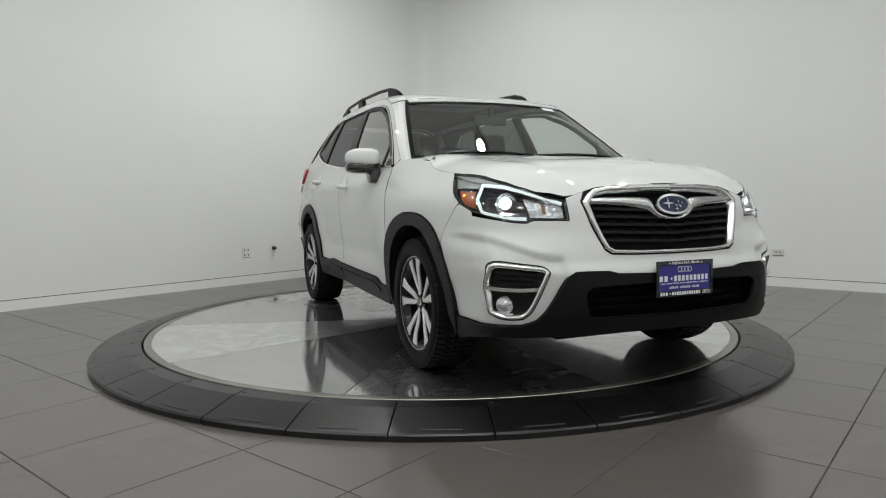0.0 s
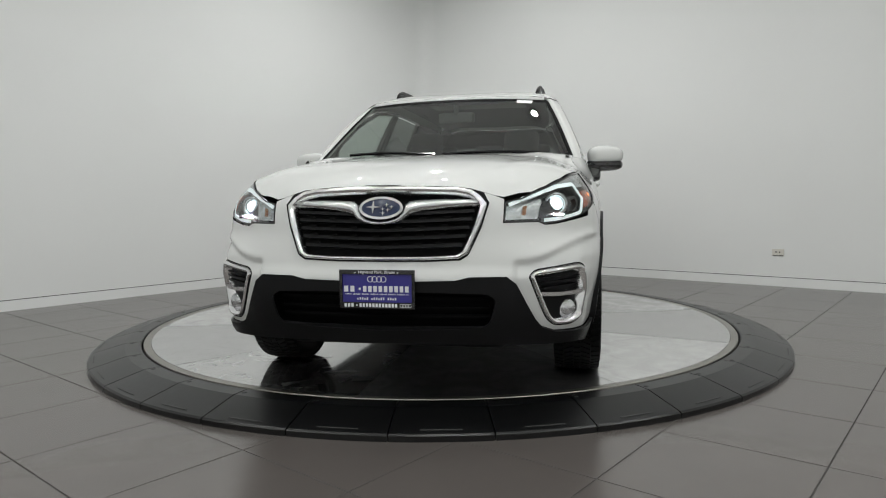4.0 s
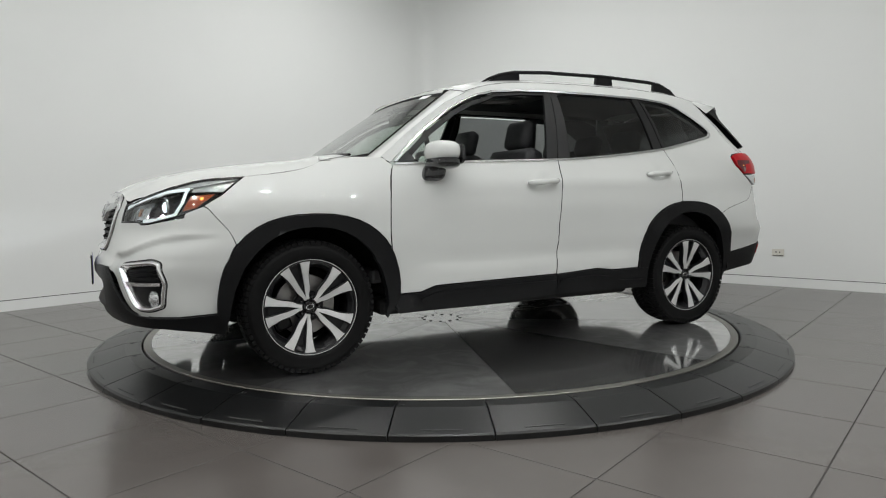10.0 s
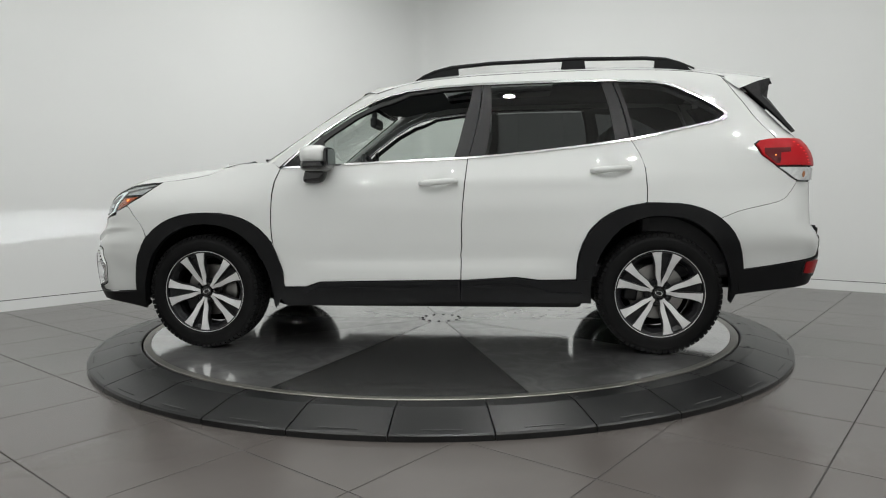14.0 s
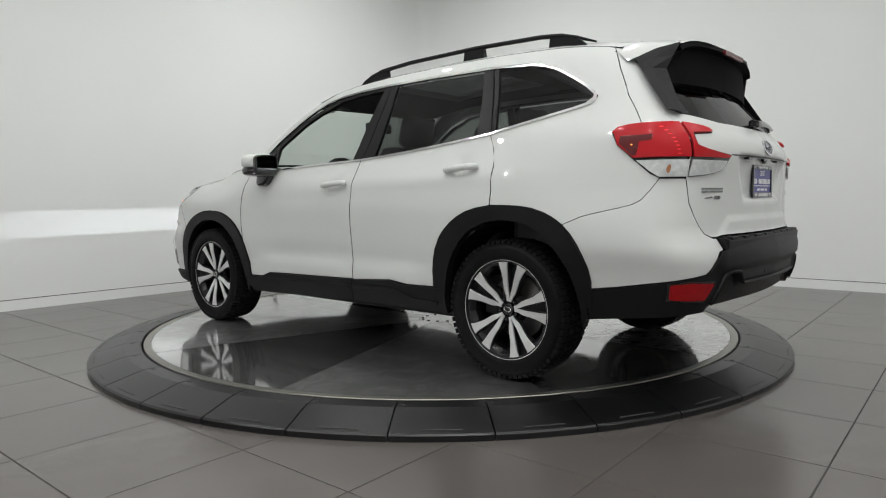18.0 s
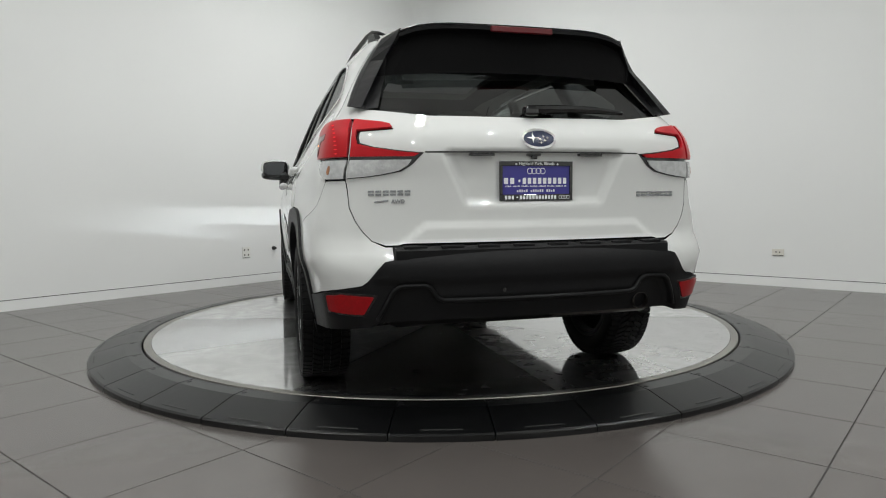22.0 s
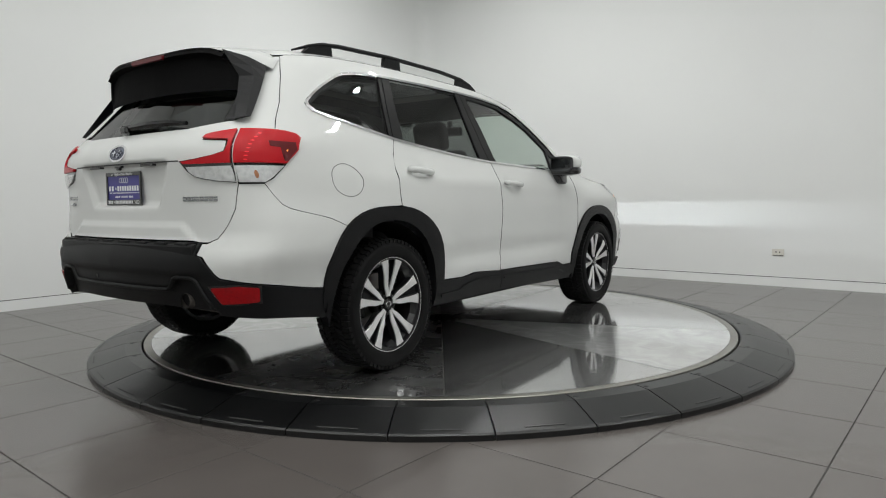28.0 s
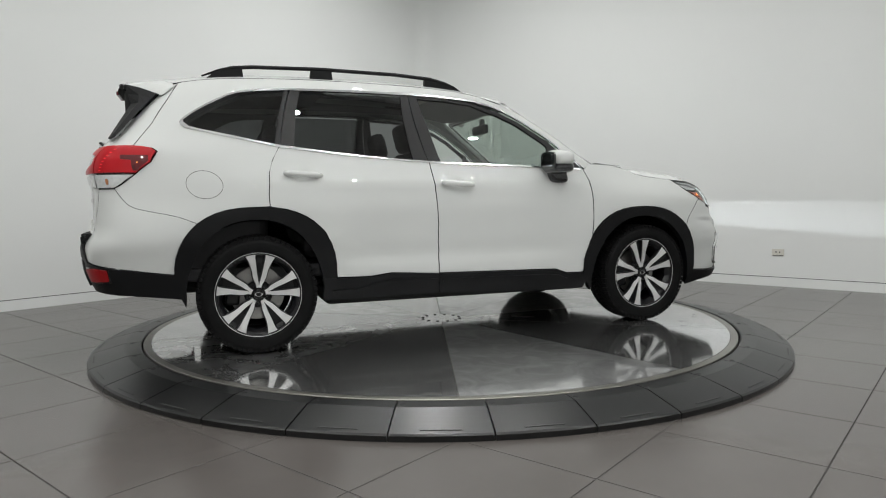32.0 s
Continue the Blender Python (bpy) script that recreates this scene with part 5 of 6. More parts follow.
    # lower intake: mesh bars and a tray lip
    for z in (0.40, 0.44, 0.48):
        ln = [(y * 0.05, z) for y in range(-9, 10)]
        shell("intake_bar", nose, ribbon(ln, 0.010), M_BLACK, CAR, step=0.06, thick=0.02, off=-0.035, gap=0)
    ln = [(y * 0.05, 0.352 + abs(y) * 0.0012) for y in range(-10, 11)]
    shell("intake_lip", nose, ribbon(ln, 0.012), M_CLAD, CAR, step=0.06, thick=0.03, off=0.012, gap=0)
    x, y, z = nose(0.0, 0.53)
    m = Matrix(((0, 0, 1, x + 0.010), (1, 0, 0, 0.004), (0, 1, 0, 0.526), (0, 0, 0, 1)))
    dealer_plate(m)


def setattr_parent(ob, parent):
    ob.parent = parent
    return ob


front_end()


def rear_end():
    for s in (1, -1):
        outer = SX((-1.965, 1.192), (-1.915, 1.189), (-1.868, 1.180), (-1.844, 1.163), (-1.876, 1.103), (-1.957, 1.036), (-2.027, 0.980), (-2.06, 0.957)) + RY((0.748, 0.957), (0.704, 1.190))
        tl = shell("tail_lamp", body, outer, M_GLOSS, CAR, side=s, off=-0.004, thick=0.03, label="red and clear wraparound tail lamp")
        sub = lambda n, out, m, o, th=0.01, st=0.03, lb="", holes=(): setattr_parent(shell(n, body, out, m, CAR, side=s, off=o, thick=th, gap=0.003, step=st, label=lb, holes=holes), tl)
        up = SX((-1.965, 1.190), (-1.915, 1.187), (-1.868, 1.179), (-1.846, 1.162), (-1.876, 1.103), (-1.952, 1.041)) + RY((0.732, 1.041), (0.705, 1.188))
        sub("red_lens", up, M_RED, 0.014, 0.02, 0.03, "glossy red lens")
        sub("dark_bar", SX((-1.885, 1.140), (-2.03, 1.140), (-2.03, 1.112), (-1.978, 1.108), (-1.968, 1.05), (-1.945, 1.05), (-1.885, 1.105)), M_REDD, 0.0155, 0.003, 0.03)
        sub("bulb_glow", oval(sx(-1.945, 1.098), 0.007, 0.006, 12), M_SPARK, 0.0165, 0.002, 0.02)
        for k in range(8):
            qq, zz = ry(0.768, 1.056 + k * 0.0155)
            sub("light_dot", oval((qq, zz), 0.012, 0.0055, 10), M_TAILGLOW, 0.0155, 0.002, 0.02)
        lowc = SX((-1.960, 1.034), (-2.027, 0.982), (-2.06, 0.960)) + RY((0.747, 0.960), (0.733, 1.035))
        sub("clear_lens", lowc, M_CLEAR, 0.010, 0.016, 0.03, "clear lower lens")
        sub("amber_bulb", oval(sx(-2.095, 0.995), 0.012, 0.020, 14), M_BROWN, 0.0115, 0.002, 0.02)
        inner = RY((0.697, 1.191), (0.66, 1.184), (0.60, 1.176), (0.572, 1.168), (0.559, 1.146), (0.60, 1.142), (0.684, 1.136), (0.690, 1.118), (0.688, 1.098), (0.640, 1.083), (0.55, 1.070), (0.452, 1.060), (0.500, 1.010), (0.54, 0.985), (0.592, 0.974), (0.657, 0.964), (0.741, 0.957))
        t2 = shell("tail_lamp", body, inner, M_GLOSS, CAR, side=s, off=0.002, thick=0.02, label="red and clear tail lamp on the tailgate")
        sub2 = lambda n, out, m, o, th=0.01, st=0.03, lb="": setattr_parent(shell(n, body, out, m, CAR, side=s, off=o, thick=th, gap=0.003, step=st, label=lb), t2)
        sub2("red_lens", RY((0.696, 1.190), (0.66, 1.183), (0.60, 1.175), (0.572, 1.167), (0.563, 1.149), (0.60, 1.145), (0.694, 1.139), (0.700, 1.118), (0.696, 1.092), (0.640, 1.078), (0.55, 1.065), (0.470, 1.057), (0.492, 1.041), (0.726, 1.041)), M_RED, 0.012, 0.016, 0.03, "glossy red lens")
        sub2("clear_lens", RY((0.498, 1.035), (0.515, 1.010), (0.55, 0.988), (0.60, 0.977), (0.657, 0.968), (0.741, 0.961), (0.727, 1.035)), M_CLEAR, 0.009, 0.014, 0.03, "clear reversing lens")
        # reflectors in the bumper
        rf = RY((0.655, 0.516), (0.77, 0.524), (0.79, 0.520)) + SX((-2.115, 0.516), (-2.105, 0.455)) + RY((0.772, 0.452), (0.690, 0.448))
        shell("reflector_recess", body, inset(rf, -0.009), M_GLOSS, CAR, side=s, off=0.0095, thick=0.006, gap=0)
        shell("reflector", body, rounded(rf, 0.01), M_REFL, CAR, side=s, off=0.013, thick=0.006, gap=0, label="red bumper reflector")
        if s > 0:
            # raised hook moulding along the edge of the skirt
            hook = [(0.640, 0.425), (0.612, 0.485), (0.585, 0.538), (0.565, 0.552), (0.540, 0.557), (0.470, 0.557), (0.448, 0.549), (0.420, 0.508), (0.398, 0.498), (0.20, 0.497), (0.0, 0.497)]
            line = RY(*dense(hook, 0.03, False))
            line = line + [(2 * QT - q, z) for q, z in line[::-1][1:]]
            rb = ribbon(line, 0.019)
            h_ = len(rb) // 2
            bordered("bumper_moulding", body, rb[:h_], rb[h_:][::-1], M_CLAD, CAR, (-0.01, 0.014, 0.020, 0.014, -0.03), "raised black bumper moulding", closed=False)
    for y in (0.16, -0.44):
        q, z = ry(abs(y), 0.53)
        q = q if y > 0 else 2 * QT - q
        shell("parking_sensor", body, oval((q, z), 0.009, 0.009, 14), M_GLOSS, CAR, off=0.011, thick=0.004, gap=0, step=0.02)
    # ribbed step pad over the bumper
    bm = bmesh.new()
    n = 24
    rows = []
    for k in range(n + 1):
        y = -0.578 + 1.156 * k / n
        xr_ = XR(0.64) + RX(abs(y) / 0.9 * 0.8) * 0.8
        rows.append([bm.verts.new((xr_ + dx, y, z)) for dx, z in ((0.0, 0.655), (-0.002, 0.688), (0.008, 0.697), (0.075, 0.703), (0.10, 0.703))])
    for a, b in zip(rows, rows[1:]):
        for i in range(4):
            bm.faces.new((a[i], a[i + 1], b[i + 1], b[i]))
    bm.faces.new(rows[0])
    bm.faces.new(rows[-1][::-1])
    bmesh.ops.recalc_face_normals(bm, faces=bm.faces)
    pad = part("step_pad", bm, M_CLAD, CAR, "ribbed black bumper step pad", smooth=False)
    for k in range(8):
        y = -0.50 + k * 0.143
        xr_ = XR(0.64) + RX(abs(y) / 0.9 * 0.8) * 0.8
        bm = bmesh.new()
        box(bm, xr_ + 0.004, xr_ + 0.07, y - 0.045, y + 0.045, 0.694, 0.7055, 0.003)
        part("rib", bm, M_CLAD, pad)
    line = [ry(y, 0.655) for y in (0.575, 0.4, 0.2, 0.0)]
    line = line + [(2 * QT - q, z) for q, z in line[::-1][1:]]
    shell("bumper_lip", body, ribbon(line, 0.008), M_CLAD, CAR, off=0.014, thick=0.02, gap=0)
    # lip over the plate with the handle slots
    line = [ry(y, 1.060) for y in (0.452, 0.3, 0.15, 0.0)]
    line = line + [(2 * QT - q, z) for q, z in line[::-1][1:]]
    shell("gate_seam", body, ribbon(line, 0.006), M_SLOT, CAR, off=0.001, thick=0.002, gap=0)
    for y, w in ((0.23, 0.05), (-0.23, 0.05), (0.015, 0.028)):
        bm = bmesh.new()
        box(bm, -2.261, -2.238, y - w, y + w, 1.046, 1.056, 0.002)
        if w < 0.04:
            box(bm, -2.262, -2.246, y - 0.012, y + 0.012, 1.034, 1.05, 0.003)
        part("plate_lamp", bm, M_GLOSS, CAR)
    x = tail(0.0, 0.95)[0] + 0.022
    dealer_plate(Matrix(((0, 0, -1, x), (-1, 0, 0, 0.0), (0, 1, 0, 0.948), (0, 0, 0, 1))))
    oval_badge(tail, 0.0, 1.111, 0.068, 0.036, 0.004)
    # model names stay plain bars; the drive letters are readable
    def bars(y0, y1, z, h, n):
        w = (y1 - y0) / n
        for k in range(n):
            a, b = y0 + w * k + w * 0.08, y0 + w * (k + 1) - w * 0.12
            shell("badge_bar", tail, [(a, z), (b, z), (b, z + h * 0.42), (a, z + h * 0.42)], M_BADGE, CAR, step=0.05, thick=0.003, off=0.003, gap=0)
            shell("badge_bar", tail, [(a, z + h * 0.58), (b, z + h * 0.58), (b, z + h), (a, z + h)], M_BADGE, CAR, step=0.05, thick=0.003, off=0.003, gap=0)
    bars(0.505, 0.668, 0.896, 0.020, 6)
    bars(-0.655, -0.455, 0.884, 0.020, 8)
    for k in range(2):
        y0, y1 = ((0.525, 0.585), (0.590, 0.642))[k]
        if k:
            shell("badge_bar", tail, [(y0, 0.873), (y1, 0.870), (y1, 0.875), (y0, 0.880)], M_BADGE, CAR, step=0.05, thick=0.003, off=0.003, gap=0)
    x, y, z = tail(0.555, 0.868)
    letters("AWD", 0.021, M_BADGE, CAR, Matrix(((-0.17, 0, -0.985, x - 0.004), (-0.985, 0, 0.17, 0.555), (0, 1, 0, 0.867), (0, 0, 0, 1))), depth=0.0015, bold=0.0006)
    # spoiler: white top, black underside and side wings
    sp = [(-1.752, 0.556), (-1.80, 0.554), (-1.92, 0.522), (-2.025, 0.492), (-2.07, 0.30), (-2.09, 0.0)]
    front = [(-1.785, 0.0), (-1.78, 0.25), (-1.765, 0.45)]
    poly = front + sp
    poly = poly + [(x, -y) for x, y in poly[::-1] if y > 1e-6]
    spo = shell("spoiler", roof, poly, M_PAINT, CAR, step=0.06, thick=0.004, gap=0.001, label="white roof spoiler with black side wings")
    # underside; its black sheet runs on down, imitating the spoiler's reflection in the glass
    vs, fs = [], []
    for k in range(-8, 9):
        t = k / 8
        y = t * 0.502
        xe = -2.09 + 0.065 * t * t
        ze = roof(xe, y)[2]
        vs += [(xe + 0.004, y, ze - 0.006), (xe - 0.006, y, ze - 0.024), (xe + 0.03, y, ze - 0.034), (tail(abs(y) * 1.2, 1.40 - 0.015 * t * t)[0] - 0.012, y * 1.2, 1.40 - 0.015 * t * t)]
    for k in range(16):
        for i in range(3):
            fs.append((4 * k + i, 4 * k + i + 1, 4 * k + 5 + i, 4 * k + 4 + i))
    pydata("spoiler_underside_reflection", vs, fs, M_BLACK, spo, "black spoiler underside, carried down over the glass as its dark reflection", smooth=False)
    bm = bmesh.new()
    box(bm, -2.102, -2.085, -0.135, 0.135, roof(-2.09, 0)[2] - 0.032, roof(-2.09, 0)[2] - 0.008, 0.004)
    part("brake_light", bm, M_REDD, spo, "red high brake light")
    for s in (1, -1):
        A, D = Vector((-1.846, 0.584, 1.512)), Vector((-2.055, 0.722, 1.248))
        B, E, C = Vector((-2.020, 0.494, 1.572)), Vector((-1.985, 0.560, 1.449)), Vector((-2.100, 0.672, 1.240))
        g1, g2, g3 = tail(0.585, 1.40), tail(0.60, 1.385), tail(0.652, 1.236)
        vs, fs = [], []
        n = 8
        for k in range(n + 1):
            t = k / n
            o1 = D.lerp(A, t) + Vector((0, 0.010 * math.sin(math.pi * t), 0))
            o2 = C.lerp(E, t / 0.75) if t < 0.75 else E.lerp(B, (t - 0.75) / 0.25)
            i2 = Vector(g3).lerp(Vector(g2), min(1, t / 0.75)) if t < 0.75 else Vector(g2).lerp(Vector((-2.0, 0.50, 1.545)), (t - 0.75) / 0.25)
            m = o1.lerp(o2, 0.5) + Vector((0, 0.018, 0.004))
            i3 = tail(max(0.3, i2.y - 0.045), i2.z)
            vs += [o1, m, o2, i2 + Vector((-0.012, 0, 0)), Vector(i3) + Vector((-0.004, 0, 0.004))]
        for k in range(n):
            for i in range(4):
                fs.append((5 * k + i, 5 * k + i + 1, 5 * k + 6 + i, 5 * k + 5 + i))
        fs += [(0, 1, 2, 3, 4)]
        vs = [(v[0], s * v[1], v[2]) for v in vs]
        pydata("side_wing", vs, fs, M_CLAD, spo, "matt black spoiler side wing", smooth=False)
        # white flank between the roof edge and the wing
        T = [Vector(roof(x, y)) for x, y in ((-1.735, 0.556), (-1.79, 0.554), (-1.86, 0.540), (-1.93, 0.518), (-2.022, 0.490))]
        L = [Vector(body(*sx(-1.742, 1.566))), A + Vector((0.03, 0.004, -0.012)), A, A.lerp(B, 0.5), B]
        vs = [(v.x, s * v.y, v.z) for a, b in zip(T, L) for v in (a + Vector((0, 0, 0.002)), a.lerp(b, 0.5) + Vector((-0.002, 0.004, 0.003)), b + Vector((-0.001, 0.003, 0)))]
        fs = [(3 * k + i, 3 * k + 1 + i, 3 * k + 4 + i, 3 * k + 3 + i) for k in range(4) for i in range(2)]
        pydata("spoiler_flank", vs, [f if s < 0 else f[::-1] for f in fs], M_PAINT, spo)
    # rear wiper
    bm = bmesh.new()
    def rw(y, z):
        x = tail(y, z)[0]
        return (x - 0.022, y, z)
    tube(bm, [rw(0.02, 1.232), rw(-0.15, 1.240), rw(-0.30, 1.240), rw(-0.42, 1.232)], [0.024, 0.022, 0.018, 0.010], 8, 0.8)
    box(bm, rw(0.0, 1.22)[0] - 0.02, rw(0.0, 1.22)[0] + 0.03, -0.02, 0.040, 1.206, 1.246, 0.012)
    part("rear_wiper", bm, M_GLOSS, CAR, "black rear wiper", smooth=False)


rear_end()


def side_trim():
    belt = [(0.83, 1.074), (0.5, 1.086), (0.2, 1.099), (-0.262, 1.114), (-0.45, 1.126), (-0.682, 1.146), (-0.95, 1.174), (-1.182, 1.203), (-1.40, 1.246), (-1.62, 1.292), (-1.685, 1.308), (-1.712, 1.328), (-1.712, 1.350),
            (-1.66, 1.393), (-1.58, 1.444), (-1.46, 1.508), (-1.40, 1.530), (-1.315, 1.545), (-1.093, 1.559), (-0.7, 1.563), (-0.331, 1.560), (-0.096, 1.551), (0.106, 1.530), (0.20, 1.508), (0.307, 1.468), (0.442, 1.395), (0.611, 1.282), (0.735, 1.180), (0.83, 1.086)]
    for s in (1, -1):
        shell("window_trim", body, ribbon(SX(*dense(belt[:11], 0.08, False)), 0.011), M_CHROME, CAR, side=s, off=0.006, thick=0.012, gap=0, step=0.04, label="thin chrome window strip")
        shell("window_trim", body, ribbon(SX(*dense(belt[10:18], 0.05, False)), 0.016), M_CHROME, CAR, side=s, off=0.006, thick=0.012, gap=0, step=0.03, label="thin chrome window strip")
        shell("window_trim", body, ribbon(SX(*dense(belt[17:], 0.08, False)), 0.014), M_SATIN, CAR, side=s, off=0.004, thick=0.012, gap=0, step=0.04, label="thin satin window strip")
        # black posts between the panes
        post = lambda out, lb="": shell("pillar_cover", body, SX(*out), M_POST, CAR, side=s, off=-0.004, thick=0.02, gap=0.001, label=lb)
        post([(-0.288, 1.557), (-0.338, 1.558), (-0.262, 1.116), (-0.180, 1.113), (-0.24, 1.35)], "satin black door post cover")
        post([(-0.342, 1.558), (-0.390, 1.557), (-0.365, 1.13), (-0.266, 1.118)], "satin black door post cover")
        post([(-1.030, 1.556), (-1.090, 1.557), (-1.176, 1.207), (-1.095, 1.192)], "satin black door post cover")
        post([(-1.096, 1.557), (-1.125, 1.555), (-1.205, 1.215), (-1.180, 1.207)], "satin black door post cover")
        post([(0.625, 1.262), (0.600, 1.280), (0.590, 1.10), (0.615, 1.09)])
        post([(0.822, 1.080), (0.60, 1.272), (0.42, 1.392), (0.28, 1.460), (0.10, 1.522), (-0.1, 1.543), (-0.30, 1.552), (-0.30, 1.535), (-0.1, 1.525), (0.09, 1.503), (0.26, 1.440), (0.40, 1.372), (0.57, 1.255), (0.755, 1.095)])
        shell("mirror_patch", body, SX((0.822, 1.084), (0.745, 1.150), (0.70, 1.092)), M_GLOSS, CAR, side=s, off=0.001, thick=0.01, gap=0)
        shell("corner_window", body, SX((0.735, 1.155), (0.635, 1.245), (0.620, 1.10), (0.705, 1.097)), M_WIND, CAR, side=s, off=-0.010, thick=0.004, gap=0)
        # creases: cladding step on sills and black seam lines of the bumpers
        shell("sill_step", body, ribbon(SX((0.70, 0.330), (0.62, 0.356), (0.55, 0.362), (-0.20, 0.372)), 0.020), M_CLAD, CAR, side=s, off=0.022, thick=0.012, gap=0)
        shell("sill_step", body, ribbon(SX((-0.24, 0.372), (-0.50, 0.384), (-0.62, 0.370), (-0.72, 0.340), (-0.90, 0.336)), 0.020), M_CLAD, CAR, side=s, off=0.022, thick=0.012, gap=0)
        # handles
        for hx, hz in ((-0.10, 0.978), (-1.06, 1.036)):
            y = body(*sx(hx, hz))[1]
            bm = bmesh.new()
            sl = math.atan2(0.014, 0.223)
            pts = []
            for k in range(9):
                t = k / 8
                pts.append((hx + 0.108 - 0.216 * t, s * (y + 0.012 + 0.022 * math.sin(math.pi * t) ** 0.5), hz - 0.007 + 0.014 * t))
            tube(bm, pts, [0.012, 0.017, 0.019, 0.019, 0.018, 0.018, 0.019, 0.018, 0.013], 10, 1.0)
            h = part("door_handle", bm, M_PAINT, CAR, "white door handle", smooth=True)
            if hx > -0.5 and s > 0:
                bm = bmesh.new()
                lathe(bm, [(0.0, 0.002), (0.006, 0.002), (0.007, 0.0)], 12, "y")
                o = part("key_lock", bm, M_SLOT, h)
                o.location = (hx - 0.09, y + 0.030, hz + 0.006)
        # roof rail
        path = [(0.085, 0.500, 1.612), (0.03, 0.508, 1.640), (-0.04, 0.512, 1.665), (-0.143, 0.517, 1.687), (-0.389, 0.522, 1.703), (-0.883, 0.525, 1.711), (-1.30, 0.515, 1.704), (-1.42, 0.508, 1.694), (-1.50, 0.495, 1.676), (-1.596, 0.475, 1.643)]
        bm = bmesh.new()
        tube(bm, [(x, s * y, z) for x, y, z in path], [0.005, 0.009, 0.011, 0.012, 0.012, 0.012, 0.012, 0.012, 0.009, 0.005], 10, 1.0)
        rail = part("roof_rail", bm, M_CLAD, CAR, "black roof rail", smooth=True)
        feet = [[(0.088, 1.60), (-0.19, 1.60), (-0.185, 1.684), (-0.10, 1.672), (0.0, 1.644)], [(-0.80, 1.60), (-0.960, 1.60), (-0.945, 1.70), (-0.815, 1.70)],
                [(-1.600, 1.60), (-1.35, 1.60), (-1.36, 1.692), (-1.45, 1.682), (-1.52, 1.664)]]
        for f in feet:
            bm = bmesh.new()
            yc = 0.508 if f[0][0] < -1 or f[0][0] > 0 else 0.523
            a = [bm.verts.new((x, s * (yc - 0.014), z)) for x, z in f]
            b = [bm.verts.new((x, s * (yc + 0.014), z)) for x, z in f]
            bm.faces.new(a)
            bm.faces.new(b)
            for i in range(len(f)):
                bm.faces.new((a[i], a[(i + 1) % len(f)], b[(i + 1) % len(f)], b[i]))
            bmesh.ops.recalc_face_normals(bm, faces=bm.faces)
            part("rail_foot", bm, M_CLAD, rail)
        # mirror
        def blob(x0, x1, y0, y1, z0, z1, bev, taper=0.0):
            b = bmesh.new()
            box(b, x0, x1, y0, y1, z0, z1)
            bmesh.ops.subdivide_edges(b, edges=b.edges[:], cuts=7, use_grid_fill=True)
            c, h = Vector(((x0 + x1) / 2, (y0 + y1) / 2, (z0 + z1) / 2)), Vector(((x1 - x0) / 2, (y1 - y0) / 2, (z1 - z0) / 2))
            for v in b.verts:
                d = Vector(((v.co.x - c.x) / h.x, (v.co.y - c.y) / h.y, (v.co.z - c.z) / h.z))
                k = max(abs(d.x), abs(d.y), abs(d.z)) / (abs(d.x) ** bev + abs(d.y) ** bev + abs(d.z) ** bev) ** (1 / bev)
                d *= k
                d.z *= 1 - taper * max(0, d.y) * 0.5
                d.x *= 1 - taper * 0.3 * (d.y + 1)
                v.co = Vector((c.x + d.x * h.x, c.y + d.y * h.y, c.z + d.z * h.z))
            return b
        b = blob(0.508, 0.690, 0.845, 1.058, 1.076, 1.198, 2.9, 0.30)
        mir = part("mirror", flipped(b, s), M_PAINT, CAR, "white door mirror with black lower shell", smooth=True)
        b = blob(0.511, 0.684, 0.838, 1.056, 1.040, 1.118, 3.0, 0.22)
        part("lower_shell", flipped(b, s), M_GLOSS, mir, smooth=True)
        b = blob(0.560, 0.690, 0.845, 0.925, 0.980, 1.075, 3.5)
        for v in b.verts:
            v.co.x += (1.075 - v.co.z) * 0.25 - 0.015
        part("mirror_foot", flipped(b, s), M_GLOSS, mir, "black mirror foot", smooth=True)
        b = blob(0.506, 0.530, 0.860, 1.040, 1.065, 1.182, 5.0, 0.15)
        part("mirror_bezel", flipped(b, s), M_GLOSS, mir, smooth=True)
        b = blob(0.5035, 0.5075, 0.868, 1.030, 1.073, 1.174, 5.0, 0.15)
        part("mirror_glass", flipped(b, s), M_MIRROR, mir, "mirror glass", smooth=True)
    # fuel flap on the right side
    c = sx(-1.602, 0.977)
    ring = oval(c, 0.098, 0.080, 40)
    shell("fuel_flap_gap", body, ring, M_SLOT, CAR, side=-1, off=0.0012, thick=0.001, gap=0, holes=[oval(c, 0.0955, 0.0775, 40)], step=0.03)
    # front wipers, cowl, inspection sticker, roof fin
    bm = bmesh.new()
    vs = []
    cowl = [(-0.66, 1.072), (-0.4, 1.06), (0, 1.05), (0.4, 1.06), (0.66, 1.072), (0.65, 1.113), (0.4, 1.104), (0, 1.096), (-0.4, 1.104), (-0.65, 1.113)]
    shell("cowl", screen, cowl, M_CLAD, CAR, step=0.08, thick=0.01, off=0.004, label="black cowl below the windscreen")
    for y0, y1, z0, z1 in ((0.62, 0.02, 1.120, 1.124), (-0.02, -0.55, 1.124, 1.134)):
        b2 = bmesh.new()
        pts = []
        for k in range(9):
            t = k / 8
            p = screen(y0 + (y1 - y0) * t, z0 + (z1 - z0) * t + 0.012 * math.sin(math.pi * t))
            pts.append((p[0] + 0.02, p[1], p[2] + 0.014))
        tube(b2, pts, 0.011, 6, 0.8)
        part("wiper", b2, M_GLOSS, CAR, "black windscreen wiper")
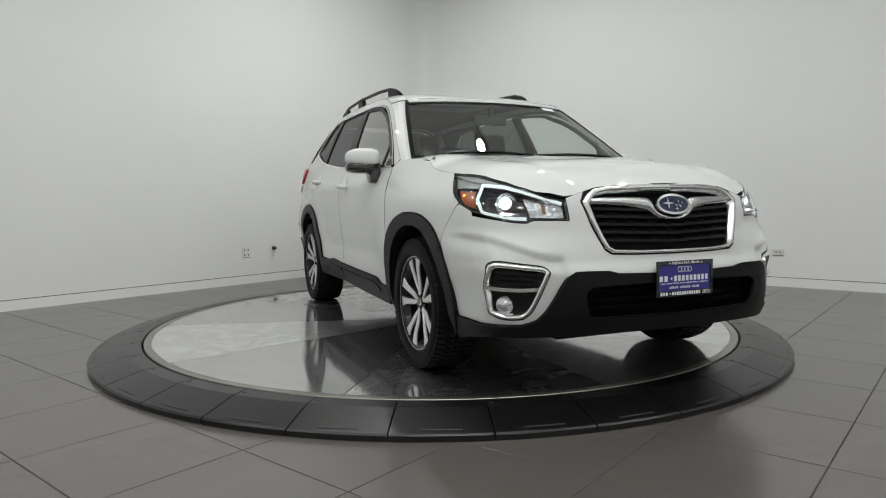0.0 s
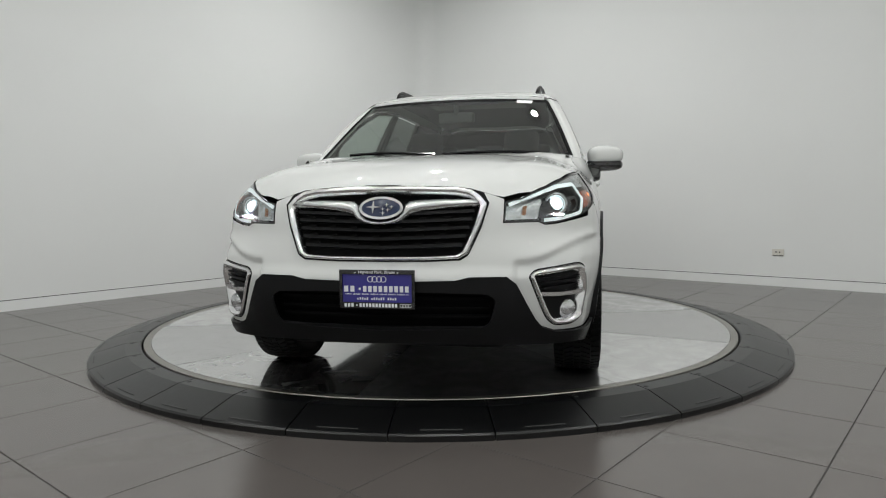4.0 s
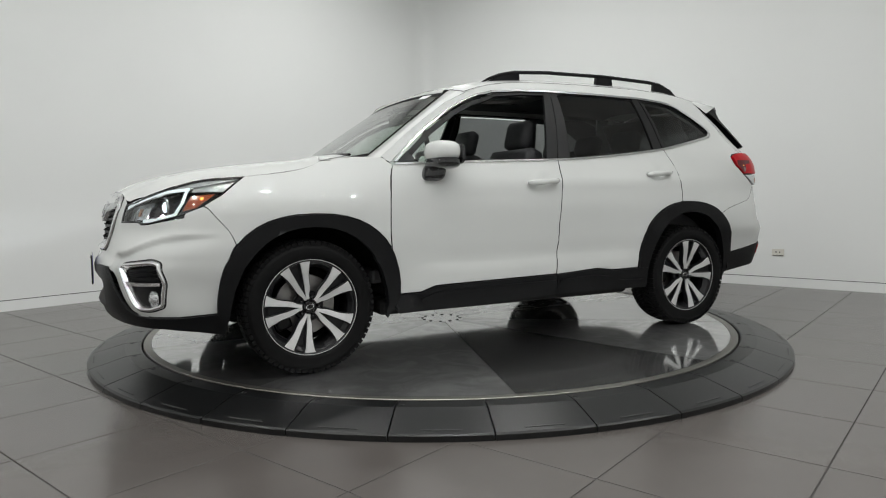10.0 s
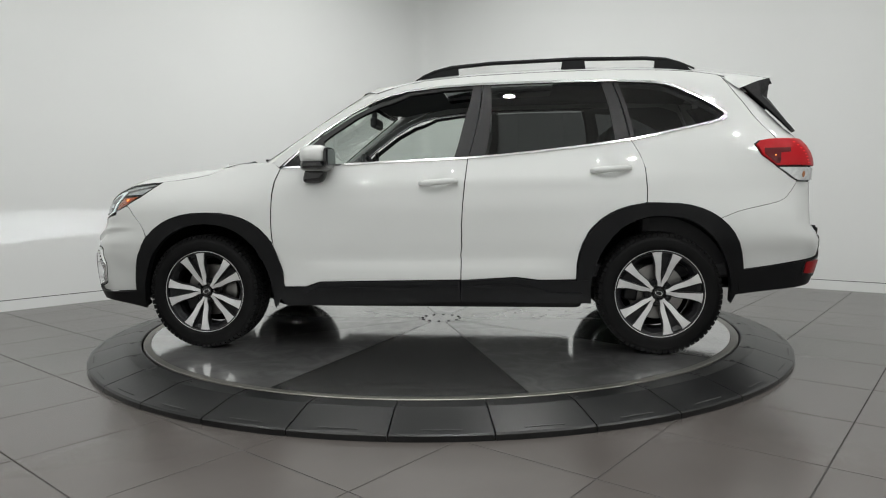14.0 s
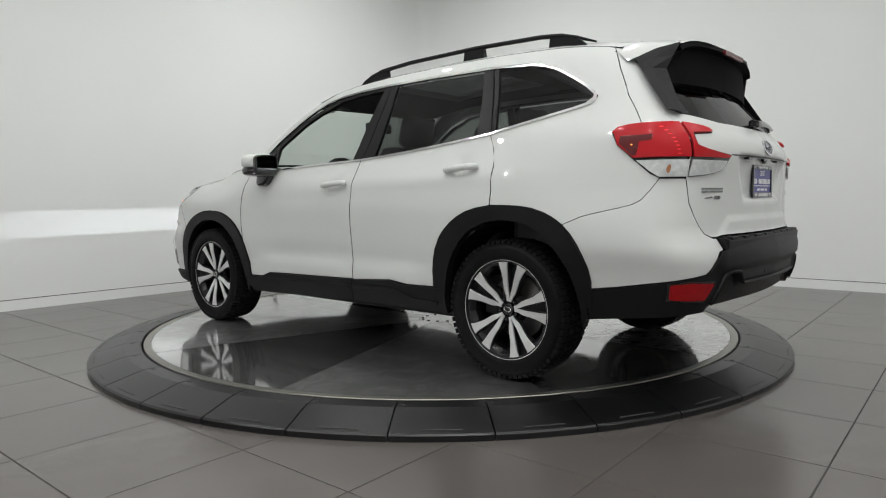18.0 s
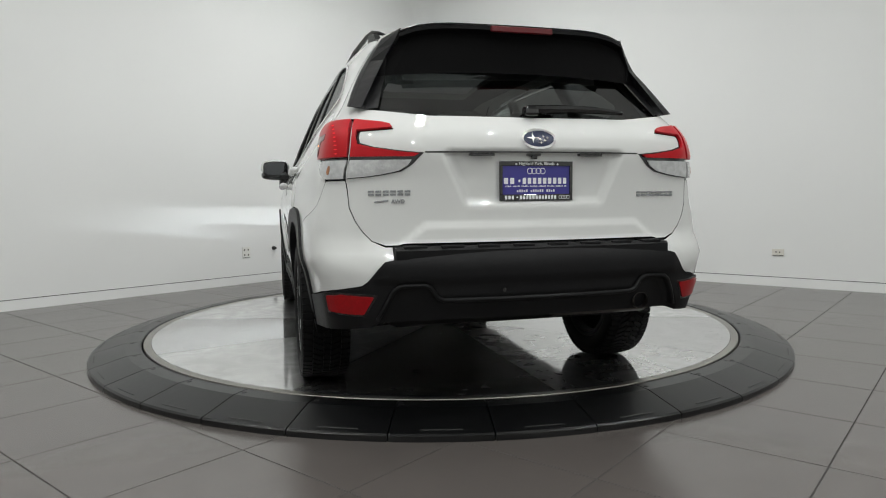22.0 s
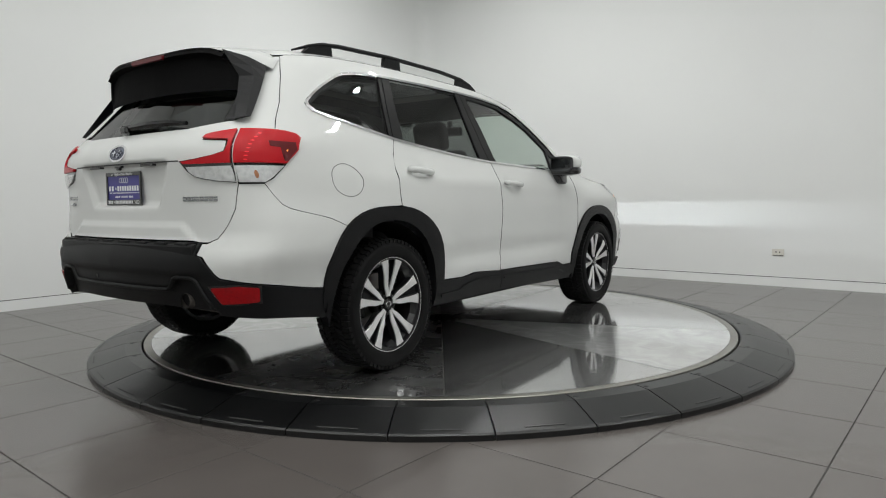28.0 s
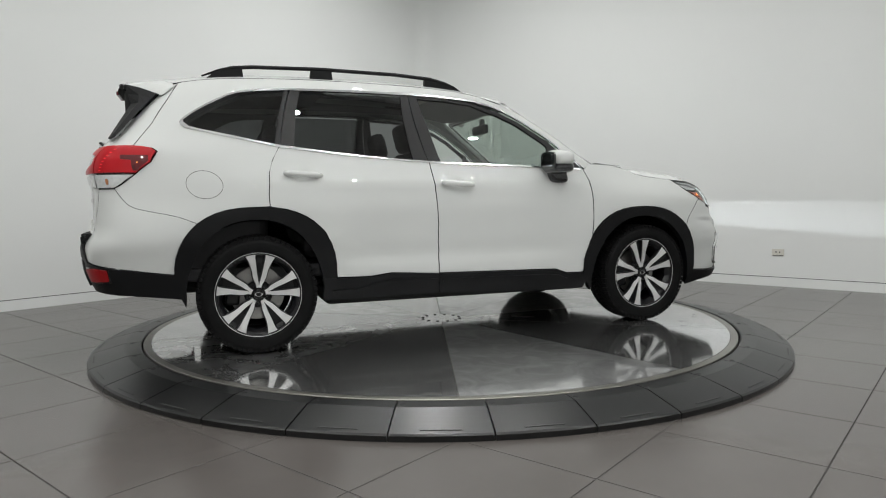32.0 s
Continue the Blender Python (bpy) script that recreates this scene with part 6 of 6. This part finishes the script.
    shell("sticker", screen, [(0.40, 1.515), (0.50, 1.507), (0.495, 1.485), (0.40, 1.492)], M_PRINT, CAR, step=0.05, thick=0.001, off=0.003, gap=0, label="small white windscreen sticker")
    b = bmesh.new()
    n = 10
    rows = []
    for k in range(n + 1):
        t = k / n
        h = 0.062 * math.sin(min(1, t * 1.15) * math.pi / 2) ** 1.3 * (1 if t < 0.93 else 0.5)
        w = 0.030 * (1 - (1 - t) ** 2 * 0.85)
        zb = roof(-1.50 - 0.16 * t, 0)[2] - 0.003
        rows.append([b.verts.new((-1.50 - 0.16 * t, yy, zb + hh)) for yy, hh in ((-w, 0), (-w * 0.4, h * 0.6), (0, h), (w * 0.4, h * 0.6), (w, 0))])
    for a, c2 in zip(rows, rows[1:]):
        for i in range(4):
            b.faces.new((a[i], a[i + 1], c2[i + 1], c2[i]))
    b.faces.new(rows[-1])
    bmesh.ops.recalc_face_normals(b, faces=b.faces)
    part("roof_fin", b, M_PAINT, CAR, "white roof aerial fin", smooth=True)


def flipped(bm, s):
    if s < 0:
        for v in bm.verts:
            v.co.y = -v.co.y
        bmesh.ops.reverse_faces(bm, faces=bm.faces)
    return bm


side_trim()


def cabin():
    for s in (1, -1):
        pane = [(-1.115, 1.548), (-1.30, 1.535), (-1.39, 1.518), (-1.58, 1.425), (-1.685, 1.355), (-1.69, 1.335), (-1.64, 1.312), (-1.185, 1.215)]
        shell("pillar_lining", body, SX((-1.09, 1.10), (-1.05, 1.575), (-1.60, 1.575), (-1.74, 1.53), (-1.84, 1.36), (-1.93, 1.20), (-1.90, 1.05)), M_LINER, CAR, holes=[inset(SX(*pane), 0.012)], side=s, off=-0.034, thick=0.0, gap=0, label="dark rear pillar lining")
    def seat(y, w, x, rear=False):
        bm = bmesh.new()
        box(bm, x - 0.02, x + 0.48, y - w, y + w, 0.52, 0.68, 0.05)
        st = part("seat", bm, M_SEAT, CAR, "dark upholstered seat", smooth=False)
        bm = bmesh.new()
        m = Matrix.Translation((x, y, 0.62)) @ Euler((0, radians(-14), 0)).to_matrix().to_4x4()
        box(bm, -0.07, 0.07, -w, w, 0.0, 0.60, 0.05, m)
        part("backrest", bm, M_SEAT, st, smooth=True)
        for hy in ((0,) if not rear else (-0.42, 0.0, 0.42)):
            bm = bmesh.new()
            box(bm, -0.05, 0.05, hy - 0.13, hy + 0.13, 0.60 if not rear else 0.60, 0.80 if not rear else 0.76, 0.045, m)
            part("headrest", bm, M_SEAT, st, smooth=True)
    seat(0.37, 0.25, -0.12)
    seat(-0.37, 0.25, -0.12)
    seat(0.0, 0.64, -1.02, True)
    bm = bmesh.new()
    box(bm, 0.45, 0.95, -0.70, 0.70, 0.70, 1.06, 0.08)
    part("dashboard", bm, M_DASH, CAR, "dark dashboard")
    bm = bmesh.new()
    box(bm, -0.3, 0.6, -0.11, 0.11, 0.45, 0.78, 0.04)
    part("console", bm, M_DASH, CAR)
    bm = bmesh.new()
    n = 36
    pts = [(0.0, 0.185 * math.cos(2 * math.pi * k / n), 0.185 * math.sin(2 * math.pi * k / n)) for k in range(n + 1)]
    m = Matrix.Translation((0.37, 0.37, 1.0)) @ Euler((0, radians(25), 0)).to_matrix().to_4x4()
    tube(bm, [m @ Vector(p) for p in pts], 0.016, 8)
    box(bm, -0.02, 0.02, -0.18, 0.18, -0.03, 0.03, 0.01, m)
    box(bm, -0.03, 0.03, -0.06, 0.06, -0.07, 0.06, 0.02, m)
    part("steering_wheel", bm, M_DASH, CAR, "black steering wheel")
    rp = [(0.42, 0.0), (0.40, 0.3), (0.33, 0.50), (-0.3, 0.56), (-0.9, 0.57), (-1.5, 0.55), (-1.75, 0.50), (-1.80, 0.0)]
    rp = rp + [(x, -y) for x, y in rp[::-1][1:-1]]
    moon = rounded([(-0.04, 0.38), (-0.78, 0.38), (-0.78, -0.38), (-0.04, -0.38)], 0.05)
    shell("headliner", roof, rp, M_LINER, CAR, holes=[moon], step=0.1, thick=0.0, off=-0.05, gap=0, label="dark headliner")
    bm = bmesh.new()
    box(bm, 0.42, 0.465, -0.12, 0.12, 1.38, 1.45, 0.015)
    box(bm, 0.44, 0.475, -0.015, 0.015, 1.43, 1.50, 0.005)
    part("rear_view_mirror", bm, M_DASH, CAR, "black interior mirror")
    for s in (1, -1):
        bm = bmesh.new()
        box(bm, -1.9, -1.25, s * 0.62 - 0.10, s * 0.62 + 0.10, 0.45, 1.14, 0.05)
        part("boot_lining", bm, M_DASH, CAR)
    bm = bmesh.new()
    box(bm, -2.05, 0.95, -0.76, 0.76, 0.42, 0.50, 0.02)
    part("cabin_floor", bm, M_DASH, CAR)


cabin()
def wheels():
    # one wheel, then three copies; its outer face looks along +y
    bm = bmesh.new()
    lathe(bm, [(0.218, -0.105), (0.238, -0.105), (0.244, 0.088), (0.246, 0.098), (0.241, 0.102), (0.234, 0.098), (0.229, 0.075), (0.220, 0.03), (0.214, -0.105)], 64, "y")
    wheel = part("wheel", bm, M_ALLOY_D, None, "dark alloy wheel with bright machined spokes", smooth=False)
    # tyre with tread blocks
    bm = bmesh.new()
    lathe(bm, [(0.238, -0.098), (0.244, -0.106), (0.266, -0.115), (0.298, -0.113), (0.323, -0.102), (0.333, -0.090), (0.333, 0.090), (0.323, 0.102), (0.305, 0.1115), (0.302, 0.1135), (0.296, 0.1135), (0.292, 0.1145), (0.266, 0.115), (0.252, 0.111), (0.247, 0.106), (0.242, 0.098)], 96, "y")
    tyre = part("tyre", bm, M_TYRE, wheel, "black rubber all-season tyre", smooth=True)
    vs, fs = [], []
    nblk = 66
    for k in range(nblk):
        a0 = 2 * math.pi * k / nblk
        for y0, y1, lean in ((-0.108, -0.066, 0.0), (-0.062, -0.018, 0.030), (-0.014, 0.014, 0.0), (0.018, 0.062, -0.030), (0.066, 0.108, 0.0)):
            shift = 0.5 if abs(lean) < 0.01 and abs(y0 + y1) > 0.1 else 0.0
            a = a0 + shift * math.pi / nblk
            w = 2 * math.pi / nblk * 0.74
            o = len(vs)
            for y in (y0, y1):
                edge = abs(y) > 0.1
                rl, rh = (0.317, 0.335) if edge else (0.331, 0.3425)
                sk = lean * (1 if y > (y0 + y1) / 2 else -1)
                for da, r in ((0, rl), (0, rh), (w, rh), (w, rl)):
                    vs.append((r * math.cos(a + da + sk), y, r * math.sin(a + da + sk)))
            fs += [(o, o + 1, o + 5, o + 4), (o + 1, o + 2, o + 6, o + 5), (o + 2, o + 3, o + 7, o + 6), (o, o + 3, o + 2, o + 1), (o + 4, o + 5, o + 6, o + 7)]
    tread = pydata("tread", vs, fs, M_TYRE, wheel, smooth=False)
    tagged(tread, kind="stuff")
    half_a = Curve([(0.040, 9.0), (0.060, 9.5), (0.085, 12.5), (0.105, 13.2), (0.15, 12.6), (0.20, 13.4), (0.237, 14.2)])
    half_w = Curve([(0.040, 0.0075), (0.060, 0.0085), (0.085, 0.0125), (0.105, 0.0135), (0.15, 0.0150), (0.20, 0.0205), (0.222, 0.0245), (0.237, 0.0330)])

    def blade(bm, base, sg, lift, grow, depth, r0, r1, tilt=0.0):
        """One leg of a twin spoke: slim and close to its twin at the hub, kinked, wide at the rim."""
        rows, n = [], 16
        for k in range(n + 1):
            r = r0 + (r1 - r0) * k / n
            a = base + sg * radians(half_a(r))
            c, tn = Vector((r * math.cos(a), 0, r * math.sin(a))), Vector((-math.sin(a), 0, math.cos(a))) * sg
            w = half_w(r) + grow
            y = 0.0775 + 0.0175 * smooth(0.04, 0.22, r) + lift
            rows.append([bm.verts.new(c + tn * d * w + Vector((0, y + h, 0))) for d, h in ((-1.0, -depth), (-1.0, -0.002), (-0.92, 0.0), (0.90, -tilt), (1.0, -0.003 - tilt), (1.0, -depth))])
        for p, q in zip(rows, rows[1:]):
            for i in range(5):
                bm.faces.new((p[i], q[i], q[i + 1], p[i + 1]))
        bm.faces.new(rows[0])
        bm.faces.new(rows[-1][::-1])
        bmesh.ops.recalc_face_normals(bm, faces=bm.faces)

    for k in range(5):
        base = radians(90 + 72 * k)
        for sg in (-1, 1):
            b2 = bmesh.new()
            blade(b2, base, sg, 0.0, 0.0, 0.010, 0.040, 0.2375, 0.002)
            part("spoke", b2, M_ALLOY, wheel)
            b2 = bmesh.new()
            blade(b2, base, sg, -0.0085, 0.0042, 0.034, 0.038, 0.236)
            part("spoke_back", b2, M_ALLOY_D, wheel)
        # dark web in the notch of each twin spoke
        b2 = bmesh.new()
        rows = []
        for j in range(8):
            r = 0.05 + 0.185 * j / 7
            w = max(0.001, r * math.sin(radians(half_a(r))) - half_w(r))
            c, tn = Vector((math.cos(base), 0, math.sin(base))), Vector((-math.sin(base), 0, math.cos(base)))
            y = 0.068 + 0.014 * smooth(0.05, 0.2, r) - 0.020 * smooth(0.07, 0.13, r) * smooth(0.232, 0.21, r)
            rows.append([b2.verts.new(c * r + tn * w * d + Vector((0, y, 0))) for d in (-1.15, 0.0, 1.15)])
        for p, q in zip(rows, rows[1:]):
            for i in range(2):
                b2.faces.new((p[i], p[i + 1], q[i + 1], q[i]))
        part("spoke_web", b2, M_ALLOY_D, wheel)
        # dark stepped frame at the outer end of the opening between two twins
        mid = base + radians(36)
        b2 = bmesh.new()
        rows = []
        for j in range(13):
            a = mid + radians(-21 + 42 * j / 12)
            e = 1 - 0.055 * abs(j - 6) / 6
            rows.append([b2.verts.new((r * math.cos(a), y, r * math.sin(a))) for r, y in ((0.239, 0.094), (0.226 * e, 0.086), (0.208 * e, 0.060), (0.205 * e, 0.020))])
        for p, q in zip(rows, rows[1:]):
            for i in range(3):
                b2.faces.new((p[i], p[i + 1], q[i + 1], q[i]))
        part("window_edge", b2, M_ALLOY_D, wheel)
    bm = bmesh.new()
    lathe(bm, [(0.2335, 0.092), (0.2365, 0.0975), (0.2425, 0.1025), (0.2465, 0.1010), (0.2470, 0.0965)], 72, "y")
    part("rim_lip", bm, M_ALLOY, wheel, "bright machined rim edge", smooth=True)
    bm = bmesh.new()
    lathe(bm, [(0.0, 0.079), (0.026, 0.079), (0.030, 0.074), (0.031, 0.03)], 28, "y")
    cap = part("centre_cap", bm, M_GLOSS, wheel, "black centre cap with silver oval", smooth=False)
    bm = bmesh.new()
    lathe(bm, [(0.012, 0.0), (0.013, 0.0012), (0.015, 0.0012), (0.016, 0.0)], 24, "y")
    e = part("cap_badge", bm, M_CHROME, wheel)
    e.location, e.scale = (0, 0.0792, 0), (1.35, 1, 0.85)
    bm = bmesh.new()
    lathe(bm, [(0.0, 0.052), (0.072, 0.056), (0.080, 0.045), (0.080, 0.02)], 36, "y")
    part("hub", bm, M_ALLOY_D, wheel)
    for k in range(5):
        a = radians(90 + 36 + 72 * k)
        bm = bmesh.new()
        lathe(bm, [(0.0, 0.082), (0.007, 0.078), (0.0095, 0.073), (0.0095, 0.05)], 6, "y")
        o = part("lug_nut", bm, M_GLOSS, wheel)
        o.location = (0.050 * math.cos(a), 0, 0.050 * math.sin(a))
    bm = bmesh.new()
    lathe(bm, [(0.06, -0.01), (0.155, -0.01), (0.158, -0.014), (0.158, -0.034), (0.06, -0.034)], 48, "y")
    part("brake_disc", bm, M_BRAKE, wheel, "bare steel brake disc")
    bm = bmesh.new()
    lathe(bm, [(0.0, -0.04), (0.20, -0.06)], 32, "y")
    part("backing_plate", bm, M_BLACK, wheel)
    bm = bmesh.new()
    box(bm, 0.10, 0.18, -0.05, 0.012, -0.075, 0.075, 0.012)
    part("brake_caliper", bm, M_ALLOY_D, wheel)
    wheel.parent = CAR
    spots = ((1.326, 0.785, 0), (-1.330, 0.785, 0), (1.326, -0.785, 180), (-1.330, -0.785, 180))
    turns = (20, -10, 10, -4)
    wheel.matrix_basis = pose(spots[0][0], spots[0][1], 0.3425, 0, turns[0], spots[0][2])
    for (x, y, rz), tn in zip(spots[1:], turns[1:]):
        copy_thing(wheel, pose(x, y, 0.3425, 0, 0, rz) @ pose(0, 0, 0, 0, tn, 0))


wheels()


def underbody():
    bm = bmesh.new()
    box(bm, -0.92, 0.90, -0.74, 0.74, 0.235, 0.34, 0.03)
    part("floor_pan", bm, M_UNDER, CAR)
    bm = bmesh.new()
    box(bm, -1.95, -0.9, -0.55, 0.55, 0.33, 0.44, 0.04)
    part("floor_pan", bm, M_UNDER, CAR)
    bm = bmesh.new()
    box(bm, 0.88, 2.05, -0.50, 0.50, 0.24, 0.42, 0.04)
    part("engine_tray", bm, M_UNDER, CAR)
    bm = bmesh.new()
    box(bm, 1.86, 2.04, -0.62, 0.62, 0.262, 0.33, 0.03)
    part("air_dam", bm, M_UNDER, CAR, "black air dam under the bumper")
    for x in (1.335, -1.335):
        bm = bmesh.new()
        tube(bm, [(x, -0.72, 0.33), (x, 0.72, 0.33)], 0.035, 10)
        tube(bm, [(x + 0.12, -0.66, 0.26), (x - 0.1, -0.2, 0.30)], 0.022, 8)
        tube(bm, [(x + 0.12, 0.66, 0.26), (x - 0.1, 0.2, 0.30)], 0.022, 8)
        part("axle", bm, M_UNDER, CAR)
        for s in (1, -1):
            # wheel house
            vs, fs = [], []
            n = 20
            for k in range(n + 1):
                a = radians(2 + 176 * k / n)
                r = 0.432 if x > 0 else 0.425
                cx = x - 0.02 if x > 0 else x
                for y in (0.42, 0.855):
                    vs.append((cx + r * math.cos(a), s * y, 0.345 + r * math.sin(a)))
            for k in range(n):
                fs.append((2 * k, 2 * k + 1, 2 * k + 3, 2 * k + 2))
            o = len(vs)
            vs.append((x, s * 0.42, 0.345))
            fs += [(2 * k, 2 * k + 2, o) for k in range(n)]
            pydata("wheel_house", vs, fs, M_BLACK, CAR)
    # silencer and tail pipe
    bm = bmesh.new()
    box(bm, -2.13, -1.85, -0.62, -0.10, 0.37, 0.48, 0.05)
    part("silencer", bm, M_EXH, CAR, "dull steel exhaust silencer")
    bm = bmesh.new()
    lathe(bm, [(0.033, 0.0), (0.035, 0.003), (0.035, 0.18), (0.031, 0.18), (0.031, 0.02)], 24, "x")
    o = part("tail_pipe", bm, M_EXH, CAR, "round steel tail pipe", smooth=True)
    o.location = (-2.245, -0.474, 0.446)


underbody()

floor()


def motions():
    rows_p, rows_c = [], []
    for t in range(0, 33):
        a = HEADING + RATE * t
        c, s = math.cos(radians(a)), math.sin(radians(a))
        rows_p.append((float(t), pose(0, 0, 0, 0, 0, a)))
        rows_c.append((float(t), pose(OFF[0] * c - OFF[1] * s, OFF[0] * s + OFF[1] * c, TOP, 0, 0, a)))
    walk(PLATE, rows_p)
    walk(CAR, rows_c)


motions()
